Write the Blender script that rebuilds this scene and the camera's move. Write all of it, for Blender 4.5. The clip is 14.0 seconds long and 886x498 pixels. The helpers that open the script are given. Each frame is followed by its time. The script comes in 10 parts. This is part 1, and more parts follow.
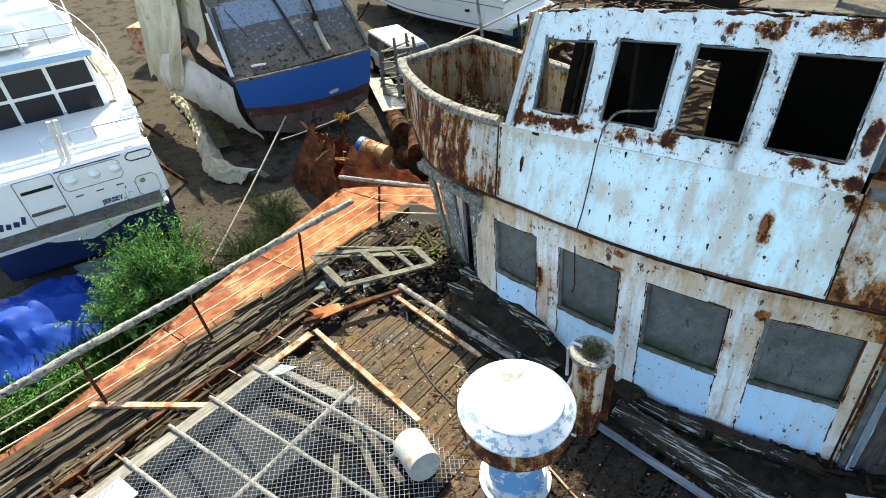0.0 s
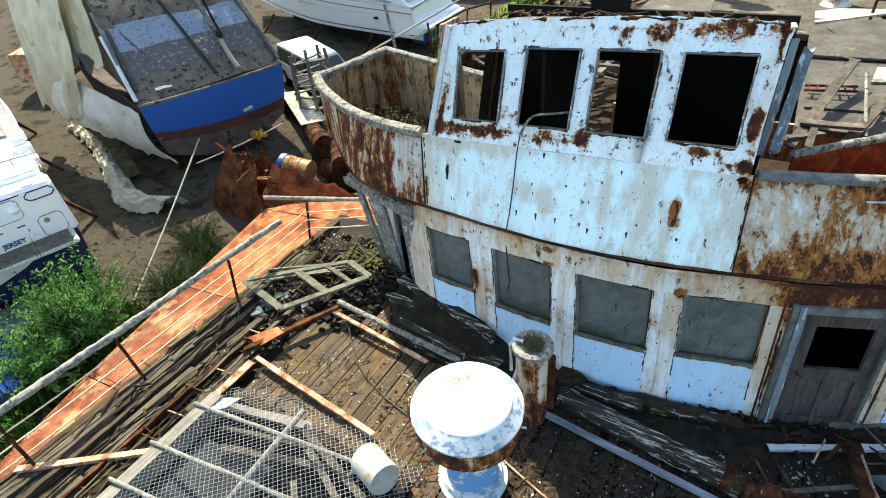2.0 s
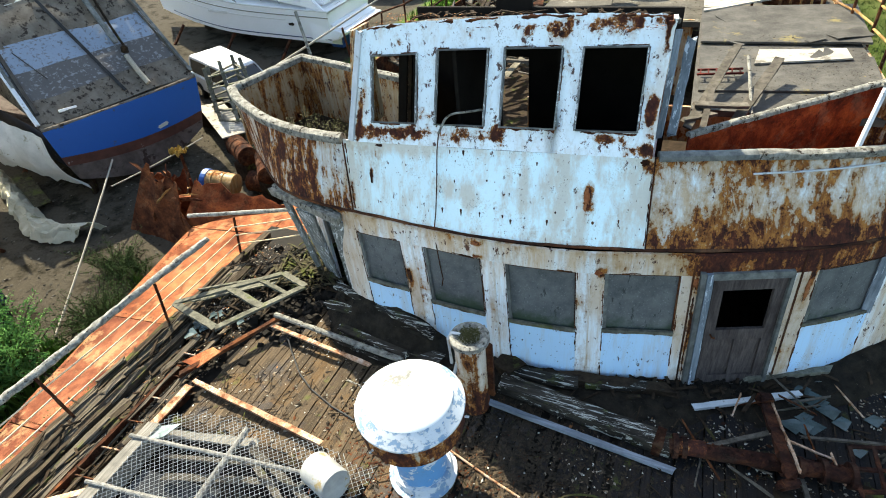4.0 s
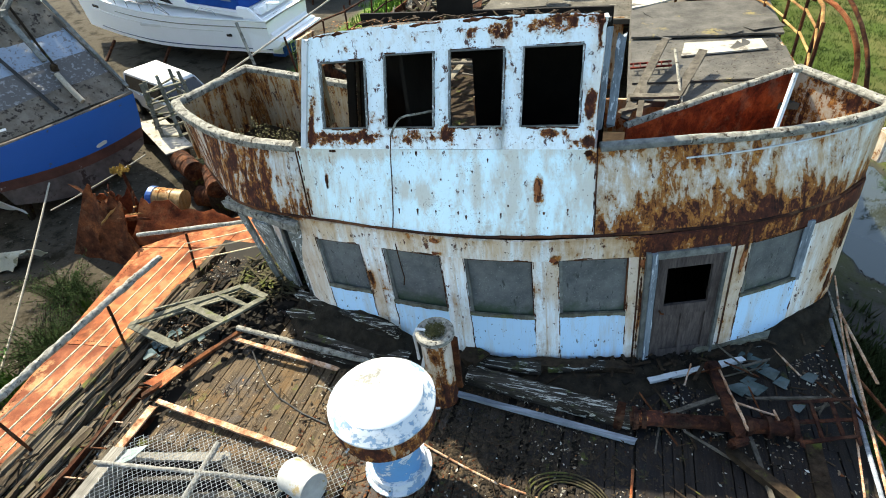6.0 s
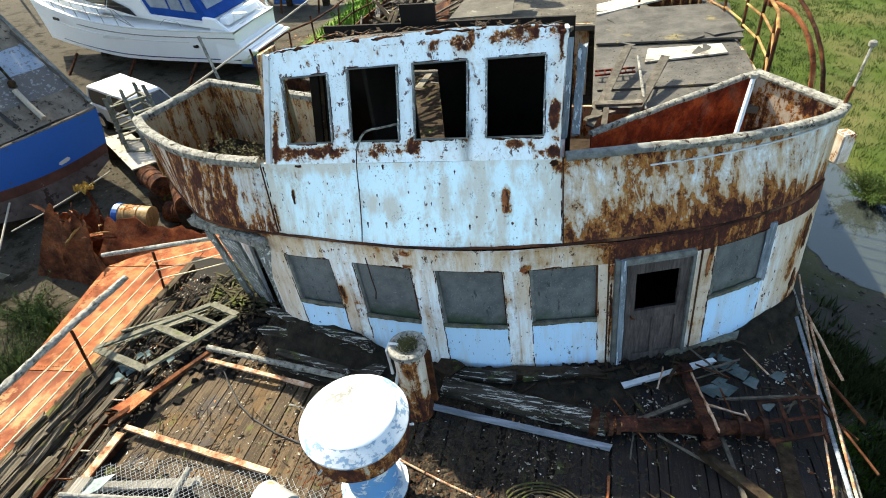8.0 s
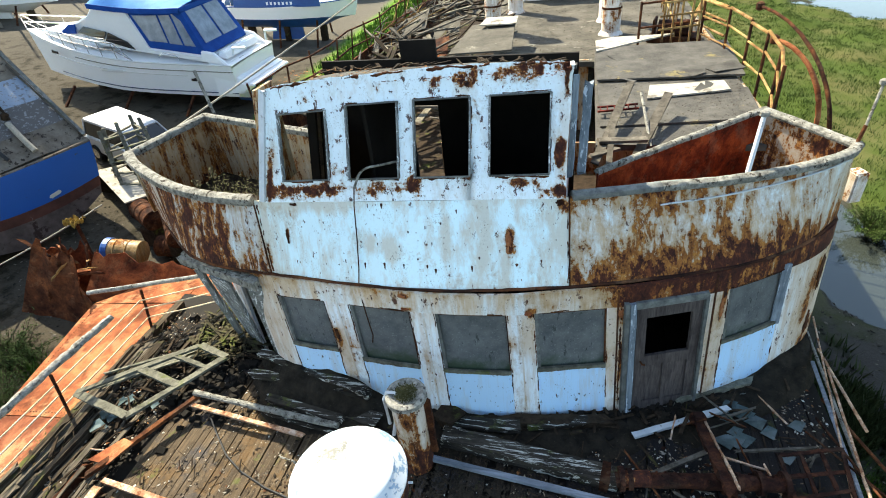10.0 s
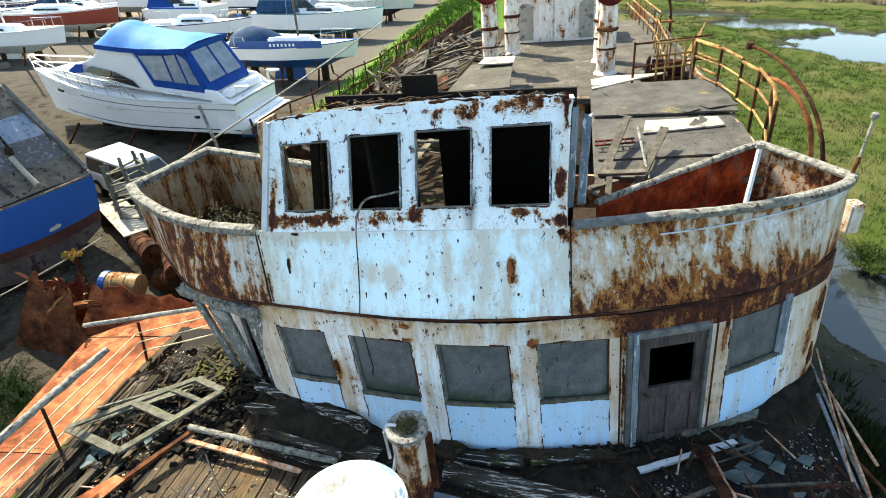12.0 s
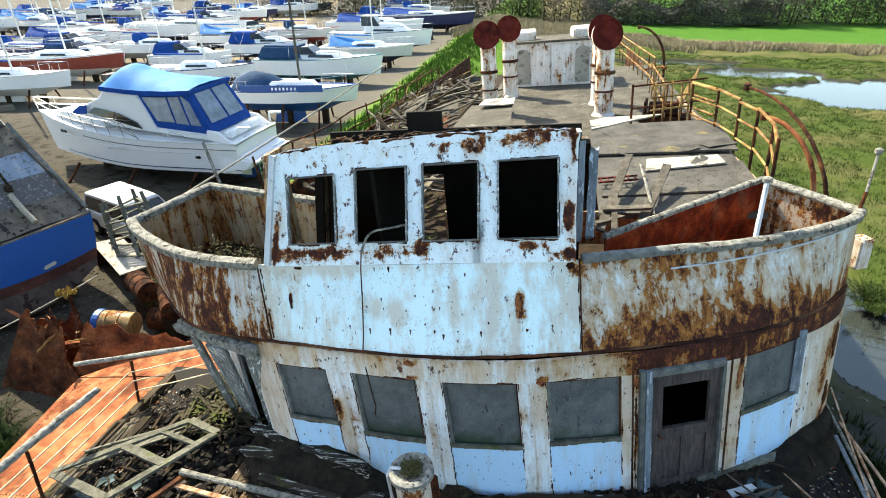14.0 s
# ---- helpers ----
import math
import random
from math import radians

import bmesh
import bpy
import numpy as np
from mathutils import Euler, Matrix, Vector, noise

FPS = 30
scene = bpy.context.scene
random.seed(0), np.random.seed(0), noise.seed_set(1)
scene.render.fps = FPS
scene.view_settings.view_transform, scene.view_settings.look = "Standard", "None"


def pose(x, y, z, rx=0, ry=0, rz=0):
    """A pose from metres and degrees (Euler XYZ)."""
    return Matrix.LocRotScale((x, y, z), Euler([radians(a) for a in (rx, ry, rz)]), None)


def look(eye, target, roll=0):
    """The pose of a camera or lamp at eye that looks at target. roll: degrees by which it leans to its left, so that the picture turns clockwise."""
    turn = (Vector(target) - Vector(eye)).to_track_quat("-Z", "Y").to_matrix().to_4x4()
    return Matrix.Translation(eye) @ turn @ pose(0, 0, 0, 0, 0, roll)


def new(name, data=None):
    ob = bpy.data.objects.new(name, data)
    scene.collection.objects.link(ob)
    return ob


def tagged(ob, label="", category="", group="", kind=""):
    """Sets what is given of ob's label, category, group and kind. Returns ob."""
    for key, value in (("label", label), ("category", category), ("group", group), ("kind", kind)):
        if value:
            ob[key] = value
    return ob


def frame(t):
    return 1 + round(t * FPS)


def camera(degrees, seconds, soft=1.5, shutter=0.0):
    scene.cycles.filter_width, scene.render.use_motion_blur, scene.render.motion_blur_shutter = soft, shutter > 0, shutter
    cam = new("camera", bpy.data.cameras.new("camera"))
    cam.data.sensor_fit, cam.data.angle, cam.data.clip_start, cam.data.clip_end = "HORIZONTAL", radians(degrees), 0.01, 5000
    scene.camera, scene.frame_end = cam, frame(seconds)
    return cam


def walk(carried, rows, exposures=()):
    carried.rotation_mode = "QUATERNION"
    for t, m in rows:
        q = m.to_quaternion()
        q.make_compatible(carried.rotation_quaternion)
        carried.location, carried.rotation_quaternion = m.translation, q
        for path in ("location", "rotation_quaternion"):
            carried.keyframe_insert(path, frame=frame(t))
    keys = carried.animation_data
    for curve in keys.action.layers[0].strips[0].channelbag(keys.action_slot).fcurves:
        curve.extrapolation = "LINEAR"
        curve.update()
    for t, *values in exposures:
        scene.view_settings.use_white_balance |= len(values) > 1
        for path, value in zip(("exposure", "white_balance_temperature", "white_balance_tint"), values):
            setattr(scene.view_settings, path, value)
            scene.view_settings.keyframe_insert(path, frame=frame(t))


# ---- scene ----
# Camera. The hull lies over to one side: ship places are written upright and turned by LIST.
LIST = Vector((0.0868, -0.0308, 0.9957)).rotation_difference(Vector((0, 0, 1))).to_matrix().to_4x4()
cam = camera(79.2, 14.0, 1.0)
PATH = [
    (0, (0.563, 0.269, 6.442), (-0.539, 1.463, 5.275), -5.0),
    (0.5, (0.549, 0.255, 6.497), (-0.491, 1.495, 5.323), -5.2),
    (1, (0.546, 0.232, 6.523), (-0.44, 1.514, 5.346), -5.5),
    (1.5, (0.537, 0.219, 6.565), (-0.405, 1.531, 5.386), -5.7),
    (2, (0.564, 0.219, 6.606), (-0.335, 1.561, 5.427), -5.8),
    (2.5, (0.61, 0.215, 6.64), (-0.239, 1.585, 5.456), -6.0),
    (3, (0.672, 0.234, 6.657), (-0.126, 1.629, 5.467), -6.2),
    (5.5, (0.806, 0.033, 6.715), (0.216, 1.518, 5.512), -6.9),
    (6, (0.783, -0.022, 6.74), (0.232, 1.477, 5.537), -7.0),
    (6.5, (0.823, -0.036, 6.756), (0.316, 1.477, 5.55), -7.2),
    (7, (0.896, 0.011, 6.794), (0.405, 1.526, 5.584), -7.3),
    (9.5, (0.897, 0.332, 6.775), (0.423, 1.907, 5.637), -6.7),
    (10, (0.747, 0.447, 6.732), (0.275, 2.043, 5.623), -6.5),
    (10.5, (0.682, 0.472, 6.729), (0.212, 2.088, 5.649), -6.3),
    (11, (0.653, 0.42, 6.718), (0.185, 2.056, 5.667), -6.2),
    (11.5, (0.673, 0.378, 6.702), (0.206, 2.032, 5.679), -6.1),
    (12, (0.695, 0.375, 6.654), (0.228, 2.048, 5.662), -6.0),
    (12.5, (0.7, 0.394, 6.595), (0.234, 2.085, 5.633), -5.9),
    (13, (0.645, 0.379, 6.527), (0.183, 2.089, 5.599), -5.7),
    (13.5, (0.59, 0.378, 6.501), (0.131, 2.108, 5.609), -5.6),
    (14, (0.534, 0.403, 6.509), (0.079, 2.153, 5.656), -5.4),
]
walk(cam, [(t, LIST @ look(eye, target, roll)) for t, eye, target, roll in PATH], [(0.0, 1.45, 7200, 4.0)])

# World and light
world = bpy.data.worlds.new("sky")
scene.world = world
world.use_nodes = True
wn = world.node_tree
sky = wn.nodes.new("ShaderNodeTexSky")
sky.sky_type = "NISHITA"
sky.sun_disc = False
SUN_FROM = Vector((-0.70, 0.54, 0.80)).normalized()
sky.sun_elevation = math.asin(SUN_FROM.z)
sky.sun_rotation = math.atan2(SUN_FROM.x, SUN_FROM.y)
wn.links.new(sky.outputs[0], wn.nodes["Background"].inputs[0])
wn.nodes["Background"].inputs[1].default_value = 0.165
sun = new("sun", bpy.data.lights.new("sun", "SUN"))
sun.data.energy, sun.data.angle, sun.data.color = 5.0, radians(0.6), (1.0, 0.94, 0.83)
sun.matrix_basis = look(SUN_FROM * 60, (0, 0, 0))

# Materials
class Kit:
    """A node material under construction."""

    def __init__(self, name, coords="Object", spin=False):
        self.m = bpy.data.materials.new(name)
        self.m.use_nodes = True
        self.t = self.m.node_tree
        self.b = self.t.nodes["Principled BSDF"]
        tc = self.t.nodes.new("ShaderNodeTexCoord")
        self.co = tc.outputs[coords]
        if spin:
            info = self.t.nodes.new("ShaderNodeObjectInfo")
            self.rand = info.outputs["Random"]
            add = self.t.nodes.new("ShaderNodeVectorMath")
            add.operation = "ADD"
            mul = self.t.nodes.new("ShaderNodeVectorMath")
            mul.operation = "SCALE"
            mul.inputs[0].default_value = (37.0, 19.0, 53.0)
            self.t.links.new(self.rand, mul.inputs[3])
            self.t.links.new(self.co, add.inputs[0])
            self.t.links.new(mul.outputs[0], add.inputs[1])
            self.co = add.outputs[0]

    def put(self, sock, v):
        if isinstance(v, (int, float)):
            sock.default_value = v
        elif isinstance(v, tuple):
            sock.default_value = v if len(v) == 4 or sock.type == "VECTOR" else (*v, 1)
        else:
            self.t.links.new(v, sock)

    def scaled(self, s, vec=None):
        n = self.t.nodes.new("ShaderNodeMapping")
        self.put(n.inputs[0], vec or self.co)
        n.inputs["Scale"].default_value = s
        return n.outputs[0]

    def noise(self, scale, detail=6.0, rough=0.6, vec=None, dist=0.0):
        n = self.t.nodes.new("ShaderNodeTexNoise")
        self.put(n.inputs["Vector"], vec or self.co)
        n.inputs["Scale"].default_value, n.inputs["Detail"].default_value = scale, detail
        n.inputs["Roughness"].default_value, n.inputs["Distortion"].default_value = rough, dist
        return n.outputs[0]

    def voro(self, scale, vec=None, out=0):
        n = self.t.nodes.new("ShaderNodeTexVoronoi")
        self.put(n.inputs["Vector"], vec or self.co)
        n.inputs["Scale"].default_value = scale
        return n.outputs[out]

    def ramp(self, fac, *stops):
        n = self.t.nodes.new("ShaderNodeValToRGB")
        self.put(n.inputs[0], fac)
        e = n.color_ramp.elements
        while len(e) < len(stops):
            e.new(0.5)
        for el, (p, c) in zip(e, stops):
            el.position = p
            el.color = (c, c, c, 1) if isinstance(c, (int, float)) else (*c, 1)
        return n.outputs[0]

    def mix(self, fac, a, b, mode="MIX"):
        n = self.t.nodes.new("ShaderNodeMix")
        n.data_type, n.blend_type = "RGBA", mode
        self.put(n.inputs[0], fac)
        self.put(n.inputs[6], a)
        self.put(n.inputs[7], b)
        return n.outputs[2]

    def calc(self, op, a, b=0.0, clamp=False):
        n = self.t.nodes.new("ShaderNodeMath")
        n.operation, n.use_clamp = op, clamp
        self.put(n.inputs[0], a)
        self.put(n.inputs[1], b)
        return n.outputs[0]

    def axis(self, k):
        n = self.t.nodes.new("ShaderNodeSeparateXYZ")
        self.put(n.inputs[0], self.co)
        return n.outputs[k]

    def bump(self, h, strength=0.4, dist=0.02):
        n = self.t.nodes.new("ShaderNodeBump")
        self.put(n.inputs["Height"], h)
        n.inputs["Strength"].default_value, n.inputs["Distance"].default_value = strength, dist
        self.t.links.new(n.outputs[0], self.b.inputs["Normal"])

    def done(self, base, rough=0.7, metal=0.0, spec=0.5):
        self.put(self.b.inputs["Base Color"], base)
        self.put(self.b.inputs["Roughness"], rough)
        self.put(self.b.inputs["Metallic"], metal)
        self.b.inputs["Specular IOR Level"].default_value = spec
        return self.m


def rusted_paint(name, rust, grime, white=(0.74, 0.88, 0.92), streak=0.35, seed=0.0, band=None, ochre=0.3, chip=0.5, size=1.5, wash=None, patches=(), stains=()):
    """Old white ship's paint over steel: rust in layers of ochre, brown and maroon, runs, pits, chips, dirty streaks.
    band adds rust and wash adds stain along an axis: (axis, from, to, gain);
    patches of bare rust and soft brown stains lie at (x, z, half width, half height)."""
    k = Kit(name)
    v = k.scaled((1, 1, 1))
    v = k.t.nodes[-1]
    v.inputs["Location"].default_value = (seed, seed * 0.37, seed * 1.7)
    v = v.outputs[0]

    def slope(axis_k, lo, hi, gain):
        mr = k.t.nodes.new("ShaderNodeMapRange")
        k.put(mr.inputs[0], k.axis(axis_k))
        mr.inputs[1].default_value, mr.inputs[2].default_value = lo, hi
        mr.inputs[3].default_value, mr.inputs[4].default_value = 0.0, gain
        mr.interpolation_type = "SMOOTHSTEP"
        return mr.outputs[0]

    def spot(x, z, rx, rz, gain):
        d = k.t.nodes.new("ShaderNodeMapping")
        k.put(d.inputs[0], k.co)
        d.inputs["Location"].default_value, d.inputs["Scale"].default_value = (-x / rx, 0, -z / rz), (1 / rx, 0, 1 / rz)
        ln = k.t.nodes.new("ShaderNodeVectorMath")
        ln.operation = "LENGTH"
        k.put(ln.inputs[0], d.outputs[0])
        mr = k.t.nodes.new("ShaderNodeMapRange")
        k.put(mr.inputs[0], ln.outputs["Value"])
        mr.inputs[1].default_value, mr.inputs[2].default_value = 1.9, 0.3
        mr.inputs[3].default_value, mr.inputs[4].default_value = 0.0, gain
        mr.interpolation_type = "SMOOTHSTEP"
        return mr.outputs[0]

    runs = k.noise(1.0, 9, 0.70, k.scaled((6.5, 6.5, 0.9), v), 0.5)
    blot = k.noise(size, 12, 0.70, v, 0.12)
    fine = k.noise(26.0, 6, 0.72, v)
    f = k.calc("ADD", k.calc("MULTIPLY", runs, streak), k.calc("MULTIPLY", blot, 1 - streak))
    f = k.calc("ADD", f, k.calc("MULTIPLY", k.calc("SUBTRACT", fine, 0.5), 0.16))
    f = k.calc("ADD", f, k.calc("MULTIPLY", k.calc("SUBTRACT", k.noise(8.0, 6, 0.7, k.scaled((1, 1, 0.6), v)), 0.5), 0.22))
    for b in band or ():
        f = k.calc("ADD", f, slope(*b))
    for b in patches:
        f = k.calc("ADD", f, spot(*b, 0.16))
    edge = 0.70 - 0.32 * rust
    bare = k.ramp(f, (edge - 0.006, 0.0), (edge + 0.006, 1.0))
    deep = k.ramp(f, (edge + 0.01 + 0.045 * ochre, 0.0), (edge + 0.035 + 0.045 * ochre, 1.0))
    halo = k.ramp(f, (edge - 0.05 - 0.10 * ochre, 0.0), (edge, 1.0))
    mid = k.noise(7.0, 9, 0.75, k.scaled((1.4, 1.4, 0.8), v))
    brown = k.ramp(mid, (0.32, (0.060, 0.024, 0.012)), (0.46, (0.20, 0.072, 0.020)), (0.57, (0.35, 0.145, 0.036)), (0.70, (0.52, 0.28, 0.085)))
    maroon = k.ramp(mid, (0.36, (0.016, 0.008, 0.007)), (0.54, (0.066, 0.020, 0.012)), (0.68, (0.21, 0.066, 0.020)))
    streaks = k.noise(1.0, 9, 0.74, k.scaled((12, 12, 0.55), v))
    dirt = k.ramp(streaks, (0.62 - 0.20 * grime, 0.0), (0.84 - 0.2 * grime, 1.0))
    sf = k.noise(1.0, 9, 0.72, k.scaled((5.5, 5.5, 0.6), v))
    for b in wash or ():
        sf = k.calc("ADD", sf, k.calc("MULTIPLY", slope(*b), k.ramp(k.noise(1.0, 6, 0.7, k.scaled((7, 7, 0.4), v)), (0.3, 0.25), (0.65, 1.0))))
    for b in stains:
        sf = k.calc("ADD", sf, spot(*b, 0.20))
    stain = k.ramp(sf, (0.55 - 0.16 * ochre, 0.0), (0.74 - 0.12 * ochre, 1.0))
    tone = k.mix(k.noise(0.9, 4, 0.6, v), white, (white[0] * 0.93, white[1] * 0.86, white[2] * 0.86))
    tone = k.mix(k.calc("MULTIPLY", dirt, 0.35 + 0.35 * grime), tone, (0.40, 0.36, 0.25))
    tone = k.mix(k.calc("MULTIPLY", stain, 0.30 + 0.5 * ochre), tone, k.mix(fine, (0.42, 0.22, 0.075), (0.58, 0.42, 0.23)))
    tone = k.mix(k.calc("MULTIPLY", halo, 0.35 + 0.5 * ochre), tone, k.mix(mid, (0.22, 0.095, 0.028), (0.46, 0.29, 0.11)))
    # clusters of grey-green specks
    speck = k.calc("MULTIPLY", k.ramp(k.noise(46.0, 3, 0.6, v), (0.57, 0.0), (0.62, 1.0)), k.ramp(k.noise(1.0, 5, 0.65, k.scaled((3, 3, 1.6), v)), (0.52, 0.0), (0.68, 0.55)))
    tone = k.mix(speck, tone, (0.16, 0.15, 0.10))
    chips = k.ramp(k.noise(1.0, 7, 0.74, k.scaled((9.5, 9.5, 5), v)), (0.672 - 0.085 * chip, 0.0), (0.680 - 0.085 * chip, 1.0))
    gap = k.ramp(k.noise(2.2, 3, 0.6, v), (0.36, 0.0), (0.52, 1.0))
    odd = k.calc("MULTIPLY", k.noise(30.0, 3, 0.6, v), 0.16)
    pits = k.ramp(k.calc("ADD", k.voro(5.5, k.scaled((1, 1, 0.62), v)), odd), (0.095, 1.0), (0.115, 0.0))
    pits2 = k.calc("MULTIPLY", k.ramp(k.calc("ADD", k.voro(12.0, k.scaled((1, 1, 0.7), v)), odd), (0.13, 1.0), (0.16, 0.0)), gap)
    base = k.mix(bare, tone, k.mix(deep, brown, maroon))
    spots = k.calc("MAXIMUM", chips, k.calc("MAXIMUM", pits, pits2))
    base = k.mix(k.calc("MULTIPLY", spots, 0.94), base, (0.070, 0.024, 0.015))
    h = k.calc("ADD", k.calc("MULTIPLY", bare, -0.7), k.calc("ADD", k.calc("MULTIPLY", fine, 0.35), k.noise(1.7, 3, 0.5, v)))
    k.bump(k.calc("ADD", h, k.calc("MULTIPLY", spots, -0.5)), 0.65, 0.022)
    return k.done(base, k.mix(bare, (0.45, 0.45, 0.45), (0.92, 0.92, 0.92)), 0.0, 0.2)


def rust_plate(name, dark=(0.075, 0.022, 0.010), mid=(0.22, 0.075, 0.03), light=(0.36, 0.17, 0.085), pale=0.2, tint=(0.52, 0.34, 0.20), scale=1.1):
    """Bare rusted plate: cloudy tone, flakes of a paler tint, dark scabs and grain."""
    k = Kit(name)
    dark, mid, light = tuple(v * 0.7 for v in dark), tuple(v * 0.78 for v in mid), (light[0] * 0.86, light[1] * 0.78, light[2] * 0.68)
    a = k.noise(scale, 10, 0.68, None, 0.3)
    c = k.ramp(a, (0.36, dark), (0.49, mid), (0.61, light))
    c = k.mix(k.calc("MULTIPLY", k.ramp(k.noise(scale * 3.1, 9, 0.72), (0.50, 0.0), (0.60, 1.0)), 0.55), c, tuple(0.5 * (p + q) for p, q in zip(dark, mid)))
    fl = k.ramp(k.noise(scale * 0.9 + 0.6, 9, 0.7), (0.53, 0.0), (0.59, 1.0))
    c = k.mix(k.calc("MULTIPLY", fl, pale), c, tint)
    g = k.noise(34.0, 5, 0.72)
    c = k.mix(k.calc("MULTIPLY", k.ramp(g, (0.45, 0.0), (0.7, 1.0)), 0.5), c, dark)
    scab = k.ramp(k.noise(5.0, 8, 0.74), (0.60, 0.0), (0.63, 1.0))
    c = k.mix(k.calc("MULTIPLY", scab, 0.6), c, dark)
    k.bump(k.calc("ADD", a, k.calc("MULTIPLY", g, 0.4)), 0.6, 0.03)
    return k.done(c, 0.92, 0.0, 0.1)


def old_wood(name, dark, light, grain=(14, 0.9, 14), spin=True, moss=0.0, flake=None, wet=False, deck=False):
    """Weathered boards. grain: scale along x, y, z; small along the fibre."""
    k = Kit(name, spin=spin)
    dark, light = tuple(v * 0.66 for v in dark), tuple(v * 0.72 for v in light)
    g = k.noise(2.4, 8, 0.7, k.scaled(grain))
    c = k.ramp(g, (0.3, dark), (0.7, light))
    if spin:
        c = k.mix(k.calc("MULTIPLY", k.rand, 0.45), c, dark)
    blot = k.noise(1.6, 6, 0.65)
    c = k.mix(k.calc("MULTIPLY", k.ramp(blot, (0.45, 0.0), (0.7, 1.0)), 0.6), c, tuple(v * 0.45 for v in dark))
    if deck:
        pos = k.t.nodes.new("ShaderNodeNewGeometry").outputs["Position"]
        patch = k.noise(0.9, 8, 0.68, pos, 0.4)
        c = k.mix(k.calc("MULTIPLY", k.ramp(patch, (0.50, 0.0), (0.58, 1.0)), 0.72), c, (0.040, 0.039, 0.042))
        c = k.mix(k.calc("MULTIPLY", k.ramp(k.noise(1.6, 9, 0.72, pos), (0.54, 0.0), (0.60, 1.0)), 0.6), c, (0.115, 0.066, 0.026))
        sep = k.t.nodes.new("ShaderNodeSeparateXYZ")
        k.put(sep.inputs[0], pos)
        # planks turn slate grey to the right, darkened further in place of shade
        slate_shade = k.calc("MULTIPLY", k.calc("ADD", sep.outputs[0], k.calc("MULTIPLY", patch, 2.4)), 0.70, True)
        c = k.mix(k.calc("MULTIPLY", slate_shade, 0.85), c, k.mix(g, (0.004, 0.004, 0.005), (0.016, 0.016, 0.018)))
        grit = k.ramp(k.noise(60.0, 3, 0.7, pos), (0.60, 0.0), (0.66, 1.0))
        c = k.mix(k.calc("MULTIPLY", grit, 0.5), c, k.mix(slate_shade, (0.22, 0.19, 0.15), (0.05, 0.05, 0.05)))
    if flake:
        f = k.ramp(k.noise(3.2, 9, 0.72, k.scaled((grain[0] * 0.5, grain[1], grain[2] * 0.5))), (0.555, 0.0), (0.585, 1.0))
        c = k.mix(f, c, flake)
    if moss:
        f = k.ramp(k.noise(2.7, 8, 0.7), (0.62 - 0.2 * moss, 0.0), (0.74 - 0.2 * moss, 1.0))
        c = k.mix(k.calc("MULTIPLY", f, 0.85), c, (0.085, 0.10, 0.022))
    k.bump(g, 0.6, 0.012)
    return k.done(c, 0.7 if wet else 0.88, 0.0, 0.08)


def speckled(name, a, b, scale=3.0, rough=0.8, bump=0.4, metal=0.0, spots=None, fine=28.0, dist=0.01, spin=False):
    """A plain surface with cloudy tone, fine grain and, if given, spots of another colour (colour, threshold, scale)."""
    k = Kit(name, spin=spin)
    n = k.noise(scale, 7, 0.65)
    c = k.mix(k.ramp(n, (0.32, 0.0), (0.68, 1.0)), a, b)
    g = k.noise(fine, 4, 0.7)
    c = k.mix(k.calc("MULTIPLY", g, 0.3), c, tuple(v * 0.55 for v in a))
    if spots:
        col, th, sc = spots
        c = k.mix(k.ramp(k.noise(sc, 8, 0.7), (th, 0.0), (th + 0.05, 1.0)), c, col)
    if bump:
        k.bump(k.calc("ADD", n, k.calc("MULTIPLY", g, 0.5)), bump, dist)
    return k.done(c, rough, metal, 0.5 if rough < 0.6 else 0.12)


def leaf(name, a, b, scale=2.0):
    k = Kit(name)
    a, b = tuple(v * 0.74 for v in a), tuple(v * 0.74 for v in b)
    c = k.mix(k.noise(scale, 4, 0.6), a, b)
    k.b.inputs["Transmission Weight"].default_value = 0.0
    k.b.inputs["Subsurface Weight"].default_value = 0.0
    g = k.t.nodes.new("ShaderNodeNewGeometry")
    c = k.mix(k.calc("MULTIPLY", g.outputs["Random Per Island"], 0.6), c, tuple(v * 0.5 for v in a))
    return k.done(c, 0.75, 0.0, 0.12)


PAINT_MID = rusted_paint("white_plating", 0.18, 0.20, white=(0.72, 0.95, 1.0), seed=3.0, ochre=0.42, chip=0.40, wash=[(2, 3.30, 3.5, 0.16), (2, 2.55, 2.36, 0.08)], band=[(2, 2.44, 2.36, 0.05)],
    patches=[(-3.09, 2.95, 0.03, 0.14), (-0.04, 2.95, 0.05, 0.18), (-3.46, 2.62, 0.06, 0.18), (0.62, 3.38, 0.08, 0.10)],
    stains=[(-3.42, 2.75, 0.22, 0.6), (-0.08, 2.62, 0.08, 0.30), (-1.6, 2.83, 0.10, 0.14), (-0.42, 3.1, 0.16, 0.5), (0.58, 3.15, 0.2, 0.6), (-0.87, 2.99, 0.08, 0.28), (-2.66, 3.40, 0.5, 0.10), (-1.9, 2.95, 0.16, 0.12)])
PAINT_LEFT = rusted_paint("rust_streaked_plating", 0.60, 0.7, seed=11.0, streak=0.62, ochre=0.55, white=(0.60, 0.68, 0.70), band=[(0, -3.6, -4.3, 0.05)], chip=0.9)
PAINT_RIGHT = rusted_paint("rust_eaten_plating", 0.56, 0.6, seed=5.0, streak=0.55, ochre=0.95, white=(0.72, 0.84, 0.87), band=[(2, 2.80, 2.40, 0.12), (0, 1.75, 0.85, -0.06), (0, 3.1, 4.0, -0.05), (2, 3.28, 3.42, 0.06)])
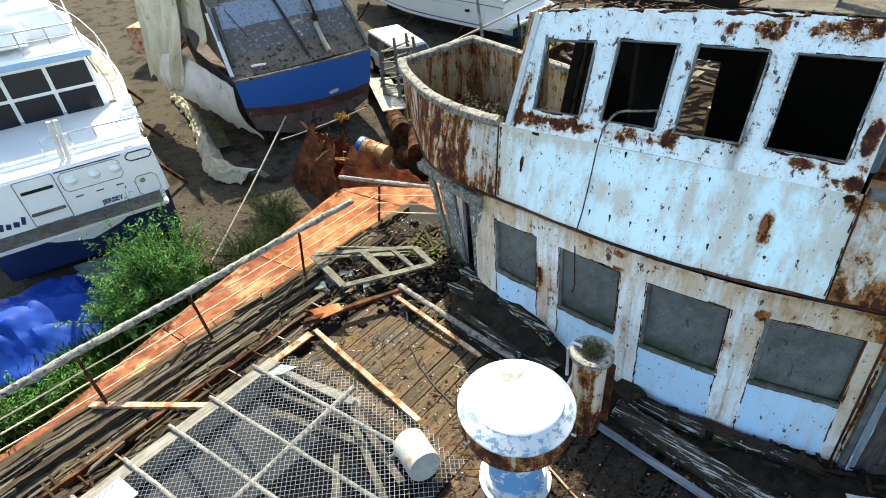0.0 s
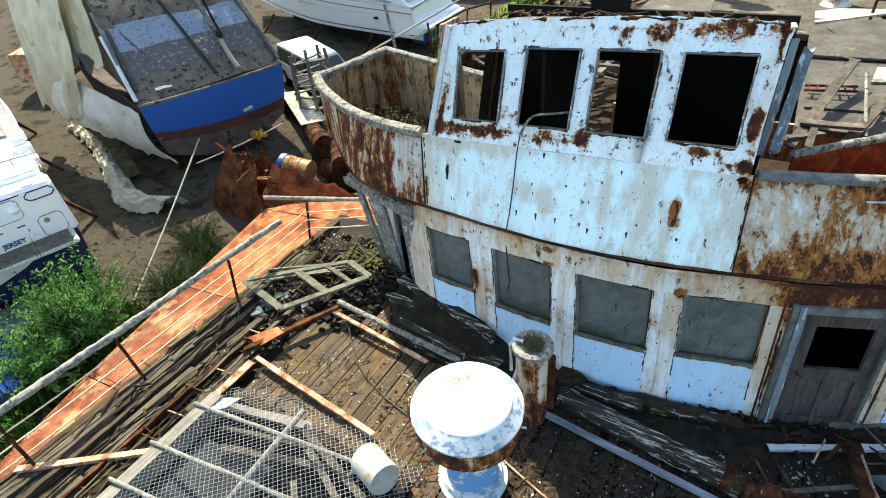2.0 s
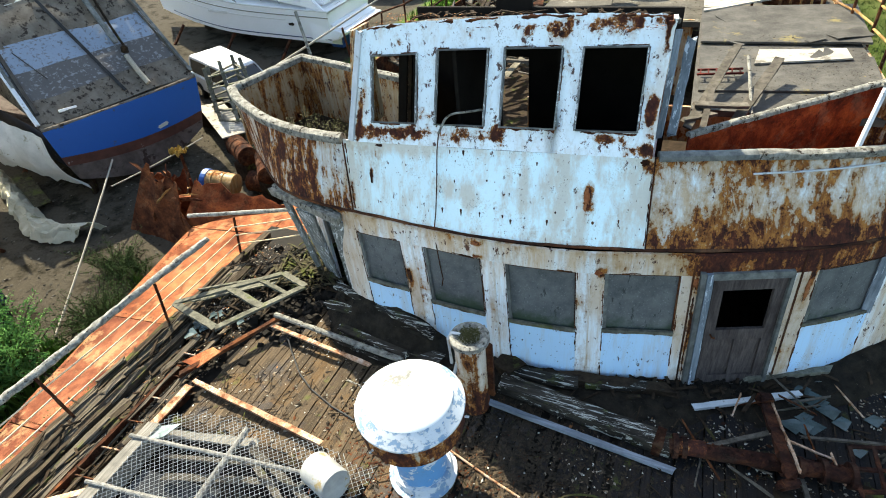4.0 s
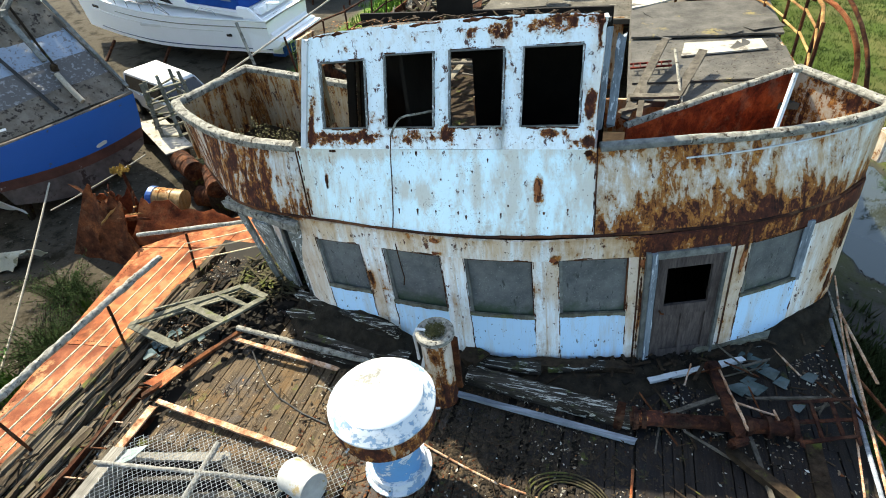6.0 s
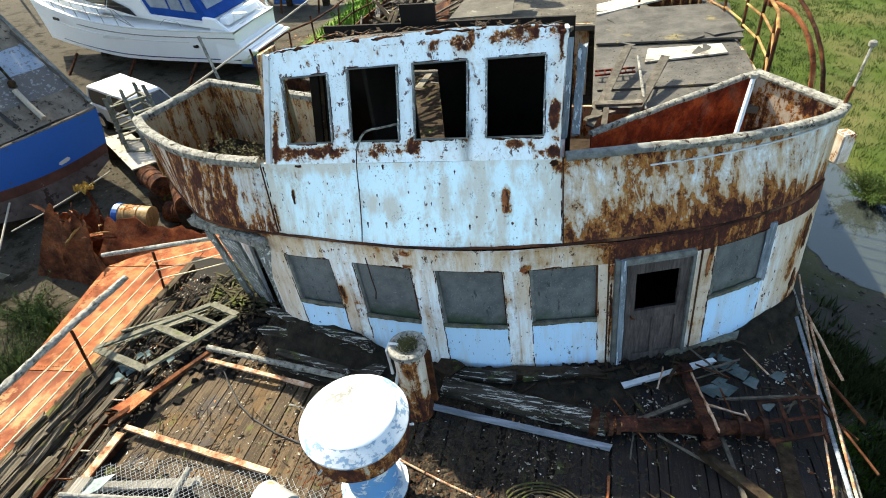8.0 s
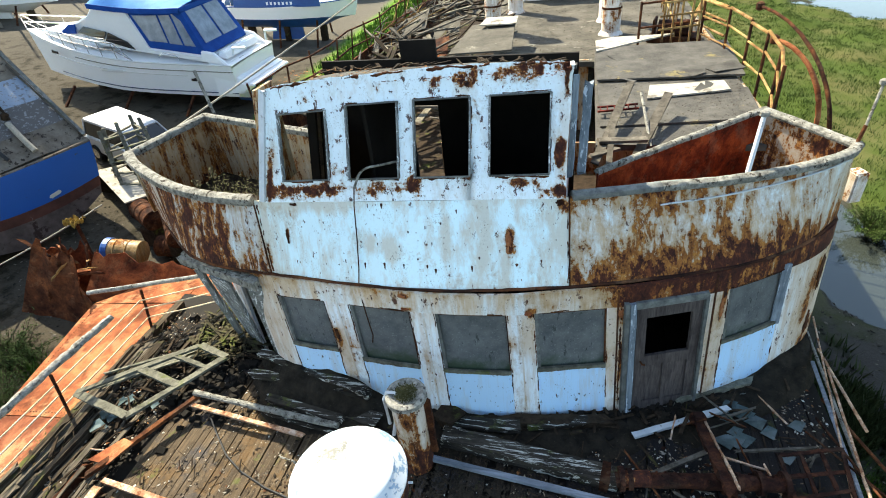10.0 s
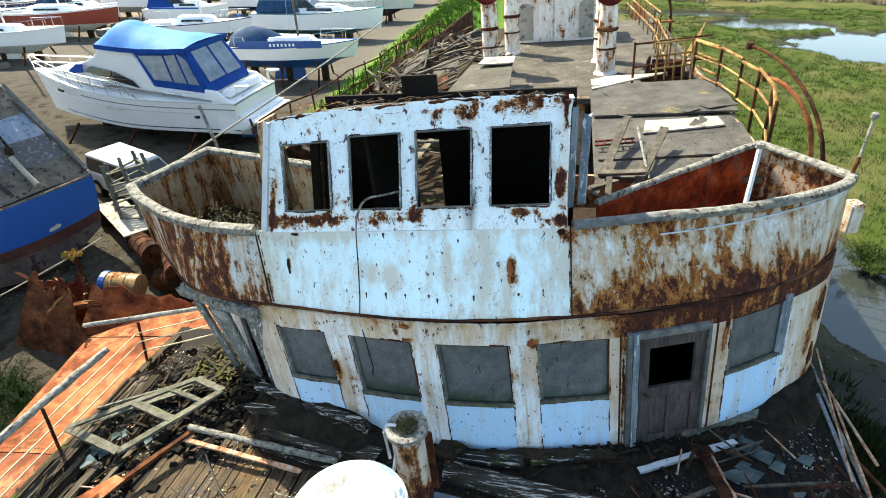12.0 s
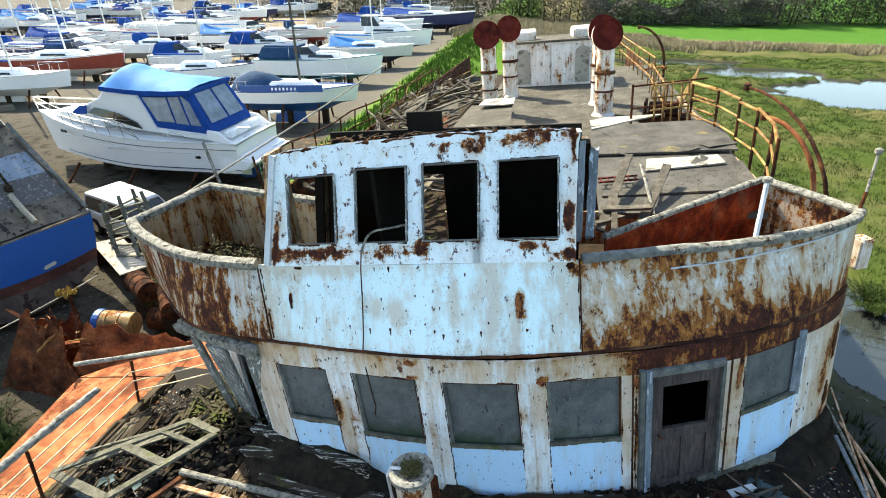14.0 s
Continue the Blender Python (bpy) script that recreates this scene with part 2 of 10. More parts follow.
PAINT_LOW = rusted_paint("lower_plating_paint", 0.28, 0.45, seed=8.0, streak=0.45, ochre=0.75, chip=0.70, white=(0.78, 0.88, 0.93), wash=[(0, 1.15, 1.6, 0.12), (2, 0.28, 0.0, 0.16), (2, 1.75, 2.03, 0.08)],
    patches=[(-2.60, 1.39, 0.05, 0.15), (2.73, 1.83, 0.035, 0.30), (1.40, 1.9, 0.05, 0.20), (4.15, 1.30, 0.10, 0.45), (4.30, 0.35, 0.14, 0.30), (0.24, 2.02, 0.05, 0.05), (1.46, 1.0, 0.03, 0.5), (4.5, 1.2, 0.05, 1.2)],
    stains=[(2.70, 1.5, 0.12, 0.6), (1.40, 1.4, 0.12, 0.6), (-3.75, 1.2, 0.2, 0.9), (4.2, 1.4, 0.22, 0.9), (0.22, 1.7, 0.08, 0.3), (-2.56, 1.2, 0.1, 0.3)])
PAINT_SILL = rusted_paint("blue_sill_paint", 0.10, 0.22, seed=14.0, streak=0.45, ochre=0.30, chip=0.45, white=(0.48, 0.74, 0.98), wash=[(2, 0.34, -0.05, 0.30)], band=[(2, 0.16, 0.0, 0.12)])
PAINT_HEAD = rusted_paint("header_plating_paint", 0.26, 0.55, seed=9.0, streak=0.45, ochre=0.90, chip=0.80, band=[(0, 0.75, 1.7, 0.20), (2, 2.22, 2.34, 0.06), (0, -3.5, -4.0, 0.08)], wash=[(2, 2.02, 2.3, 0.10), (0, -2.7, -3.3, 0.12), (0, 0.3, 0.9, 0.12)], white=(0.72, 0.79, 0.80),
    patches=[(-1.43, 2.27, 0.06, 0.035), (-1.42, 2.06, 0.07, 0.03), (0.24, 2.06, 0.06, 0.05)])
PAINT_TOP = rusted_paint("wheelhouse_paint", 0.24, 0.50, seed=17.0, streak=0.26, ochre=0.16, chip=0.95, size=3.0, white=(0.80, 0.93, 0.96),
    patches=[(-1.72, 4.78, 0.05, 0.07), (-0.99, 4.77, 0.09, 0.10), (-0.64, 4.77, 0.16, 0.11), (-0.09, 4.80, 0.19, 0.12), (0.25, 4.84, 0.05, 0.06), (0.51, 4.86, 0.12, 0.05), (0.58, 4.72, 0.03, 0.15), (0.57, 3.78, 0.07, 0.32), (0.53, 3.98, 0.05, 0.12), (0.11, 3.65, 0.24, 0.06), (0.52, 3.53, 0.18, 0.06), (-2.88, 3.58, 0.32, 0.10), (-2.44, 3.60, 0.16, 0.09), (-1.8, 3.61, 0.34, 0.08), (-1.25, 3.66, 0.10, 0.16), (-3.18, 4.02, 0.05, 0.16), (-3.24, 3.65, 0.05, 0.2)],
    stains=[(-3.18, 4.0, 0.10, 0.2), (-0.6, 4.66, 0.2, 0.12), (0.56, 4.1, 0.1, 0.5)])
PAINT_IN = rusted_paint("inner_plating", 0.56, 0.8, seed=23.0, streak=0.6, ochre=0.9, white=(0.50, 0.46, 0.36), chip=0.9)
RED_IN = rust_plate("inner_red_plating", (0.055, 0.009, 0.004), (0.23, 0.030, 0.009), (0.40, 0.075, 0.022), 0.16, (0.34, 0.20, 0.12), 2.2)
BAND = rust_plate("dark_rust_band", (0.02, 0.012, 0.01), (0.06, 0.025, 0.015), (0.16, 0.065, 0.03), 0.1)
WIRE_RUST = speckled("rusty_wire", (0.62, 0.44, 0.24), (0.88, 0.74, 0.52), 9.0, 0.8, 0.0)
HULL_RUST = rust_plate("orange_rust_plate", (0.12, 0.034, 0.015), (0.32, 0.10, 0.042), (0.46, 0.21, 0.10), 0.4, (0.48, 0.28, 0.14), 1.7)
SPONSON = rust_plate("pale_orange_plate", (0.080, 0.020, 0.010), (0.22, 0.070, 0.036), (0.36, 0.150, 0.085), 0.42, (0.56, 0.36, 0.18), 1.3)
TORN_RED = rust_plate("torn_plate_red_rust", (0.05, 0.014, 0.007), (0.20, 0.052, 0.020), (0.36, 0.115, 0.042), 0.15, (0.40, 0.22, 0.10), 1.4)
TORN_BROWN = rust_plate("torn_plate_brown_rust", (0.04, 0.014, 0.008), (0.14, 0.046, 0.020), (0.28, 0.105, 0.042), 0.15, (0.38, 0.22, 0.12), 1.6)
DARK_RED = rust_plate("dark_red_rust", (0.025, 0.008, 0.005), (0.085, 0.026, 0.012), (0.18, 0.062, 0.026), 0.10)
DARK_RUST = rust_plate("brown_rust_metal", (0.020, 0.009, 0.006), (0.075, 0.027, 0.013), (0.17, 0.068, 0.030), 0.12, (0.30, 0.20, 0.12), 3.0)
IRON = rust_plate("dark_machinery_rust", (0.010, 0.006, 0.005), (0.042, 0.017, 0.012), (0.115, 0.046, 0.026), 0.10, (0.22, 0.14, 0.09), 3.0)
PALE_RUST = rust_plate("pale_rust_bar", (0.20, 0.07, 0.03), (0.55, 0.32, 0.19), (0.78, 0.62, 0.50), 0.5, (0.58, 0.50, 0.42), 5.0)
YELLOW_RUST = rust_plate("yellow_paint_rust", (0.10, 0.04, 0.02), (0.30, 0.17, 0.06), (0.50, 0.38, 0.17), 0.3)
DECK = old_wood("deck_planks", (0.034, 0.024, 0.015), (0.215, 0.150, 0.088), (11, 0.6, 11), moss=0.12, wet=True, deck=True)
EDGE_WOOD = old_wood("split_grey_timber", (0.032, 0.025, 0.018), (0.30, 0.25, 0.185), (17, 0.5, 17), moss=0.2)
EDGE_DARK = old_wood("split_dark_timber", (0.02, 0.014, 0.010), (0.20, 0.155, 0.105), (15, 0.5, 15), moss=0.3)
PITCH = speckled("deck_pitch", (0.008, 0.007, 0.0055), (0.02, 0.016, 0.012), 2.0, 0.8)
GREY_WOOD = old_wood("grey_timber", (0.055, 0.047, 0.037), (0.27, 0.24, 0.195), (3, 3, 3), moss=0.15)
DARK_WOOD = old_wood("rotten_timber", (0.018, 0.012, 0.008), (0.095, 0.066, 0.042), (4, 4, 4), moss=0.25)
FLAKED = old_wood("flaking_timber", (0.022, 0.018, 0.015), (0.11, 0.095, 0.075), (1.2, 7, 7), moss=0.25, flake=(0.44, 0.43, 0.38))
GREEN_WOOD = old_wood("mossy_frame_wood", (0.08, 0.077, 0.058), (0.37, 0.355, 0.275), (4, 4, 4), moss=0.28)
HEAP = old_wood("rotten_heap_wood", (0.020, 0.016, 0.011), (0.15, 0.13, 0.075), (5, 5, 5), moss=0.5)
JAMB = old_wood("flaking_white_jamb", (0.13, 0.135, 0.13), (0.50, 0.52, 0.50), (12, 12, 1.0), moss=0.12, flake=(0.62, 0.65, 0.65))
DOOR_WOOD = old_wood("door_wood", (0.055, 0.045, 0.043), (0.17, 0.14, 0.13), (12, 12, 0.9), spin=False)
BLUE_WOOD = old_wood("pale_blue_wood", (0.16, 0.20, 0.24), (0.46, 0.53, 0.60), (10, 10, 0.8), flake=(0.50, 0.56, 0.62))
BLUE_STRIP = old_wood("pale_blue_strip_wood", (0.18, 0.21, 0.25), (0.50, 0.55, 0.62), (0.8, 10, 10))
FRAME_WOOD = old_wood("window_frame_wood", (0.10, 0.105, 0.10), (0.32, 0.33, 0.31), (3, 3, 3), moss=0.1)
LICHEN = speckled("lichen_rail", (0.11, 0.105, 0.09), (0.50, 0.485, 0.43), 13.0, 0.9, 0.9, spots=((0.05, 0.045, 0.038), 0.57, 17.0), dist=0.03, fine=50.0)
CAP = speckled("weathered_cap_rail", (0.085, 0.080, 0.068), (0.40, 0.385, 0.33), 11.0, 0.9, 1.0, spots=((0.035, 0.027, 0.020), 0.56, 13.0), dist=0.03, fine=45.0)
k = Kit("grey_window_board")
n_ = k.noise(3.0, 8, 0.7)
c_ = k.mix(k.ramp(n_, (0.35, 0.0), (0.65, 1.0)), (0.070, 0.076, 0.078), (0.135, 0.142, 0.142))
c_ = k.mix(k.ramp(k.noise(1.0, 6, 0.7, k.scaled((14, 14, 5))), (0.60, 0.0), (0.64, 1.0)), c_, (0.045, 0.05, 0.05))
c_ = k.mix(k.ramp(k.noise(40.0, 4, 0.7), (0.60, 0.0), (0.66, 0.6)), c_, (0.24, 0.25, 0.25))
low_ = k.calc("MULTIPLY", k.calc("SUBTRACT", 1.42, k.axis(2)), 1.0)
c_ = k.mix(k.ramp(k.calc("ADD", low_, k.calc("MULTIPLY", k.noise(2.2, 7, 0.7), 0.9)), (0.62, 0.0), (0.86, 0.85)), c_, (0.030, 0.052, 0.026))
k.bump(k.calc("ADD", n_, k.noise(30.0, 4, 0.7)), 0.4, 0.01)
BOARD = k.done(c_, 0.75, 0.0, 0.2)
FELT = speckled("roof_felt", (0.050, 0.047, 0.042), (0.125, 0.117, 0.102), 2.1, 0.9, 0.8, spots=((0.17, 0.14, 0.065), 0.61, 1.7), dist=0.03)
CONCRETE = speckled("deck_covering", (0.055, 0.050, 0.040), (0.135, 0.122, 0.098), 1.6, 0.9, 0.7, spots=((0.20, 0.185, 0.15), 0.60, 2.4), dist=0.03)
PALE_BOARD = speckled("pale_board", (0.27, 0.245, 0.20), (0.44, 0.41, 0.35), 2.5, 0.8, 0.4, spots=((0.14, 0.125, 0.10), 0.56, 3.0))
END_IN = rusted_paint("inner_end_plating", 0.68, 0.2, seed=33.0, streak=0.4, ochre=0.35, white=(0.46, 0.42, 0.36), size=2.2)
# near-black colour carries the darkness of the unlit rooms and hold
SHADE_IN = speckled("unlit_interior_black", (0.008, 0.007, 0.006), (0.018, 0.015, 0.012), 2.0, 0.9, 0.2)
def flaked_paint(name, top, under, dark, th, scale, moss=None):
    """Sun-bleached paint peeling in islands down to an older coat, with grime along the edges of the flakes."""
    k = Kit(name)
    n = k.noise(scale, 9, 0.66, k.scaled((1, 1, 1.5)), 0.25)
    g = k.noise(38.0, 5, 0.7)
    c = k.mix(k.noise(3.0, 5, 0.6), top, tuple(v * 0.88 for v in top))
    c = k.mix(k.calc("MULTIPLY", k.ramp(g, (0.58, 0.0), (0.70, 1.0)), 0.35), c, dark)
    fl = k.ramp(n, (th, 0.0), (th + 0.012, 1.0))
    rim = k.ramp(n, (th - 0.03, 0.0), (th, 1.0))
    c = k.mix(k.calc("MULTIPLY", rim, 0.25), c, dark)
    c = k.mix(fl, c, k.mix(k.noise(9.0, 6, 0.7), under, tuple(v * 1.5 for v in under)))
    if moss:
        x, y, r = moss
        d = k.t.nodes.new("ShaderNodeVectorMath")
        d.operation = "DISTANCE"
        k.put(d.inputs[0], k.scaled((1, 1, 0)))
        d.inputs[1].default_value = (x, y, 0)
        m = k.calc("ADD", k.ramp(d.outputs["Value"], (0.0, 0.34), (r, 0.0)), k.calc("MULTIPLY", k.noise(13.0, 9, 0.78), 0.9))
        c = k.mix(k.calc("MULTIPLY", k.ramp(m, (0.52, 0.0), (0.74, 1.0)), 0.92), c, (0.055, 0.053, 0.042))
    k.bump(k.calc("ADD", k.calc("MULTIPLY", fl, -0.6), k.calc("MULTIPLY", g, 0.3)), 0.5, 0.01)
    return k.done(c, 0.55, 0.0, 0.3)


DOME = flaked_paint("dome_white_paint", (0.80, 0.81, 0.80), (0.42, 0.46, 0.48), (0.34, 0.33, 0.29), 0.70, 5.0, (-1.70, 3.62, 0.42))
DOME_SIDE = flaked_paint("dome_side_paint", (0.60, 0.63, 0.65), (0.17, 0.25, 0.34), (0.16, 0.14, 0.10), 0.530, 7.0)
DOME_SKIRT = rusted_paint("dome_skirt_rust", 0.86, 0.6, white=(0.55, 0.56, 0.50), seed=43.0, ochre=0.55, size=2.6)
BLUE_PAINT = flaked_paint("flaking_blue_paint", (0.13, 0.33, 0.60), (0.46, 0.50, 0.53), (0.10, 0.06, 0.04), 0.565, 5.0)
PIPE_PAINT = rusted_paint("pipe_paint", 0.42, 0.7, white=(0.66, 0.64, 0.58), seed=51.0, streak=0.6, ochre=0.6, size=3.0, band=[(2, 0.9, 0.35, 0.16)], chip=0.9)
VENT_WHITE = rusted_paint("vent_white", 0.50, 0.8, white=(0.80, 0.79, 0.75), seed=57.0, streak=0.40, ochre=0.5, size=2.5)
CABIN_WHITE = rusted_paint("cabin_white", 0.36, 0.7, white=(0.80, 0.79, 0.76), seed=27.0, streak=0.45, ochre=0.3, chip=0.6, size=2.0)
VENT_RED = rust_plate("cowl_red_inside", (0.045, 0.009, 0.008), (0.12, 0.018, 0.013), (0.18, 0.035, 0.024), 0.10, (0.16, 0.07, 0.04), 2.5)
WIRE = speckled("galvanised_wire", (0.24, 0.255, 0.255), (0.42, 0.435, 0.435), 9.0, 0.5, 0.0, 0.4)
STEEL = speckled("stainless_tube", (0.55, 0.55, 0.55), (0.7, 0.7, 0.7), 3.0, 0.25, 0.0, 0.9)
MOSS = leaf("moss_green", (0.055, 0.058, 0.018), (0.15, 0.135, 0.055), 12.0)
ROPE = speckled("grey_rope", (0.25, 0.22, 0.17), (0.42, 0.39, 0.32), 20.0, 0.9)
CABLE = speckled("black_cable", (0.02, 0.02, 0.02), (0.05, 0.05, 0.05), 9.0, 0.6)
CANISTER = speckled("dull_white_metal", (0.26, 0.265, 0.26), (0.42, 0.42, 0.40), 5.0, 0.5, 0.4, spots=((0.27, 0.20, 0.09), 0.57, 4.0))
WHITE_BAR = speckled("white_plastic", (0.45, 0.48, 0.50), (0.66, 0.68, 0.69), 4.0, 0.5, 0.3, spots=((0.16, 0.14, 0.11), 0.60, 7.0))
GLASS_BITS = speckled("broken_glass_panes", (0.030, 0.048, 0.046), (0.10, 0.14, 0.14), 3.0, 0.22, 0.1, spots=((0.06, 0.055, 0.04), 0.60, 8.0))


SOIL = speckled("dark_earth", (0.010, 0.008, 0.006), (0.040, 0.032, 0.022), 5.0, 0.95, 0.9, spots=((0.10, 0.085, 0.06), 0.64, 26.0), dist=0.04, fine=60.0)


def scatter_mat(name, *stops):
    """Small loose bits, each with a tone of its own."""
    k = Kit(name)
    g = k.t.nodes.new("ShaderNodeNewGeometry")
    return k.done(k.ramp(g.outputs["Random Per Island"], *stops), 0.9, 0.0, 0.1)


GRIT = scatter_mat("grit", (0.0, (0.012, 0.010, 0.008)), (0.4, (0.06, 0.045, 0.03)), (0.7, (0.14, 0.10, 0.065)), (0.9, (0.30, 0.26, 0.20)), (1.0, (0.50, 0.48, 0.42)))
CHIP = scatter_mat("paint_chip", (0.0, (0.10, 0.09, 0.07)), (0.5, (0.28, 0.26, 0.22)), (1.0, (0.58, 0.58, 0.54)))
RUST_BIT = scatter_mat("rust_bit", (0.0, (0.02, 0.010, 0.007)), (0.6, (0.12, 0.045, 0.018)), (1.0, (0.30, 0.15, 0.06)))

# Building tools
YARD = set()  # top-level things that stand on the ground, not on the ship


def thing(name, label, category, at=(0, 0, 0), group="", kind="", yard=False, rz=0.0):
    ob = new(name)
    ob.empty_display_size = 0.2
    ob.matrix_basis = pose(*at, 0, 0, rz)
    tagged(ob, label, category, group, kind)
    if yard:
        YARD.add(ob)
    return ob


def part(name, bm, material, parent=None, label="", smooth=False, local=False):
    """Links bm as one mesh. Its places are those of the ship or yard, or the thing's own if local."""
    me = bpy.data.meshes.new(name)
    bmesh.ops.recalc_face_normals(bm, faces=bm.faces)
    bm.to_mesh(me)
    bm.free()
    me.materials.append(material)
    if smooth:
        for p in me.polygons:
            p.use_smooth = True
        me.set_sharp_from_angle(angle=radians(34))
    ob = new(name, me)
    if parent is not None:
        ob.parent = parent
        if parent.parent is None and not local:
            ob.matrix_parent_inverse = parent.matrix_basis.inverted()
    if label:
        tagged(ob, label)
    return ob


def single(name, bm, material, label, category, group="", kind="", yard=False, smooth=False):
    """A thing of one mesh."""
    ob = part(name, bm, material, None, "", smooth)
    if yard:
        YARD.add(ob)
    return tagged(ob, label, category, group, kind)


def add_box(bm, c, size, m=None, taper=1.0):
    x, y, z = (s / 2 for s in size)
    pts = [(-x, -y, -z), (x, -y, -z), (x, y, -z), (-x, y, -z), (-x * taper, -y * taper, z), (x * taper, -y * taper, z), (x * taper, y * taper, z), (-x * taper, y * taper, z)]
    m = Matrix.Translation(c) @ (m or Matrix())
    vs = [bm.verts.new(m @ Vector(p)) for p in pts]
    for f in ((0, 3, 2, 1), (4, 5, 6, 7), (0, 1, 5, 4), (1, 2, 6, 5), (2, 3, 7, 6), (3, 0, 4, 7)):
        bm.faces.new([vs[i] for i in f])


def box(c, size, m=None, bevel=0.0):
    bm = bmesh.new()
    add_box(bm, c, size, m)
    if bevel:
        bmesh.ops.bevel(bm, geom=bm.edges[:], offset=bevel, segments=2, affect="EDGES")
    return bm


def along(p0, p1, up=(0, 0, 1)):
    """The turn whose y runs from p0 to p1."""
    y = (Vector(p1) - Vector(p0)).normalized()
    x = y.cross(Vector(up))
    if x.length < 1e-3:
        x = Vector((1, 0, 0))
    x.normalize()
    return Matrix((x, y, x.cross(y))).transposed().to_4x4()


def add_beam(bm, p0, p1, w, h, up=(0, 0, 1), rag=0.0, twist=0.0, n=1):
    """A board from p0 to p1, w wide and h thick; rag breaks up its ends and edges."""
    p0, p1 = Vector(p0), Vector(p1)
    m, length = along(p0, p1, up), (p1 - p0).length
    if twist:
        m = m @ pose(0, 0, 0, 0, twist, 0)
    rings = []
    for i in range(n + 1):
        t = i / n
        ring = []
        for sx, sz in ((-1, -1), (1, -1), (1, 1), (-1, 1)):
            r = [random.uniform(-rag, rag) for _ in range(3)]
            end = 4.0 if i in (0, n) else 0.0
            ring.append(bm.verts.new(p0 + m @ Vector((sx * w / 2 + r[0] * 0.6, t * length + r[1] * end, sz * h / 2 + r[2] * 0.4))))
        rings.append(ring)
    for a, b in zip(rings, rings[1:]):
        for i in range(4):
            bm.faces.new((a[i], a[(i + 1) % 4], b[(i + 1) % 4], b[i]))
    bm.faces.new(rings[0][::-1])
    bm.faces.new(rings[-1])


def beam(p0, p1, w, h, **kw):
    bm = bmesh.new()
    add_beam(bm, p0, p1, w, h, **kw)
    return bm


def add_tube(bm, pts, r, seg=8, r1=None, caps=True):
    pts = [Vector(p) for p in pts]
    rings = []
    up = Vector((0, 0, 1))
    for i, p in enumerate(pts):
        d = (pts[min(i + 1, len(pts) - 1)] - pts[max(i - 1, 0)]).normalized()
        x = d.cross(up)
        if x.length < 0.05:
            x = d.cross(Vector((1, 0, 0)))
        x.normalize()
        y = x.cross(d)
        rr = r if r1 is None else r + (r1 - r) * i / (len(pts) - 1)
        rings.append([bm.verts.new(p + rr * (math.cos(a) * x + math.sin(a) * y)) for a in (2 * math.pi * k / seg for k in range(seg))])
    for a, b in zip(rings, rings[1:]):
        for k in range(seg):
            bm.faces.new((a[k], a[(k + 1) % seg], b[(k + 1) % seg], b[k]))
    if caps:
        bm.faces.new(rings[0][::-1])
        bm.faces.new(rings[-1])


def tube(pts, r, seg=8, r1=None):
    bm = bmesh.new()
    add_tube(bm, pts, r, seg, r1)
    return bm


def sag(p0, p1, drop, n=10):
    p0, p1 = Vector(p0), Vector(p1)
    return [p0.lerp(p1, i / n) - Vector((0, 0, drop * 4 * (i / n) * (1 - i / n))) for i in range(n + 1)]


def add_lathe(bm, c, prof, seg=32, m=None):
    """prof: (radius, height) from below."""
    m = Matrix.Translation(c) @ (m or Matrix())
    rings = [[bm.verts.new(m @ Vector((r * math.cos(a), r * math.sin(a), z))) for a in (2 * math.pi * k / seg for k in range(seg))] for r, z in prof]
    for a, b in zip(rings, rings[1:]):
        for k in range(seg):
            bm.faces.new((a[k], a[(k + 1) % seg], b[(k + 1) % seg], b[k]))
    bm.faces.new(rings[0][::-1])
    bm.faces.new(rings[-1])


def lathe(c, prof, seg=32, m=None):
    bm = bmesh.new()
    add_lathe(bm, c, prof, seg, m)
    return bm


def add_sheet(bm, f, us, vs, thick):
    """A bent plate: f(u, v) gives the outer face; it is thick towards the inside."""
    def nrm(u, v):
        e = 1e-3
        n = (Vector(f(u + e, v)) - Vector(f(u - e, v))).cross(Vector(f(u, v + e)) - Vector(f(u, v - e)))
        return n.normalized() if n.length > 1e-12 else Vector((0, -1, 0))
    out = [[bm.verts.new(Vector(f(u, v))) for v in vs] for u in us]
    inn = [[bm.verts.new(Vector(f(u, v)) - nrm(u, v) * thick) for v in vs] for u in us]
    nu, nv = len(us), len(vs)
    for i in range(nu - 1):
        for j in range(nv - 1):
            bm.faces.new((out[i][j], out[i + 1][j], out[i + 1][j + 1], out[i][j + 1]))
            bm.faces.new((inn[i][j], inn[i][j + 1], inn[i + 1][j + 1], inn[i + 1][j]))
    for i in range(nu - 1):
        for j in (0, nv - 1):
            bm.faces.new((out[i][j], inn[i][j], inn[i + 1][j], out[i + 1][j]))
    for j in range(nv - 1):
        for i in (0, nu - 1):
            bm.faces.new((out[i][j], out[i][j + 1], inn[i][j + 1], inn[i][j]))


def steps(a, b, d):
    n = max(1, round(abs(b - a) / d))
    return [a + (b - a) * i / n for i in range(n + 1)]


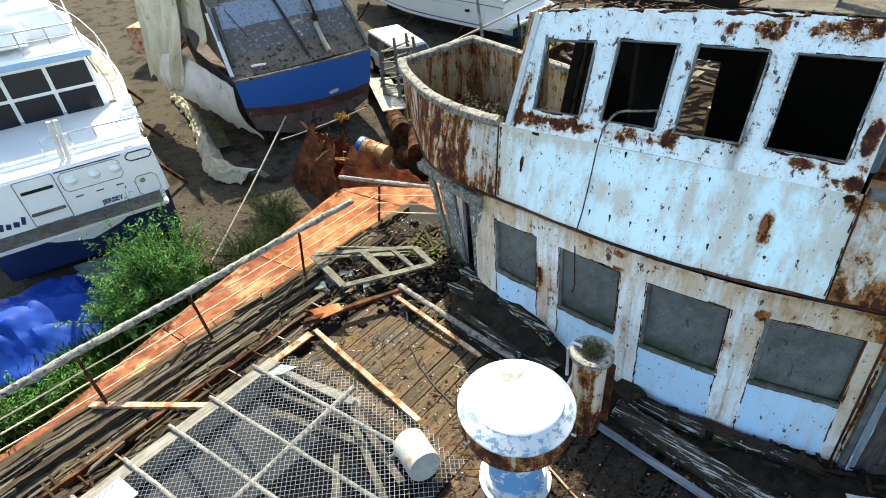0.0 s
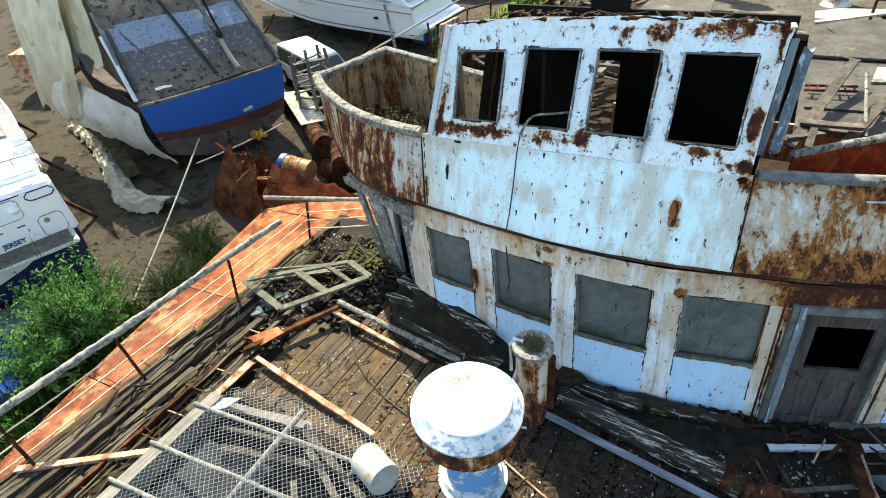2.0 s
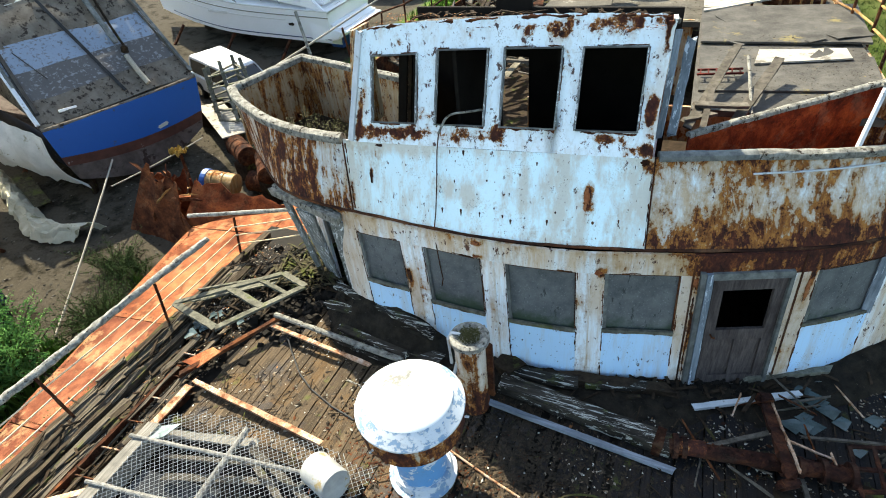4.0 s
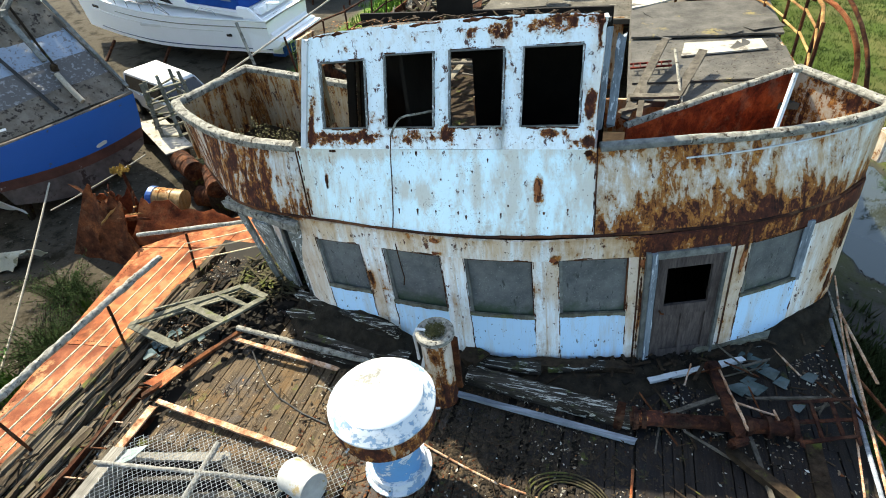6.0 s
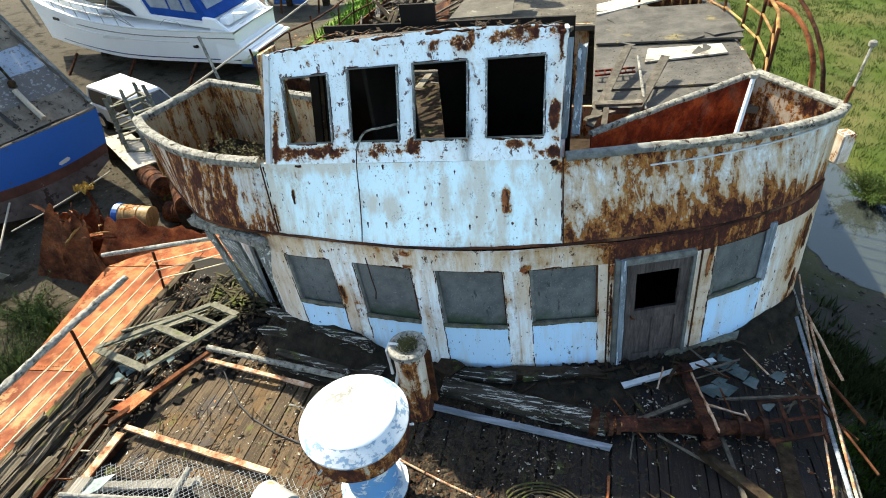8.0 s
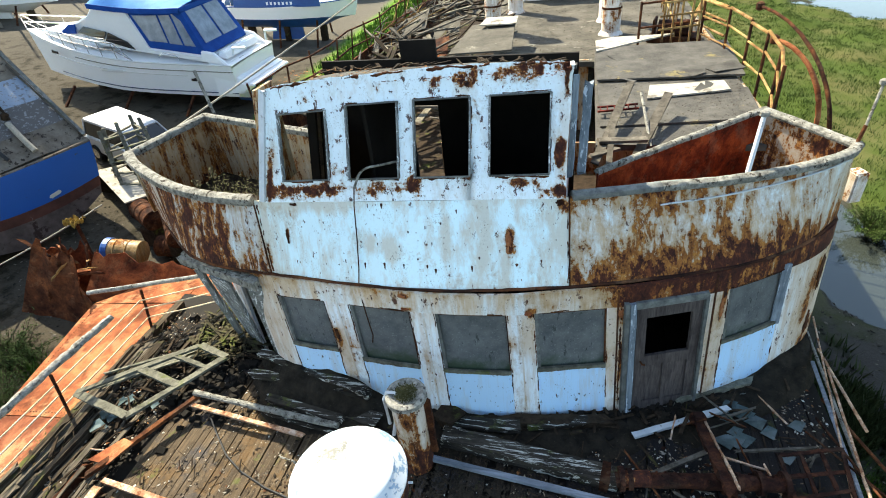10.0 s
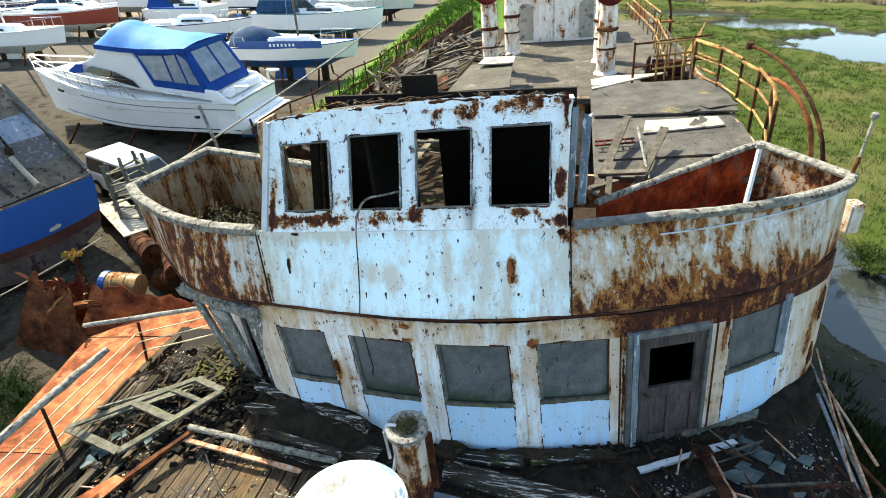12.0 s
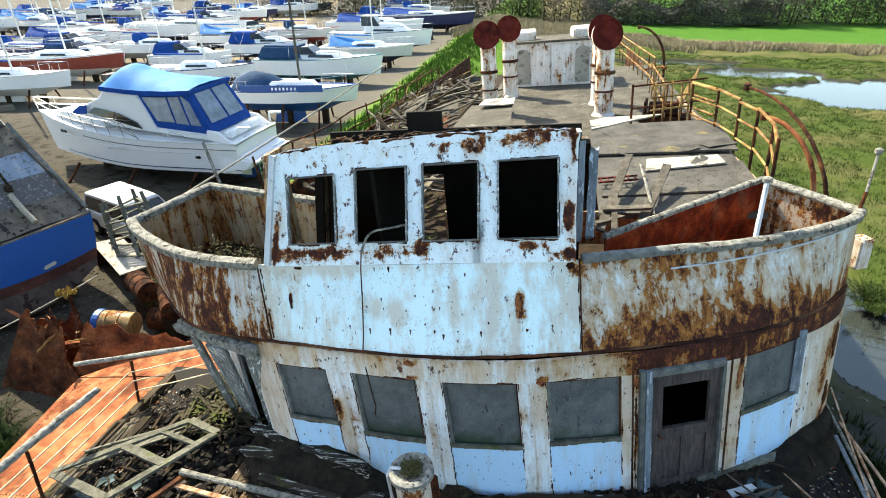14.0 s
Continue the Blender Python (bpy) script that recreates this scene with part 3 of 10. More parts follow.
def curve(knots):
    """A smooth function through (u, value) knots."""
    us, ys = [k[0] for k in knots], [k[1] for k in knots]
    ms = [(ys[min(i + 1, len(ys) - 1)] - ys[max(i - 1, 0)]) / (us[min(i + 1, len(us) - 1)] - us[max(i - 1, 0)]) for i in range(len(us))]

    def f(u):
        i = max(0, min(len(us) - 2, sum(1 for q in us[1:-1] if u >= q)))
        h = us[i + 1] - us[i]
        t = (u - us[i]) / h
        if t < 0:
            return ys[0] + ms[0] * (u - us[0])
        if t > 1:
            return ys[-1] + ms[-1] * (u - us[-1])
        return (2 * t**3 - 3 * t**2 + 1) * ys[i] + (t**3 - 2 * t**2 + t) * h * ms[i] + (3 * t**2 - 2 * t**3) * ys[i + 1] + (t**3 - t**2) * h * ms[i + 1]
    return f


def rough_up(bm, amp, scale=2.0):
    for v in bm.verts:
        v.co += amp * (noise.noise_vector(v.co * scale))


def text_mesh(body, size, depth=0.004):
    cu = bpy.data.curves.new("lettering", "FONT")
    cu.body, cu.size, cu.extrude, cu.align_x, cu.offset = body, size, depth, "CENTER", size * 0.03
    ob = bpy.data.objects.new("lettering", cu)
    me = bpy.data.meshes.new_from_object(ob)
    bpy.data.objects.remove(ob)
    bm = bmesh.new()
    bm.from_mesh(me)
    bpy.data.meshes.remove(me)
    return bm


def leaves(bm, c, spread, count, size, droop=0.3, seed=0):
    """Small two-triangle leaves scattered in a lump."""
    rnd = random.Random(seed)
    c = Vector(c)
    for _ in range(count):
        d = Vector((rnd.gauss(0, 1), rnd.gauss(0, 1), rnd.gauss(0, 1)))
        d *= rnd.random() ** 0.4 / max(d.length, 1e-3)
        p = c + Vector((d.x * spread[0], d.y * spread[1], d.z * spread[2]))
        a = rnd.uniform(0, 6.28)
        s = size * rnd.uniform(0.6, 1.4)
        out = Vector((math.cos(a), math.sin(a), rnd.uniform(-droop, 0.7))).normalized()
        side = out.cross(Vector((rnd.uniform(-0.4, 0.4), rnd.uniform(-0.4, 0.4), 1))).normalized()
        v = [bm.verts.new(p), bm.verts.new(p + out * s * 0.5 + side * s * 0.22), bm.verts.new(p + out * s), bm.verts.new(p + out * s * 0.5 - side * s * 0.22)]
        bm.faces.new(v)


def scatter(name, spots, size, material, label, category, seed, flat=0.5, yard=False):
    """Loose bits: an uneven four-sided scrap at each (x, y, z), as one mesh."""
    rnd = random.Random(seed)
    vv, ff = [], []
    for x, y, z in spots:
        s = size * min(2.0, math.exp(rnd.gauss(0, 0.55)))
        a = rnd.uniform(0, 6.28)
        n = len(vv)
        for i in range(4):
            r = s * rnd.uniform(0.5, 1.0) * (1.5 if i % 2 else 0.8)
            vv.append((x + r * math.cos(a + i * 1.57), y + r * math.sin(a + i * 1.57), z + s * rnd.uniform(0, 0.25)))
        vv.append((x + s * rnd.uniform(-0.2, 0.2), y + s * rnd.uniform(-0.2, 0.2), z + s * flat * rnd.uniform(0.6, 1.3)))
        ff += [(n + i, n + (i + 1) % 4, n + 4) for i in range(4)]
    me = bpy.data.meshes.new(name)
    me.from_pydata(vv, [], ff)
    me.materials.append(material)
    ob = new(name, me)
    if yard:
        YARD.add(ob)
    return tagged(ob, label, category, kind="stuff")

# The ship: the bridge front
low_y = curve([(-5.7, 7.5), (-5.0, 6.85), (-4.4, 6.35), (-3.9, 5.98), (-3.46, 5.82), (-2.7, 5.76), (-1.9, 5.70), (-1.0, 5.67), (0.0, 5.75), (0.4, 5.84), (1.2, 6.03), (1.6, 6.13), (2.6, 6.50), (3.0, 6.72), (3.6, 7.12), (4.0, 7.43), (4.3, 7.76), (4.46, 8.08), (4.55, 8.6)])
mid_y = curve([(-6.5, 7.35), (-5.9, 6.85), (-5.1, 6.25), (-4.3, 6.00), (-3.3, 5.90), (-2.4, 5.82), (-1.4, 5.78), (-0.5, 5.84), (0.5, 6.01), (1.2, 6.17), (2.6, 6.62), (3.2, 6.92), (3.8, 7.36), (4.3, 7.95)])
top_y = curve([(-6.6, 7.40), (-6.2, 7.07), (-5.3, 6.56), (-4.3, 6.22), (-3.5, 6.10), (-2.5, 6.12), (-1.0, 6.22), (0.0, 6.32), (0.7, 6.42), (1.87, 6.80), (2.77, 7.10), (3.68, 7.48), (4.2, 7.80), (4.3, 7.95)])
top_z = curve([(-6.6, 3.50), (-5.0, 3.42), (-3.4, 3.45), (0.7, 3.46), (1.8, 3.43), (2.5, 3.395), (3.4, 3.40), (4.3, 3.44)])
Z_BAND = 2.34


def low(u, z):
    return (u + 0.05 * (1.5 - z), low_y(u) + 0.04 * (z - 1.5), z)


def bulwark(u, v):
    z = Z_BAND + 0.02 + v * (top_z(u) - Z_BAND - 0.02)
    return (u + 0.05 * (1.5 - z) + 0.06, mid_y(u) * (1 - v) + top_y(u) * v, z)


deckhouse = thing("deckhouse", "white painted curved steel bridge front, eaten by rust, with boarded windows", "deckhouse", (-1.1, 6.2, 0))
WINDOWS = [(-3.44, -2.66, 1.08), (-2.27, -1.36, 0.98), (-1.0, -0.04, 0.97), (0.32, 1.24, 1.01), (2.81, 3.64, 1.09)]
DOORS = [(-4.72, -4.02), (1.57, 2.52)]
HEAD = 2.02
holes = sorted(WINDOWS + [(a, b, 0.02) for a, b in DOORS])
u = -5.5
for a, b, z0 in holes + [(4.54, 4.54, 0.0)]:
    bm = bmesh.new()
    add_sheet(bm, low, steps(u, a, 0.13), steps(-0.1, HEAD, 0.3), 0.05)
    part("wall_pier", bm, PAINT_LOW, deckhouse, "white pier stained with rust", True)
    if b > a and z0 > 0.5:
        bm = bmesh.new()
        add_sheet(bm, low, steps(a, b, 0.13), steps(-0.1, z0, 0.3), 0.05)
        part("sill_plate", bm, PAINT_SILL, deckhouse, "blue-white plate under the window", True)
    u = b
bm = bmesh.new()
add_sheet(bm, low, steps(-5.5, 4.54, 0.12), steps(HEAD, Z_BAND, 0.16), 0.05)
part("header_plating", bm, PAINT_HEAD, deckhouse, "strip of plating over the windows, rusting", True)
for name, a, b, m in (("bulwark_plate", -6.6, -3.52, PAINT_LEFT), ("bulwark_plate", -3.50, 0.70, PAINT_MID), ("bulwark_plate", 0.72, 4.33, PAINT_RIGHT)):
    bm = bmesh.new()
    add_sheet(bm, bulwark, steps(a, b, 0.12), steps(0, 1, 0.2), 0.03)
    for v in bm.verts:
        v.co.y += 0.012 * noise.noise(v.co * 1.6)
    part(name, bm, m, deckhouse, {PAINT_LEFT: "plate streaked with dark rust", PAINT_MID: "pale blue-white plate", PAINT_RIGHT: "plate eaten by brown rust"}[m], True)


def scab(f, u0, z0, w, h, seed, m, name="rust_scab", label="flaking scab of rust"):
    """A ragged blister of rust standing proud of a plate; f(u, z) gives the plate's face."""
    bm = bmesh.new()
    ring = []
    for i in range(26):
        a = 2 * math.pi * i / 26
        r = 1 + 0.55 * noise.noise((math.cos(a) * 2, math.sin(a) * 2, seed)) + 0.3 * noise.noise((math.cos(a) * 6, math.sin(a) * 6, seed))
        ring.append((math.cos(a) * w * r, math.sin(a) * h * r))
    rows = [[bm.verts.new(Vector(f(u0 + du * s, z0 + dz * s)) + Vector((0, off - 0.006 * noise.noise((du * 30, dz * 30, seed)), 0))) for du, dz in ring] for s, off in ((1.0, 0.004), (0.94, -0.012), (0.5, -0.020))]
    c = bm.verts.new(Vector(f(u0, z0)) + Vector((0, -0.018, 0)))
    for a, b in zip(rows, rows[1:]):
        for i in range(26):
            bm.faces.new((a[i], a[(i + 1) % 26], b[(i + 1) % 26], b[i]))
    for i in range(26):
        bm.faces.new((rows[-1][i], rows[-1][(i + 1) % 26], c))
    return part(name, bm, m, deckhouse, label)


def plate(u, z):
    return bulwark(u, (z - Z_BAND - 0.02) / (top_z(u) - Z_BAND - 0.02))


for i, (u0, z0, w, h) in enumerate(((-0.04, 2.98, 0.035, 0.10), (-0.06, 2.84, 0.02, 0.04), (-3.09, 2.97, 0.02, 0.10), (0.60, 3.40, 0.05, 0.04), (-2.9, 3.42, 0.05, 0.02))):
    scab(plate, u0, z0, w, h, i * 3.1, HULL_RUST if i < 2 else DARK_RUST)
for i, (u0, z0, w, h) in enumerate(((-2.60, 1.42, 0.03, 0.10), (-1.43, 2.27, 0.06, 0.025), (-1.42, 2.06, 0.06, 0.02), (0.24, 2.03, 0.05, 0.03), (2.73, 1.75, 0.025, 0.16), (1.42, 1.92, 0.03, 0.08), (4.28, 1.6, 0.05, 0.28), (4.25, 0.7, 0.05, 0.2), (4.1, 0.2, 0.12, 0.07), (0.9, 0.10, 0.09, 0.03))):
    scab(low, u0, z0, w, h, i * 2.3 + 1, DARK_RUST if i in (0, 6, 7, 8, 9) else HULL_RUST)
# small rust pits with drips, too many to count
def pits(f, spots, seed, label):
    rnd = random.Random(seed)
    bm = bmesh.new()
    for u0, z0, r in spots:
        tail = r * rnd.choice((1.2, 1.6, 3.0, 4.5))
        ring = [(r * rnd.uniform(0.7, 1.2) * math.cos(a), (r if math.sin(a) > 0 else tail * abs(math.sin(a)) ** 2.5 + 0.4 * r) * rnd.uniform(0.8, 1.1) * math.sin(a)) for a in (2 * math.pi * i / 11 for i in range(11))]
        low_r = [bm.verts.new(Vector(f(u0 + a, z0 + b)) + Vector((0, 0.003, 0))) for a, b in ring]
        top_r = [bm.verts.new(Vector(f(u0 + a * 0.7, z0 + b * 0.8)) + Vector((0, -0.006, 0))) for a, b in ring]
        for i in range(11):
            bm.faces.new((low_r[i], low_r[(i + 1) % 11], top_r[(i + 1) % 11], top_r[i]))
        bm.faces.new(top_r)
    tagged(part("rust_pits", bm, BAND, deckhouse, label), kind="stuff")


rnd = random.Random(31)
row = [(-2.98, 2.59), (-2.26, 2.68), (-1.98, 2.65), (-1.70, 2.66), (-1.43, 2.66), (-1.23, 2.74), (-1.11, 2.66), (-1.0, 2.61), (-0.81, 2.66), (-0.52, 2.65), (-0.42, 2.76), (-1.34, 3.08), (-0.90, 3.19), (-0.69, 3.34), (-2.81, 3.01), (-1.67, 3.42), (-1.86, 3.42), (-2.37, 2.61), (0.05, 2.66), (0.36, 2.70)]
pits(plate, [(x, z, rnd.uniform(0.011, 0.021)) for x, z in row] + [(rnd.uniform(-3.4, 0.65), rnd.uniform(2.42, 3.38), rnd.uniform(0.004, 0.010)) for _ in range(34)], 2, "small rust pits weeping down the plate")
row = [(rnd.uniform(-3.7, 4.2), rnd.uniform(0.15, 2.28), rnd.uniform(0.005, 0.013)) for _ in range(130)]
row = [(x, z, r) for x, z, r in row if not any(a - 0.06 < x < b + 0.06 and z > z0 - 0.08 and z < HEAD + 0.06 for a, b, z0 in holes)]
pits(low, row, 3, "small rust pits on the lower plating")
# seams and the lip between the storeys
for us in (-3.51, 0.71):
    bm = bmesh.new()
    add_sheet(bm, lambda u, v: Vector(bulwark(u, v)) + Vector((0, -0.014, 0)), [us - 0.008, us + 0.008], steps(0, 1, 0.25), 0.014)
    part("plate_seam", bm, BAND, deckhouse)
bm = bmesh.new()
add_tube(bm, [Vector(bulwark(u, 0)) + Vector((0, -0.012, -0.01)) for u in steps(-6.5, 4.33, 0.15)], 0.022, 8)
for v in bm.verts:
    v.co += 0.012 * noise.noise_vector(v.co * 7)
part("rubbing_band", bm, BAND, deckhouse, "dark rusted half-round band", True)
for us in (0.13, -1.17, -2.46, 1.38, 2.62):
    bm = bmesh.new()
    add_sheet(bm, lambda u, z: Vector(low(u, z)) + Vector((0, -0.008, 0)), [us - 0.012, us + 0.012], steps(0, 2.3, 0.4), 0.012)
    part("weld_seam", bm, BAND if us > 1 else PAINT_HEAD, deckhouse)
def rust_edge(f, path, w, seed, parent, gap=-0.2, m=None, step=0.025):
    """A ragged lip of rust along an edge of a plate; path in the plate's own (u, z)."""
    bm = bmesh.new()
    dense = [(Vector(p).lerp(Vector(q), i / n), (Vector(q) - Vector(p)).normalized()) for p, q in zip(path, path[1:]) for n in [max(1, int((Vector(q) - Vector(p)).length / step))] for i in range(n + 1)]
    last = None
    for i, (p, d) in enumerate(dense):
        side = Vector((-d.y, d.x))
        a = w * (0.45 + 1.2 * noise.noise((p.x * 9, p.y * 9, seed)) + 0.7 * noise.noise((p.x * 31, p.y * 31, seed)))
        b = w * (0.45 + 1.2 * noise.noise((p.x * 8, p.y * 8, seed + 5)) + 0.7 * noise.noise((p.x * 29, p.y * 29, seed + 5)))
        if a + b < gap * w or noise.noise((p.x * 3.1, p.y * 3.1, seed + 9)) < gap:
            last = None
            continue
        a, b = max(a, 0.003), max(b, 0.003)
        q0, q1 = p + side * a, p - side * b
        row_ = [bm.verts.new(Vector(f(*q)) + Vector((0, o, 0))) for q, o in ((q0, 0.002), (q0.lerp(q1, 0.3), -0.008), (q0.lerp(q1, 0.7), -0.008), (q1, 0.002))]
        if last:
            for j in range(3):
                bm.faces.new((last[j], last[j + 1], row_[j + 1], row_[j]))
        last = row_
    bmesh.ops.recalc_face_normals(bm, faces=bm.faces)
    tagged(part("rust_edge", bm, m or DARK_RUST, parent, "ragged lip of dark rust"), kind="stuff")


for i, (a, b, SILL) in enumerate(WINDOWS):
    rust_edge(low, [(a, HEAD + 0.01), (b, HEAD + 0.01)], 0.014, i + 0.3, deckhouse, -0.1)
    rust_edge(low, [(a - 0.01, HEAD), (a - 0.01, SILL)], 0.014, i + 1.3, deckhouse, -0.25)
    rust_edge(low, [(b + 0.01, HEAD), (b + 0.01, SILL)], 0.013, i + 2.3, deckhouse, -0.15)
    rust_edge(low, [(a, SILL - 0.02), (b, SILL - 0.02)], 0.022, i + 3.3, deckhouse, -0.15)
    rust_edge(low, [(a - 0.005, SILL), (a - 0.005, 0.06)], 0.016, i + 4.3, deckhouse, -0.2)
    rust_edge(low, [(b + 0.005, SILL), (b + 0.005, 0.06)], 0.015, i + 5.3, deckhouse, -0.15)
rust_edge(low, [(u, 0.10) for u in steps(-3.9, 1.5, 0.5)], 0.030, 7.7, deckhouse, -0.1)
rust_edge(low, [(1.42, 2.0), (1.42, 0.08)], 0.022, 8.8, deckhouse, -0.4)
rust_edge(plate, [(-3.47, 3.4), (-3.47, 2.4)], 0.020, 13.3, deckhouse, -0.2)
rust_edge(plate, [(0.69, 3.4), (0.69, 2.4)], 0.014, 14.4, deckhouse, -0.05)
for a, b, SILL in WINDOWS:
    hole = bmesh.new()
    add_sheet(hole, lambda u, z: Vector(low(u, z)) + Vector((0, 0.055, 0)), steps(a - 0.02, b + 0.02, 0.2), [SILL - 0.02, HEAD + 0.02], 0.02)
    win = part("window", hole, BOARD, deckhouse, "window boarded with grey sheet")
    for q0, q1, w in (((a, SILL), (b, SILL), 0.05), ((a, HEAD), (b, HEAD), 0.022), ((a, SILL), (a, HEAD), 0.045), ((b, SILL), (b, HEAD), 0.02)):
        bm = bmesh.new()
        dx, dz = (0.0, w) if q0[1] == q1[1] else (w, 0.0)
        sx = -1 if q0[0] == b else 1
        sz = -1 if q0[1] == HEAD else 1
        us = steps(q0[0], q1[0], 0.2) if dz else [q0[0], q0[0] + sx * w]
        zs = [q0[1], q0[1] + sz * w] if dz else steps(SILL, HEAD, 0.3)
        add_sheet(bm, lambda u, z: Vector(low(u, z)) + Vector((0, 0.012 - (0.04 if q0[1] == q1[1] == SILL else 0), 0)), sorted(us), sorted(zs), 0.045)
        rough_up(bm, 0.006, 14)
        rusty = q0[1] == q1[1] == HEAD or q0[0] == q1[0] == b
        part("window_frame", bm, BAND if rusty else GREEN_WOOD if dz else FRAME_WOOD, win, "rusted steel edge" if rusty else "flaking mossy wooden frame")
    if a > 2.5:
        bm = beam(Vector(low(b - 0.02, SILL)) + Vector((-0.02, -0.01, 0)), Vector(low(b - 0.02, HEAD + 0.1)) + Vector((-0.02, -0.02, 0)), 0.11, 0.04, up=(0, -1, 0))
        part("window_board", bm, BLUE_WOOD, win, "pale blue board")
# front door with an empty upper light
da, db = DOORS[1]
p0, p1 = Vector(low(da + 0.06, 1.0)), Vector(low(db - 0.04, 1.0))


def on_door(s, z, out):
    n = (p1 - p0).normalized().cross(Vector((0, 0, 1)))
    q = Vector(low(0, z)) - Vector(low(0, 1.0))
    return p0.lerp(p1, s) + n * out + Vector((q.x, q.y, z - 1.0))


front_door = None
for label, s0, s1, z0, z1, d in (("stile", 0.0, 0.15, 0.05, 1.98, 0.05), ("stile", 0.85, 1.0, 0.05, 1.98, 0.05), ("rail", 0.15, 0.85, 1.78, 1.98, 0.05), ("rail", 0.15, 0.85, 0.92, 1.10, 0.05), ("rail", 0.15, 0.85, 0.05, 0.22, 0.05), ("muntin", 0.46, 0.54, 0.22, 0.92, 0.045), ("panel", 0.15, 0.46, 0.22, 0.92, 0.02), ("panel", 0.54, 0.85, 0.22, 0.92, 0.02)):
    bm = bmesh.new()
    add_sheet(bm, lambda s, z: on_door(s, z, 0.0 - (0.05 - d)), [s0, s1], steps(z0, z1, 0.5), d)
    if front_door is None:
        front_door = thing("front_door", "weathered brown panelled wooden door with an empty light", "door", tuple(on_door(0.5, 0.0, 0)))
    part(label, bm, DOOR_WOOD, front_door)
bm = tube([on_door(0.09, 1.02, 0.0), on_door(0.09, 1.02, 0.06), on_door(0.13, 1.02, 0.075)], 0.014)
part("door_handle", bm, DARK_RUST, front_door)
for s0, s1, z0, z1, nm, m in ((-0.13, -0.035, 0.0, 2.08, "door_jamb", BLUE_WOOD), (1.0, 1.05, 0.0, 2.05, "door_jamb", FRAME_WOOD), (-0.04, 1.04, 1.99, 2.09, "door_head", FRAME_WOOD), (-0.21, -0.14, 0.05, 2.1, "door_jamb", FRAME_WOOD)):
    bm = bmesh.new()
    add_sheet(bm, lambda s, z: on_door(s, z, 0.05), [s0, s1], steps(z0, z1, 0.25), 0.07)
    for v in bm.verts:
        v.co += 0.008 * noise.noise_vector(v.co * 9)
    part(nm, bm, m, deckhouse, "pale blue flaking jamb" if m is BLUE_WOOD else "grey jamb")
# side door, ajar, with its canopy
side_door = thing("side_door", "white weathered wooden door hanging ajar in the bridge front", "door", (-4.85, 6.6, 0.05))
TLd, TRd, BRd, BLd = Vector((-4.86, 6.17, 2.0)), Vector((-4.43, 6.05, 2.0)), Vector((-4.66, 6.56, 0.08)), Vector((-5.06, 6.76, 0.08))


def leaf_point(u, v):
    return BLd.lerp(BRd, u).lerp(TLd.lerp(TRd, u), v)


for nm, u0, u1, v0, v1, th in (("stile", 0, 0.2, 0, 1, 0.05), ("stile", 0.8, 1, 0, 1, 0.05), ("rail", 0.2, 0.8, 0.88, 1, 0.05), ("rail", 0.2, 0.8, 0, 0.14, 0.05), ("rail", 0.2, 0.8, 0.46, 0.54, 0.05), ("panel", 0.2, 0.8, 0.14, 0.46, 0.02), ("panel", 0.2, 0.8, 0.54, 0.88, 0.02)):
    bm = bmesh.new()
    add_sheet(bm, lambda u, v: leaf_point(u, v) + Vector((0, 0.012 if th < 0.03 else 0.0, 0)), [u0, u1], steps(v0, v1, 0.2), th)
    part(nm, bm, JAMB, side_door)
for p, q, w, h in (((-4.21, 6.42, 0.02), (-3.84, 5.89, 2.13), 0.20, 0.09), ((-4.34, 6.50, 0.02), (-4.00, 5.98, 2.10), 0.05, 0.10), ((-5.22, 6.78, 0.02), (-5.05, 6.22, 2.10), 0.09, 0.08)):
    bm = beam(p, q, w, h, up=(0.3, -1, 0), rag=0.008, n=8)
    part("side_door_jamb", bm, JAMB, deckhouse, "flaking white jamb")
bm = beam((-5.40, 6.36, 2.19), (-3.70, 5.80, 2.21), 0.15, 0.12, rag=0.014, n=12)
part("door_header", bm, CAP, deckhouse, "lichened wooden header over the side door")
bm = bmesh.new()
add_sheet(bm, lambda u, w: (lambda a: Vector((low(a, 2.2)[0], low_y(a) + 0.05, 2.20)).lerp(Vector((-5.40 + 1.7 * u, 6.36 - 0.56 * u, 2.24)), w) + Vector((0, 0, 0.015 * noise.noise((u * 5, w, 0)))))(-5.5 + 1.75 * u), steps(0, 1, 0.1), [0, 0.5, 1], 0.04)
part("canopy", bm, CAP, deckhouse, "lichened wooden canopy over the side door")
# inside of the lower storey: its unlit darkness is put into a near-black colour
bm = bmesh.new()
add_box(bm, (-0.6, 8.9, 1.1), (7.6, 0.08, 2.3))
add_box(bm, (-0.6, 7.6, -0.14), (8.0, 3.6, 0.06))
part("inner_bulkhead", bm, SHADE_IN, deckhouse)
for sx, sy in ((-5.45, 8.5), (4.53, 9.7)):
    part("side_plating", box((sx, sy, 1.1), (0.06, 2.3, 2.4)), PAINT_LOW, deckhouse)
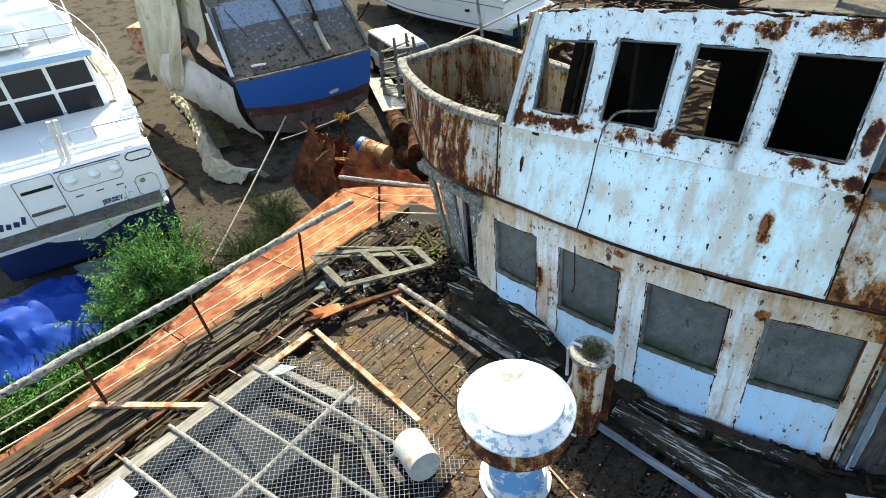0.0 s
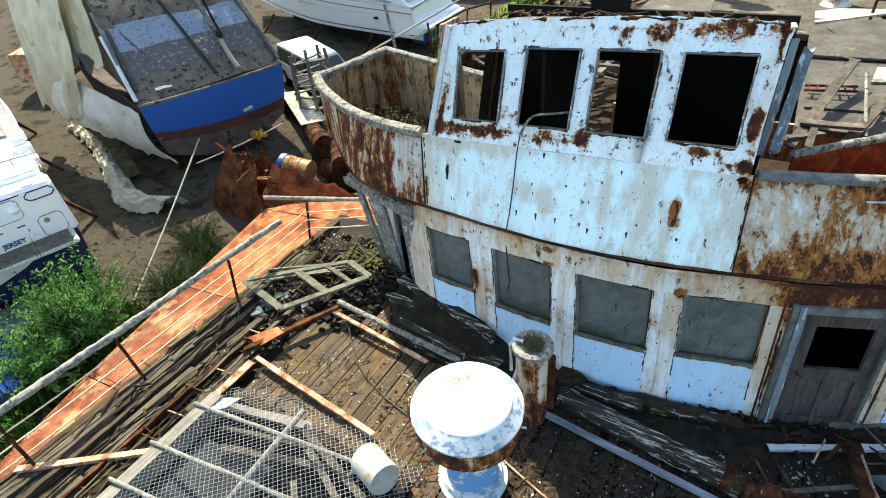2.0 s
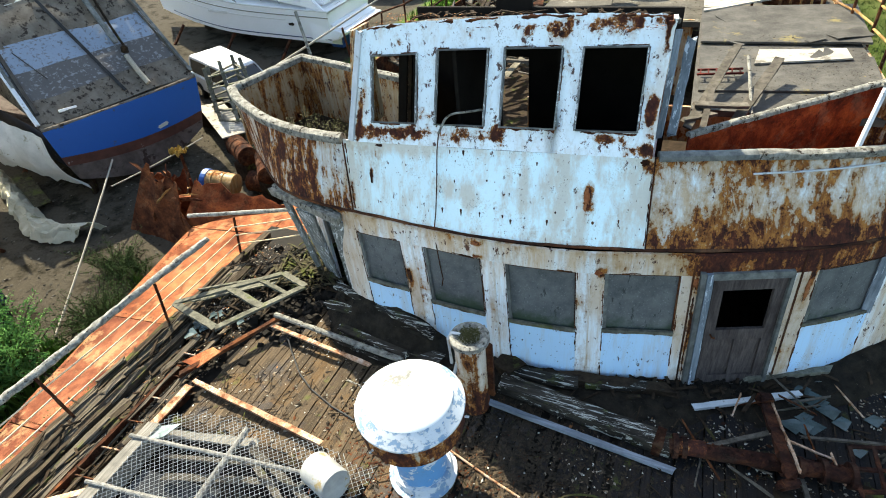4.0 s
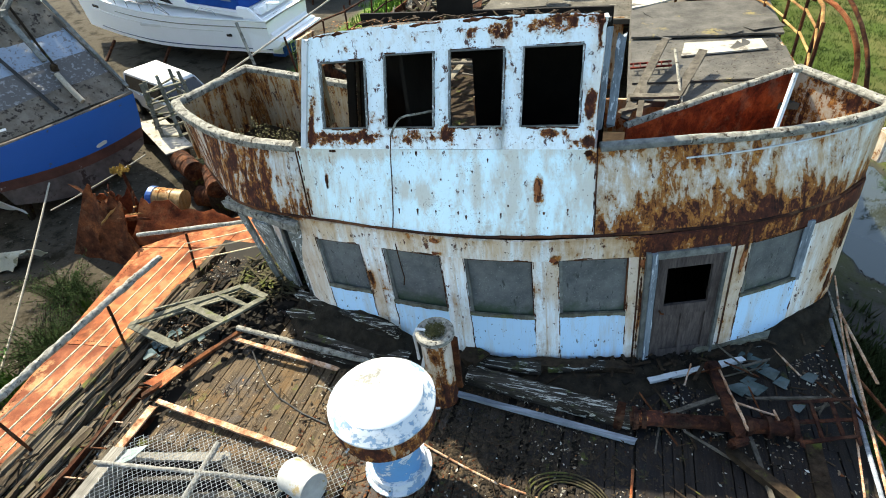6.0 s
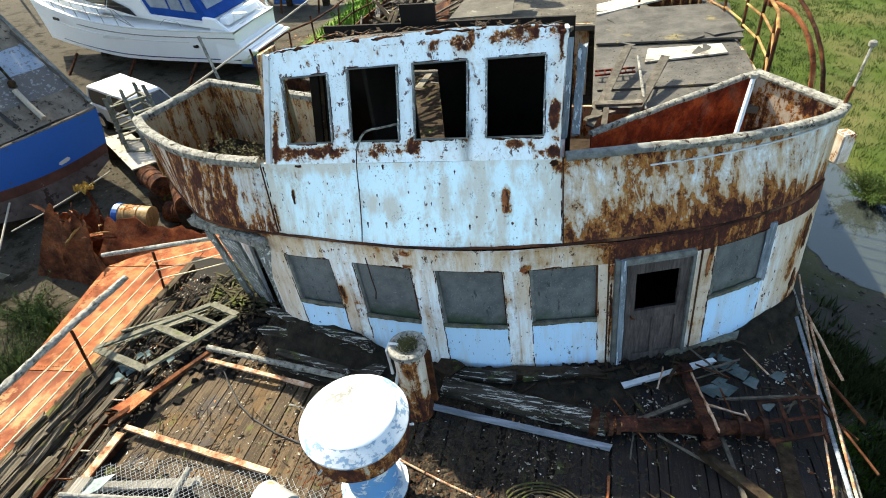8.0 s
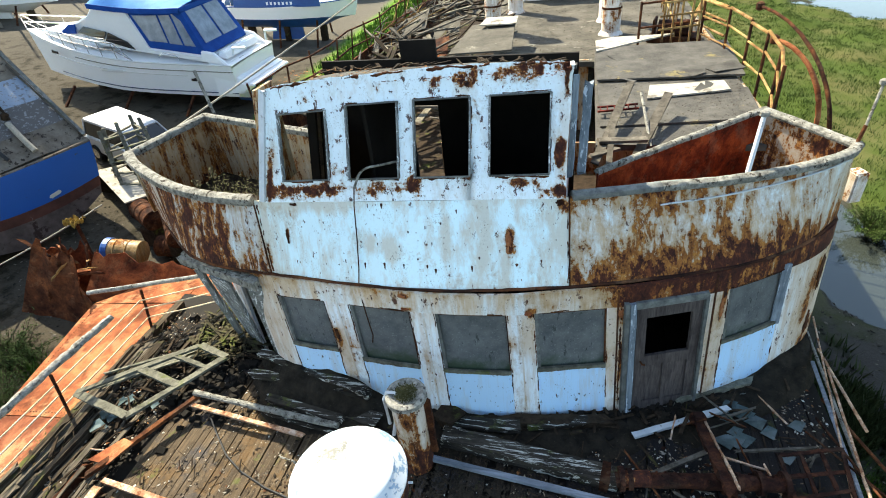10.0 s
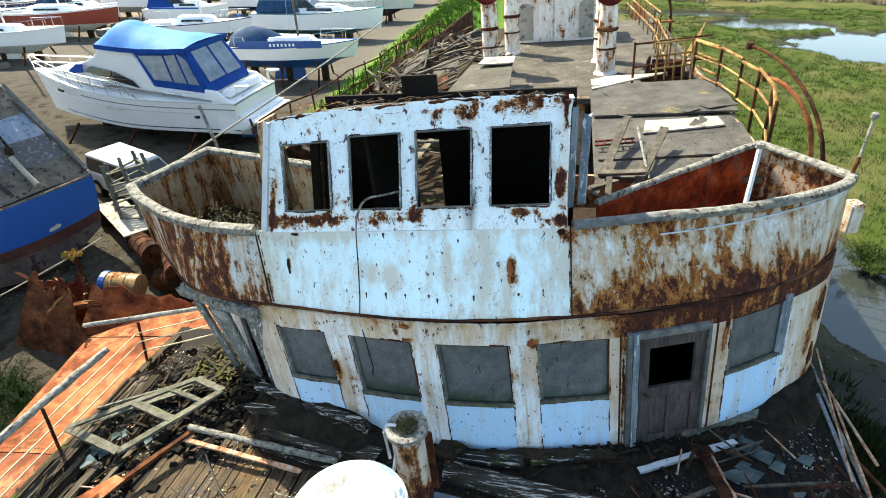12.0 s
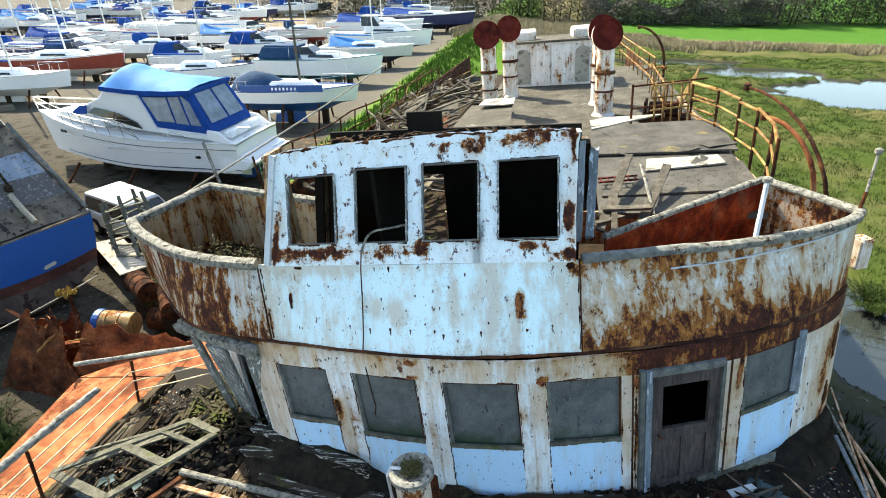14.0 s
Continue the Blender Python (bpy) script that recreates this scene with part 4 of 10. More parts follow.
# bridge deck inside the bulwarks
bm = bmesh.new()
us = steps(-6.4, 4.2, 0.2)
front = [bm.verts.new(Vector(bulwark(u, 0.02)) + Vector((0, 0.05, 0.03))) for u in us]
back = [bm.verts.new((u, 9.1, 2.42)) for u in us]
low_f = [bm.verts.new(Vector(bulwark(u, 0.02)) + Vector((0, 0.05, -0.03))) for u in us]
low_b = [bm.verts.new((u, 9.1, 2.36)) for u in us]
for i in range(len(us) - 1):
    bm.faces.new((front[i], front[i + 1], back[i + 1], back[i]))
    bm.faces.new((low_f[i], low_b[i], low_b[i + 1], low_f[i + 1]))
    bm.faces.new((front[i], low_f[i], low_f[i + 1], front[i + 1]))
    bm.faces.new((back[i], back[i + 1], low_b[i + 1], low_b[i]))
part("bridge_deck", bm, DARK_WOOD, deckhouse, "rotten bridge deck")


def wall(pts, z0, z1, th, m, label=""):
    """A plate standing along plan points; z1 may be a list of heights."""
    z1 = z1 if isinstance(z1, list) else [z1] * len(pts)
    bm = bmesh.new()
    n = len(pts)
    dense = [(pts[i][0] + (pts[i + 1][0] - pts[i][0]) * k / 8, pts[i][1] + (pts[i + 1][1] - pts[i][1]) * k / 8, z1[i] + (z1[i + 1] - z1[i]) * k / 8) for i in range(n - 1) for k in range(8)] + [(*pts[-1], z1[-1])]
    q = len(dense) - 1
    add_sheet(bm, lambda u, v: (lambda a, b, t: (a[0] + (b[0] - a[0]) * t, a[1] + (b[1] - a[1]) * t, z0 + v * (a[2] + (b[2] - a[2]) * t - z0)))(dense[min(max(int(u), 0), q - 1)], dense[min(max(int(u), 0), q - 1) + 1], u - min(max(int(u), 0), q - 1)), list(range(q + 1)), steps(0, 1, 0.34), th)
    return part("bulwark_plate", bm, m, deckhouse, label)


tipL, tipR = bulwark(-6.6, 1), bulwark(4.33, 1)
wall([(tipL[0], tipL[1]), (-6.20, 9.0), (-2.95, 7.95)], 2.4, [3.5, 3.57, 3.57], 0.03, PAINT_IN, "inner plate streaked with rust")
wall([(tipR[0], tipR[1]), (3.42, 9.08)], 2.4, [3.44, 3.53], 0.03, END_IN, "inner plate flaking to rust")
wall([(3.42, 9.08), (1.0, 7.15)], 2.4, [3.53, 3.42], 0.03, RED_IN, "red rusted inner plate")


def cap(pts, w, h, m=CAP):
    bm = bmesh.new()
    rings = []
    for i, p in enumerate(pts):
        p = Vector(p)
        d = (Vector(pts[min(i + 1, len(pts) - 1)]) - Vector(pts[max(i - 1, 0)])).normalized()
        s = d.cross(Vector((0, 0, 1))).normalized()
        prof = [(-0.45, -0.5), (0.45, -0.5), (0.52, -0.1), (0.46, 0.25), (0.25, 0.46), (0.0, 0.52), (-0.25, 0.46), (-0.46, 0.25), (-0.52, -0.1)]
        j = 0.007 * noise.noise(p * 2.3)
        rings.append([bm.verts.new(p + s * (a * w + j) + Vector((0, 0, b * h + 0.009 * noise.noise(p * 7 + Vector((a * 3, b * 3, 0)))))) for a, b in prof])
    for a, b in zip(rings, rings[1:]):
        for k in range(9):
            bm.faces.new((a[k], a[(k + 1) % 9], b[(k + 1) % 9], b[k]))
    bm.faces.new(rings[0][::-1])
    bm.faces.new(rings[-1])
    return part("cap_rail", bm, m, deckhouse, "weathered lichened wooden cap rail", True)


def line(a, b, n=10):
    return [Vector(a).lerp(Vector(b), i / n) for i in range(n + 1)]


cap([Vector(bulwark(u, 1)) + Vector((0, 0.0, 0.02)) for u in steps(-3.5, -6.62, 0.06)], 0.17, 0.13)
cap(line((tipL[0], tipL[1], 3.52), (-6.20, 9.02, 3.59), 26), 0.16, 0.12)
cap(line((-6.20, 9.02, 3.59), (-2.95, 7.97, 3.59), 44), 0.14, 0.11)
cap([Vector(bulwark(u, 1)) + Vector((0, 0.0, 0.02)) for u in steps(0.74, 1.8, 0.06)], 0.16, 0.09, FRAME_WOOD)
cap([Vector(bulwark(u, 1)) + Vector((0, 0.0, 0.02)) for u in steps(1.8, 4.35, 0.06)], 0.14, 0.1)
cap(line((tipR[0], tipR[1], 3.47), (3.42, 9.1, 3.56), 24), 0.16, 0.08)
cap(line((3.42, 9.1, 3.56), (1.0, 7.17, 3.44), 40), 0.10, 0.07)

# Wheelhouse
wheelhouse = thing("wheelhouse", "white wheelhouse with four empty window openings, rust-flaked", "wheelhouse", (-1.3, 6.6, 3.46))
wh_top = curve([(-3.34, 4.82), (-3.18, 4.85), (-2.6, 4.90), (-1.6, 4.93), (-0.9, 4.95), (0.1, 4.93), (0.67, 4.90)])


def face(u, z):
    lean = 0.37 + 0.045 * (u + 3.05)
    return (u + 0.02 * (4 - z), 6.06 + 0.082 * (u + 3.32) + lean * (z - 3.49), z)


UP = [(-3.03, -2.40), (-2.13, -1.47), (-1.26, -0.56), (-0.32, 0.41)]
WS = 3.73
win_top = curve([(-3.4, 4.51), (-3.03, 4.53), (-2.4, 4.55), (-2.13, 4.59), (-0.5, 4.60), (0.7, 4.60)])


def front(u, v):
    """The wheelhouse front; its ends draw in towards the top. v: 0 to 1 up to the window heads, 2 at the top edge."""
    zt = win_top(u)
    z = 3.46 + v * (WS - 3.46) if v <= 1 else WS + (v - 1) * (zt - WS) if v <= 2 else zt + (v - 2) * (wh_top(u) + 0.02 * noise.noise((u * 9, 1, 2)) - zt)
    tuck = max(0.0, -3.03 - u) / 0.31 * 0.15 * max(0.0, z - 3.46) / 1.36 - max(0.0, u - 0.41) / 0.21 * 0.05 * (1 - (z - 3.46) / 1.4)
    return face(u + tuck, z)


bm = bmesh.new()
u = -3.34
for a, b in UP:
    add_sheet(bm, front, steps(u, a, 0.1), [0, 1, 1.35, 1.7, 2], 0.04)
    add_sheet(bm, front, steps(a, b, 0.2), [0, 1], 0.04)
    u = b
add_sheet(bm, front, steps(u, 0.66, 0.1), [0, 1, 1.35, 1.7, 2], 0.04)
add_sheet(bm, front, steps(-3.34, 0.66, 0.08), [2, 2.5, 3], 0.04)
bmesh.ops.remove_doubles(bm, verts=bm.verts, dist=0.0005)
part("front_panel", bm, PAINT_TOP, wheelhouse, "white front flaked with rust at its edges", True)
for a, b in UP:
    wf = None
    for (u0, z0), (u1, z1) in (((a, WS), (b, WS)), ((a, win_top(a)), (b, win_top(b))), ((a, WS), (a, win_top(a))), ((b, WS), (b, win_top(b)))):
        bm = beam(Vector(face(u0, z0)) + Vector((0, -0.01, 0)), Vector(face(u1, z1)) + Vector((0, -0.01, 0)), 0.02, 0.06, up=(0, -1, 0.4), rag=0.005, n=6)
        part("window_frame", bm, JAMB if u0 == u1 else FRAME_WOOD, wheelhouse)
for i, (a, b) in enumerate(UP):
    rust_edge(face, [(a - 0.012, WS), (a - 0.012, win_top(a))], 0.012, 20.1 + i, wheelhouse, -0.05)
    rust_edge(face, [(b + 0.012, WS), (b + 0.012, win_top(b))], 0.012, 25.1 + i, wheelhouse, -0.1)
    rust_edge(face, [(a, WS - 0.02), (b, WS - 0.02)], 0.022, 30.1 + i, wheelhouse, -0.2)
    rust_edge(face, [(a, win_top(a) + 0.015), (b, win_top(b) + 0.015)], 0.011, 35.1 + i, wheelhouse, -0.05)
rust_edge(face, [(u, wh_top(u) - 0.02) for u in steps(-3.1, 0.6, 0.3)], 0.024, 41.3, wheelhouse, -0.05)
for x0, m in ((-3.30, PAINT_IN), (0.62, PAINT_TOP)):
    sides = [(lambda t, v: Vector(face(x0, 3.46 + v * (wh_top(x0) - 3.46))).lerp(Vector((x0, 6.97, 3.46 + v * (wh_top(x0) - 3.46))), t), [0, 1])]
    sides.append((lambda y, v: (x0, y, 2.45 + v * (wh_top(x0) - 2.48 - 0.36 * max(0.0, y - 7.1) / 1.4)), [8.2, 8.5] if x0 < 0 else [6.98, 7.9, 8.5]))
    for f_, us_ in sides:
        bm = bmesh.new()
        add_sheet(bm, f_, us_, steps(0, 1, 0.3), 0.05)
        part("side_wall", bm, m, wheelhouse)
# bulkheads coloured near black in place of wheelhouse shade
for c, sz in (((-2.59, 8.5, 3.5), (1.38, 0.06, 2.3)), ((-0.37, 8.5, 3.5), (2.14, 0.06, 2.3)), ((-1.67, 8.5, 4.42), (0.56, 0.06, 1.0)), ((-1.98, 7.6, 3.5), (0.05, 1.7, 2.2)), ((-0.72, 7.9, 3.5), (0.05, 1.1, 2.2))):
    part("bulkhead", box(c, sz), SHADE_IN, wheelhouse, "bulkhead in near-black standing in for unlit shade")
# roof lies out of view, added to keep light off the wheelhouse interior
bm = bmesh.new()
add_sheet(bm, lambda u, t: (u, face(u, wh_top(u))[1] + 0.02 + t * (8.55 - face(u, wh_top(u))[1]), wh_top(u) - 0.05 - 0.36 * t + 0.012 * noise.noise((u * 2, t * 4, 0))), steps(-3.28, 0.68, 0.2), steps(0, 1, 0.12), 0.05)
part("roof", bm, FELT, wheelhouse, "littered grey felt roof, unseen, added to darken the wheelhouse")
# floor and outer posts share the painted darkness
part("inner_floor", box((-1.3, 7.45, 2.5), (3.9, 2.1, 0.04)), SHADE_IN, wheelhouse)
for u0, w_, m in ((-3.02, 0.13, SHADE_IN), (-2.90, 0.05, DARK_WOOD), (-2.80, 0.10, SHADE_IN)):
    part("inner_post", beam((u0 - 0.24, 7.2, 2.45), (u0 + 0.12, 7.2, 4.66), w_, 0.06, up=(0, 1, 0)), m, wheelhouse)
bm = beam((0.80, 7.0, 3.50), (0.84, 7.25, 4.62), 0.10, 0.09, rag=0.012, n=10)
part("corner_post", bm, BLUE_WOOD, wheelhouse, "flaking pale blue corner post")
bm = beam((0.66, 6.9, 3.50), (0.69, 7.08, 4.76), 0.07, 0.05, rag=0.006, n=6)
part("corner_strip", bm, BLUE_WOOD, wheelhouse)
# a cable over the sill and down the front
cable = tube([Vector(p) for p in ((-1.50, 6.52, 3.86), (-1.56, 6.46, 3.885), (-1.62, 6.42, 3.88), (-1.85, 6.33, 3.87), (-1.93, 6.29, 3.85), (-1.98, 6.25, 3.80), (-2.03, 6.13, 3.66))], 0.016, 8)
single("conduit", cable, CAP, "pale bent conduit over the wheelhouse sill", "conduit", smooth=True)
cable = tube([Vector(p) for p in ((-2.03, 6.13, 3.66), (-2.04, 6.05, 3.45), (-2.05, 5.95, 3.0), (-2.06, 5.84, 2.6), (-2.09, 5.78, 2.33), (-2.06, 5.73, 2.1), (-2.02, 5.69, 1.8), (-1.98, 5.66, 1.55), (-2.0, 5.64, 1.42))], 0.009, 6)
single("electric_cable", cable, BAND, "thin rusty electric cable hanging down the front", "cable", smooth=True)
bm = beam(Vector(face(-3.36, 3.47)) + Vector((0, -0.01, 0)), Vector(face(-3.20, 4.82)) + Vector((0, -0.01, 0)), 0.075, 0.07, up=(0, -1, 0.4), rag=0.006, n=10)
part("corner_post", bm, WHITE_BAR, wheelhouse, "pale rounded corner post")
post = thing("rail_stay", "white iron stay leaning inside the bridge wing", "stay", (2.82, 7.18, 3.42))
part("stay_rod", tube([(2.82, 7.18, 3.42), (2.99, 7.62, 4.04)], 0.030), WHITE_BAR, post)
part("stay_eye", lathe((2.99, 7.62, 4.04), [(0.03, -0.04), (0.06, -0.02), (0.06, 0.03), (0.02, 0.05)], 10), CAP, post)
wire = tube([Vector(bulwark(u, 0.93 - 0.12 * (4.2 - u) / 2.6)) + Vector((0, -0.03, 0)) for u in steps(1.8, 4.2, 0.2)], 0.012, 6)
single("white_line", wire, WHITE_BAR, "white rope stretched along the rusty bulwark", "rope")
staff = thing("staff", "rusty staff with white tip leaning at the bridge wing", "pole", (tipR[0], tipR[1], 3.47))
part("staff_foot", tube([(tipR[0] - 0.02, tipR[1], 3.47), (tipR[0] + 0.05, tipR[1] + 0.08, 3.70)], 0.025), DARK_RUST, staff)
part("staff_rod", tube([(tipR[0] + 0.05, tipR[1] + 0.08, 3.70), (tipR[0] + 0.22, tipR[1] + 0.38, 4.12)], 0.018), CAP, staff)
part("staff_tip", lathe((tipR[0] + 0.22, tipR[1] + 0.38, 4.12), [(0.02, 0), (0.05, 0.02), (0.05, 0.07), (0.02, 0.09)], 10), CAP, staff)
lamp_box = box((4.56, 8.3, 2.72), (0.2, 0.22, 0.46), pose(0, 0, 0, 0, 0, 20), 0.02)
single("light_screen", lamp_box, VENT_WHITE, "small white steel light screen beside the bridge wing", "light screen")

# The fore deck: hull, hatch, loose things
hull = thing("ship_hull", "wrecked ship's hull with rusty sponson plating at its side", "ship hull", (-1.5, 3, -2.6))
bm = bmesh.new()
n = 24
secs = []
for i in range(n + 1):
    y = -9 + 49 * i / n
    wl = -7.45 if y < 9 else -6.6
    s = max(0.0, min(1.0, (y + 9) / 6)) ** 0.6
    e = max(0.0, min(1.0, (44 - y) / 12)) ** 0.6
    cx = -1.5
    a, b = cx + (wl - cx) * s * e, cx + (4.42 - cx) * s * e
    secs.append([bm.verts.new(p) for p in ((a, y, -0.16), (a + 0.35, y, -1.6), (a + 1.2, y, -3.6), (b - 1.2, y, -3.6), (b - 0.35, y, -1.6), (b, y, -0.16))])
for p, q in zip(secs, secs[1:]):
    for k in range(5):
        bm.faces.new((p[k], p[k + 1], q[k + 1], q[k]))
part("hull_plating", bm, DARK_RUST, hull)


def poly_plate(pts, th, m, parent, name="plate", label="", sub=6, wob=0.03, both=None):
    """A four-cornered steel plate, a little buckled."""
    a, b, c, d = (Vector(p) for p in pts)
    bm = bmesh.new()
    add_sheet(bm, lambda u, v: (lambda q: q + Vector((0, 0, wob * noise.noise(q * 1.3))))(a.lerp(b, u).lerp(d.lerp(c, u), v)), steps(0, 1, 1 / sub), steps(0, 1, 1 / sub), th)
    return part(name, bm, m, parent, label, True)


edge = curve([(-4, -7.85), (-0.14, -8.10), (2.45, -8.75), (5.0, -9.28), (7.7, -9.85)])
for y0, y1, m in ((-4.0, -0.6, SPONSON), (-0.58, 2.2, SPONSON), (2.22, 4.7, SPONSON), (4.72, 7.75, HULL_RUST)):
    bm = bmesh.new()
    add_sheet(bm, lambda y, v: (-7.42 * (1 - v) + edge(y) * v, y + 0.0, -0.12 - 0.24 * v + 0.025 * noise.noise((y * 0.9, v * 2, 3))), steps(y0, y1, 0.25), steps(0, 1, 0.2), 0.02)
    part("sponson_plate", bm, m, hull, "buckled orange rusted plate", True)
poly_plate([(-7.42, 7.77, -0.12), (-9.85, 7.77, -0.36), (-8.9, 8.75, -0.35), (-7.42, 9.3, -0.14)], 0.02, HULL_RUST, hull, "sponson_plate")
bm = bmesh.new()
add_sheet(bm, lambda y, v: (edge(y) + 0.25 * v, y, -0.36 - 1.9 * v), steps(-4, 7.75, 0.4), steps(0, 1, 0.34), 0.03)
part("sponson_side", bm, HULL_RUST, hull, "", True)
bm = bmesh.new()
rnd = random.Random(4)
for y in steps(-1, 7.5, 0.075):
    for v in (0.03, 0.93):
        add_box(bm, (-7.42 * (1 - v) + edge(y) * v, y, -0.105 - 0.24 * v), (0.016, 0.016, 0.012), None, 0.6)
for v in steps(0.05, 0.95, 0.04):
    for y in (-0.5, 2.3, 4.8):
        add_box(bm, (-7.42 * (1 - v) + edge(y) * v, y, -0.10 - 0.24 * v), (0.016, 0.016, 0.012), None, 0.6)
tagged(part("rivets", bm, DARK_RUST, hull), kind="stuff")
poly_plate([(-7.45, 7.9, -0.12), (-5.3, 8.0, -0.05), (-5.3, 10.2, -0.05), (-7.9, 10.2, -0.1)], 0.03, HULL_RUST, hull, "side_deck_plate", "", 5, 0.05)
# torn plates aft of the sponson
def torn(pts, m, label, seed, sub=16):
    """A steep rusted plate with a ragged upper edge."""
    a, b, c, d = (Vector(p) for p in pts)
    bm = bmesh.new()

    def f(u, v):
        lo, hi = a.lerp(b, u), d.lerp(c, u)
        q = lo.lerp(hi, v * (1 + 0.22 * noise.noise((u * 6, seed, 0)) + 0.14 * noise.noise((u * 19, seed, 3))))
        return q + Vector((0, 0.10 * noise.noise((u * 3, v * 3, seed)), 0.03 * noise.noise((u * 8, v * 8, seed))))
    add_sheet(bm, f, steps(0, 1, 1 / sub), steps(0, 1, 0.125), 0.025)
    return part("torn_plate", bm, m, hull, label, True)


torn([(-10.36, 7.95, -0.50), (-7.40, 8.62, -0.42), (-7.66, 8.95, -0.08), (-10.13, 8.6, 0.5)], TORN_RED, "red-brown rusted plate leaning", 2.0, 22)
torn([(-13.0, 7.6, -1.9), (-10.36, 7.8, -0.9), (-10.32, 8.2, 0.58), (-11.35, 8.2, 0.84)], TORN_BROWN, "dark torn rusted plate", 5.0)
torn([(-12.6, 8.3, -1.9), (-10.9, 8.7, -1.2), (-10.4, 8.9, 0.35), (-12.0, 8.7, 0.45)], TORN_RED, "rusted plate folded behind", 7.0)
poly_plate([(-10.4, 7.82, -1.3), (-10.0, 7.75, -1.5), (-10.05, 7.86, -0.42), (-10.36, 8.0, -0.1)], 0.025, TORN_BROWN, hull, "torn_plate", "", 6, 0.1)
scrap = thing("scrap_iron", "tangle of torn rusty iron strips", "scrap", (-10.6, 9.0, -0.5))
rnd = random.Random(9)
for i in range(26):
    p = Vector((-11.6 + rnd.uniform(0, 1.6), 8.1 + rnd.uniform(0, 0.8), -0.1 + rnd.uniform(0, 0.7)))
    q = p + Vector((rnd.uniform(-0.6, 0.6), rnd.uniform(-0.3, 0.5), rnd.uniform(-0.5, 0.5)))
    part("iron_strip", beam(p, q, rnd.uniform(0.03, 0.12), 0.02, rag=0.03, n=5, twist=rnd.uniform(0, 90)), (DARK_RED, DARK_RUST, HULL_RUST, DARK_RUST, YELLOW_RUST)[i % 5], scrap)

# deck bed and margin
deck = thing("fore_deck", "dark weathered timber deck with mossy planks and litter", "deck", (-1.5, 3, -0.1), kind="structure")
bm = bmesh.new()
for x0, x1, y0, y1 in ((-7.45, -5.5, -6, 8), (-5.5, -2.2, 3.0, 8), (-2.2, 4.42, -6, 8.5), (-5.5, -2.2, -6, -2.5)):
    add_box(bm, ((x0 + x1) / 2, (y0 + y1) / 2, -0.075), (x1 - x0, y1 - y0, 0.06))
part("deck_bed", bm, PITCH, deck)
rnd = random.Random(21)
planks = []
for k in range(5):
    bm = bmesh.new()
    L = (3.4, 2.6, 4.2, 2.0, 3.0)[k]
    add_beam(bm, (0, 0, 0), (0, L, 0), 0.112, 0.05, rag=0.003, n=3)
    me = bpy.data.meshes.new("deck_plank")
    bmesh.ops.recalc_face_normals(bm, faces=bm.faces)
    bm.to_mesh(me)
    bm.free()
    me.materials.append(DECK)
    planks.append((L, me))
PLANKS = []
for i in range(98):
    x = -7.35 + 0.119 * i
    y = -2.4 if x > -2.2 else 3.05 + rnd.uniform(0, 0.1)
    if x < -5.55:
        continue
    y += rnd.uniform(-0.8, 0) if x > -2.2 else 0
    while y < 6.6 and y < low_y(x) + 0.3:
        L, me = planks[rnd.randrange(5)]
        if rnd.random() > 0.05:
            PLANKS.append((me, (x + rnd.uniform(-0.004, 0.004), y, -0.022 + rnd.uniform(-0.008, 0.006)), rnd.uniform(-0.6, 0.6)))
        y += L + 0.006

# side timbers along the deck edge
edge_t = thing("deck_edge_timbers", "split grey timbers along the deck edge, green with moss", "timbers", (-6.6, 2, 0))
for i, (x, w, h, z, m, y0, y1) in enumerate(((-7.28, 0.16, 0.14, 0.02, EDGE_DARK, -3, 7.6), (-7.08, 0.19, 0.12, 0.03, EDGE_WOOD, -3, 6.6), (-6.90, 0.12, 0.09, 0.0, EDGE_WOOD, -2, 5.2), (-6.74, 0.09, 0.18, 0.06, EDGE_DARK, -3, 4.6), (-6.60, 0.12, 0.08, 0.0, EDGE_WOOD, -1, 4.2), (-6.44, 0.11, 0.06, 0.0, EDGE_DARK, -3, 5.0), (-6.22, 0.05, 0.16, 0.08, DARK_RUST, -3, 3.9), (-6.06, 0.12, 0.05, -0.02, EDGE_WOOD, -3, 4.3), (-5.90, 0.08, 0.08, 0.02, EDGE_DARK, -3, 3.6), (-5.74, 0.06, 0.16, 0.05, DARK_RUST, -3, 3.5))):
    part("timber" if m is not DARK_RUST else "iron_edge", beam((x, y0, z), (x + 0.04, y1, z), w, h, rag=0.026, n=44), m, edge_t)
for i, y in enumerate(steps(-1.0, 4.1, 0.47)):
    x = -6.28 + 0.05 * math.sin(i * 2.1)
    part("iron_rung", tube([(x, y, 0.12), (x + 0.44, y + 0.06, 0.1 + 0.03 * math.sin(i))], 0.014, 6), PALE_RUST if i % 2 else DARK_RUST, edge_t)
for m, seed, name, lab in ((EDGE_WOOD, 61, "grey_splinters", "split grey pieces of the deck edge timbers"), (EDGE_DARK, 62, "dark_splinters", "rotten dark pieces of the deck edge timbers")):
    rnd = random.Random(seed)
    bm = bmesh.new()
    for i in range(80):
        x, y, ln = rnd.uniform(-7.3, -5.65), rnd.uniform(-2.5, 6.2), rnd.uniform(0.25, 1.3)
        if x > -6.2 and y > 3.2 and rnd.random() < 0.6:
            continue
        z = 0.03 + 0.10 * rnd.random()
        add_beam(bm, (x, y, z), (x + rnd.gauss(0, 0.05), y + ln, z + rnd.uniform(-0.04, 0.04)), rnd.uniform(0.02, 0.11), rnd.uniform(0.015, 0.05), rag=0.02, n=3, twist=rnd.uniform(-25, 25))
    single(name, bm, m, lab, "debris", kind="stuff")
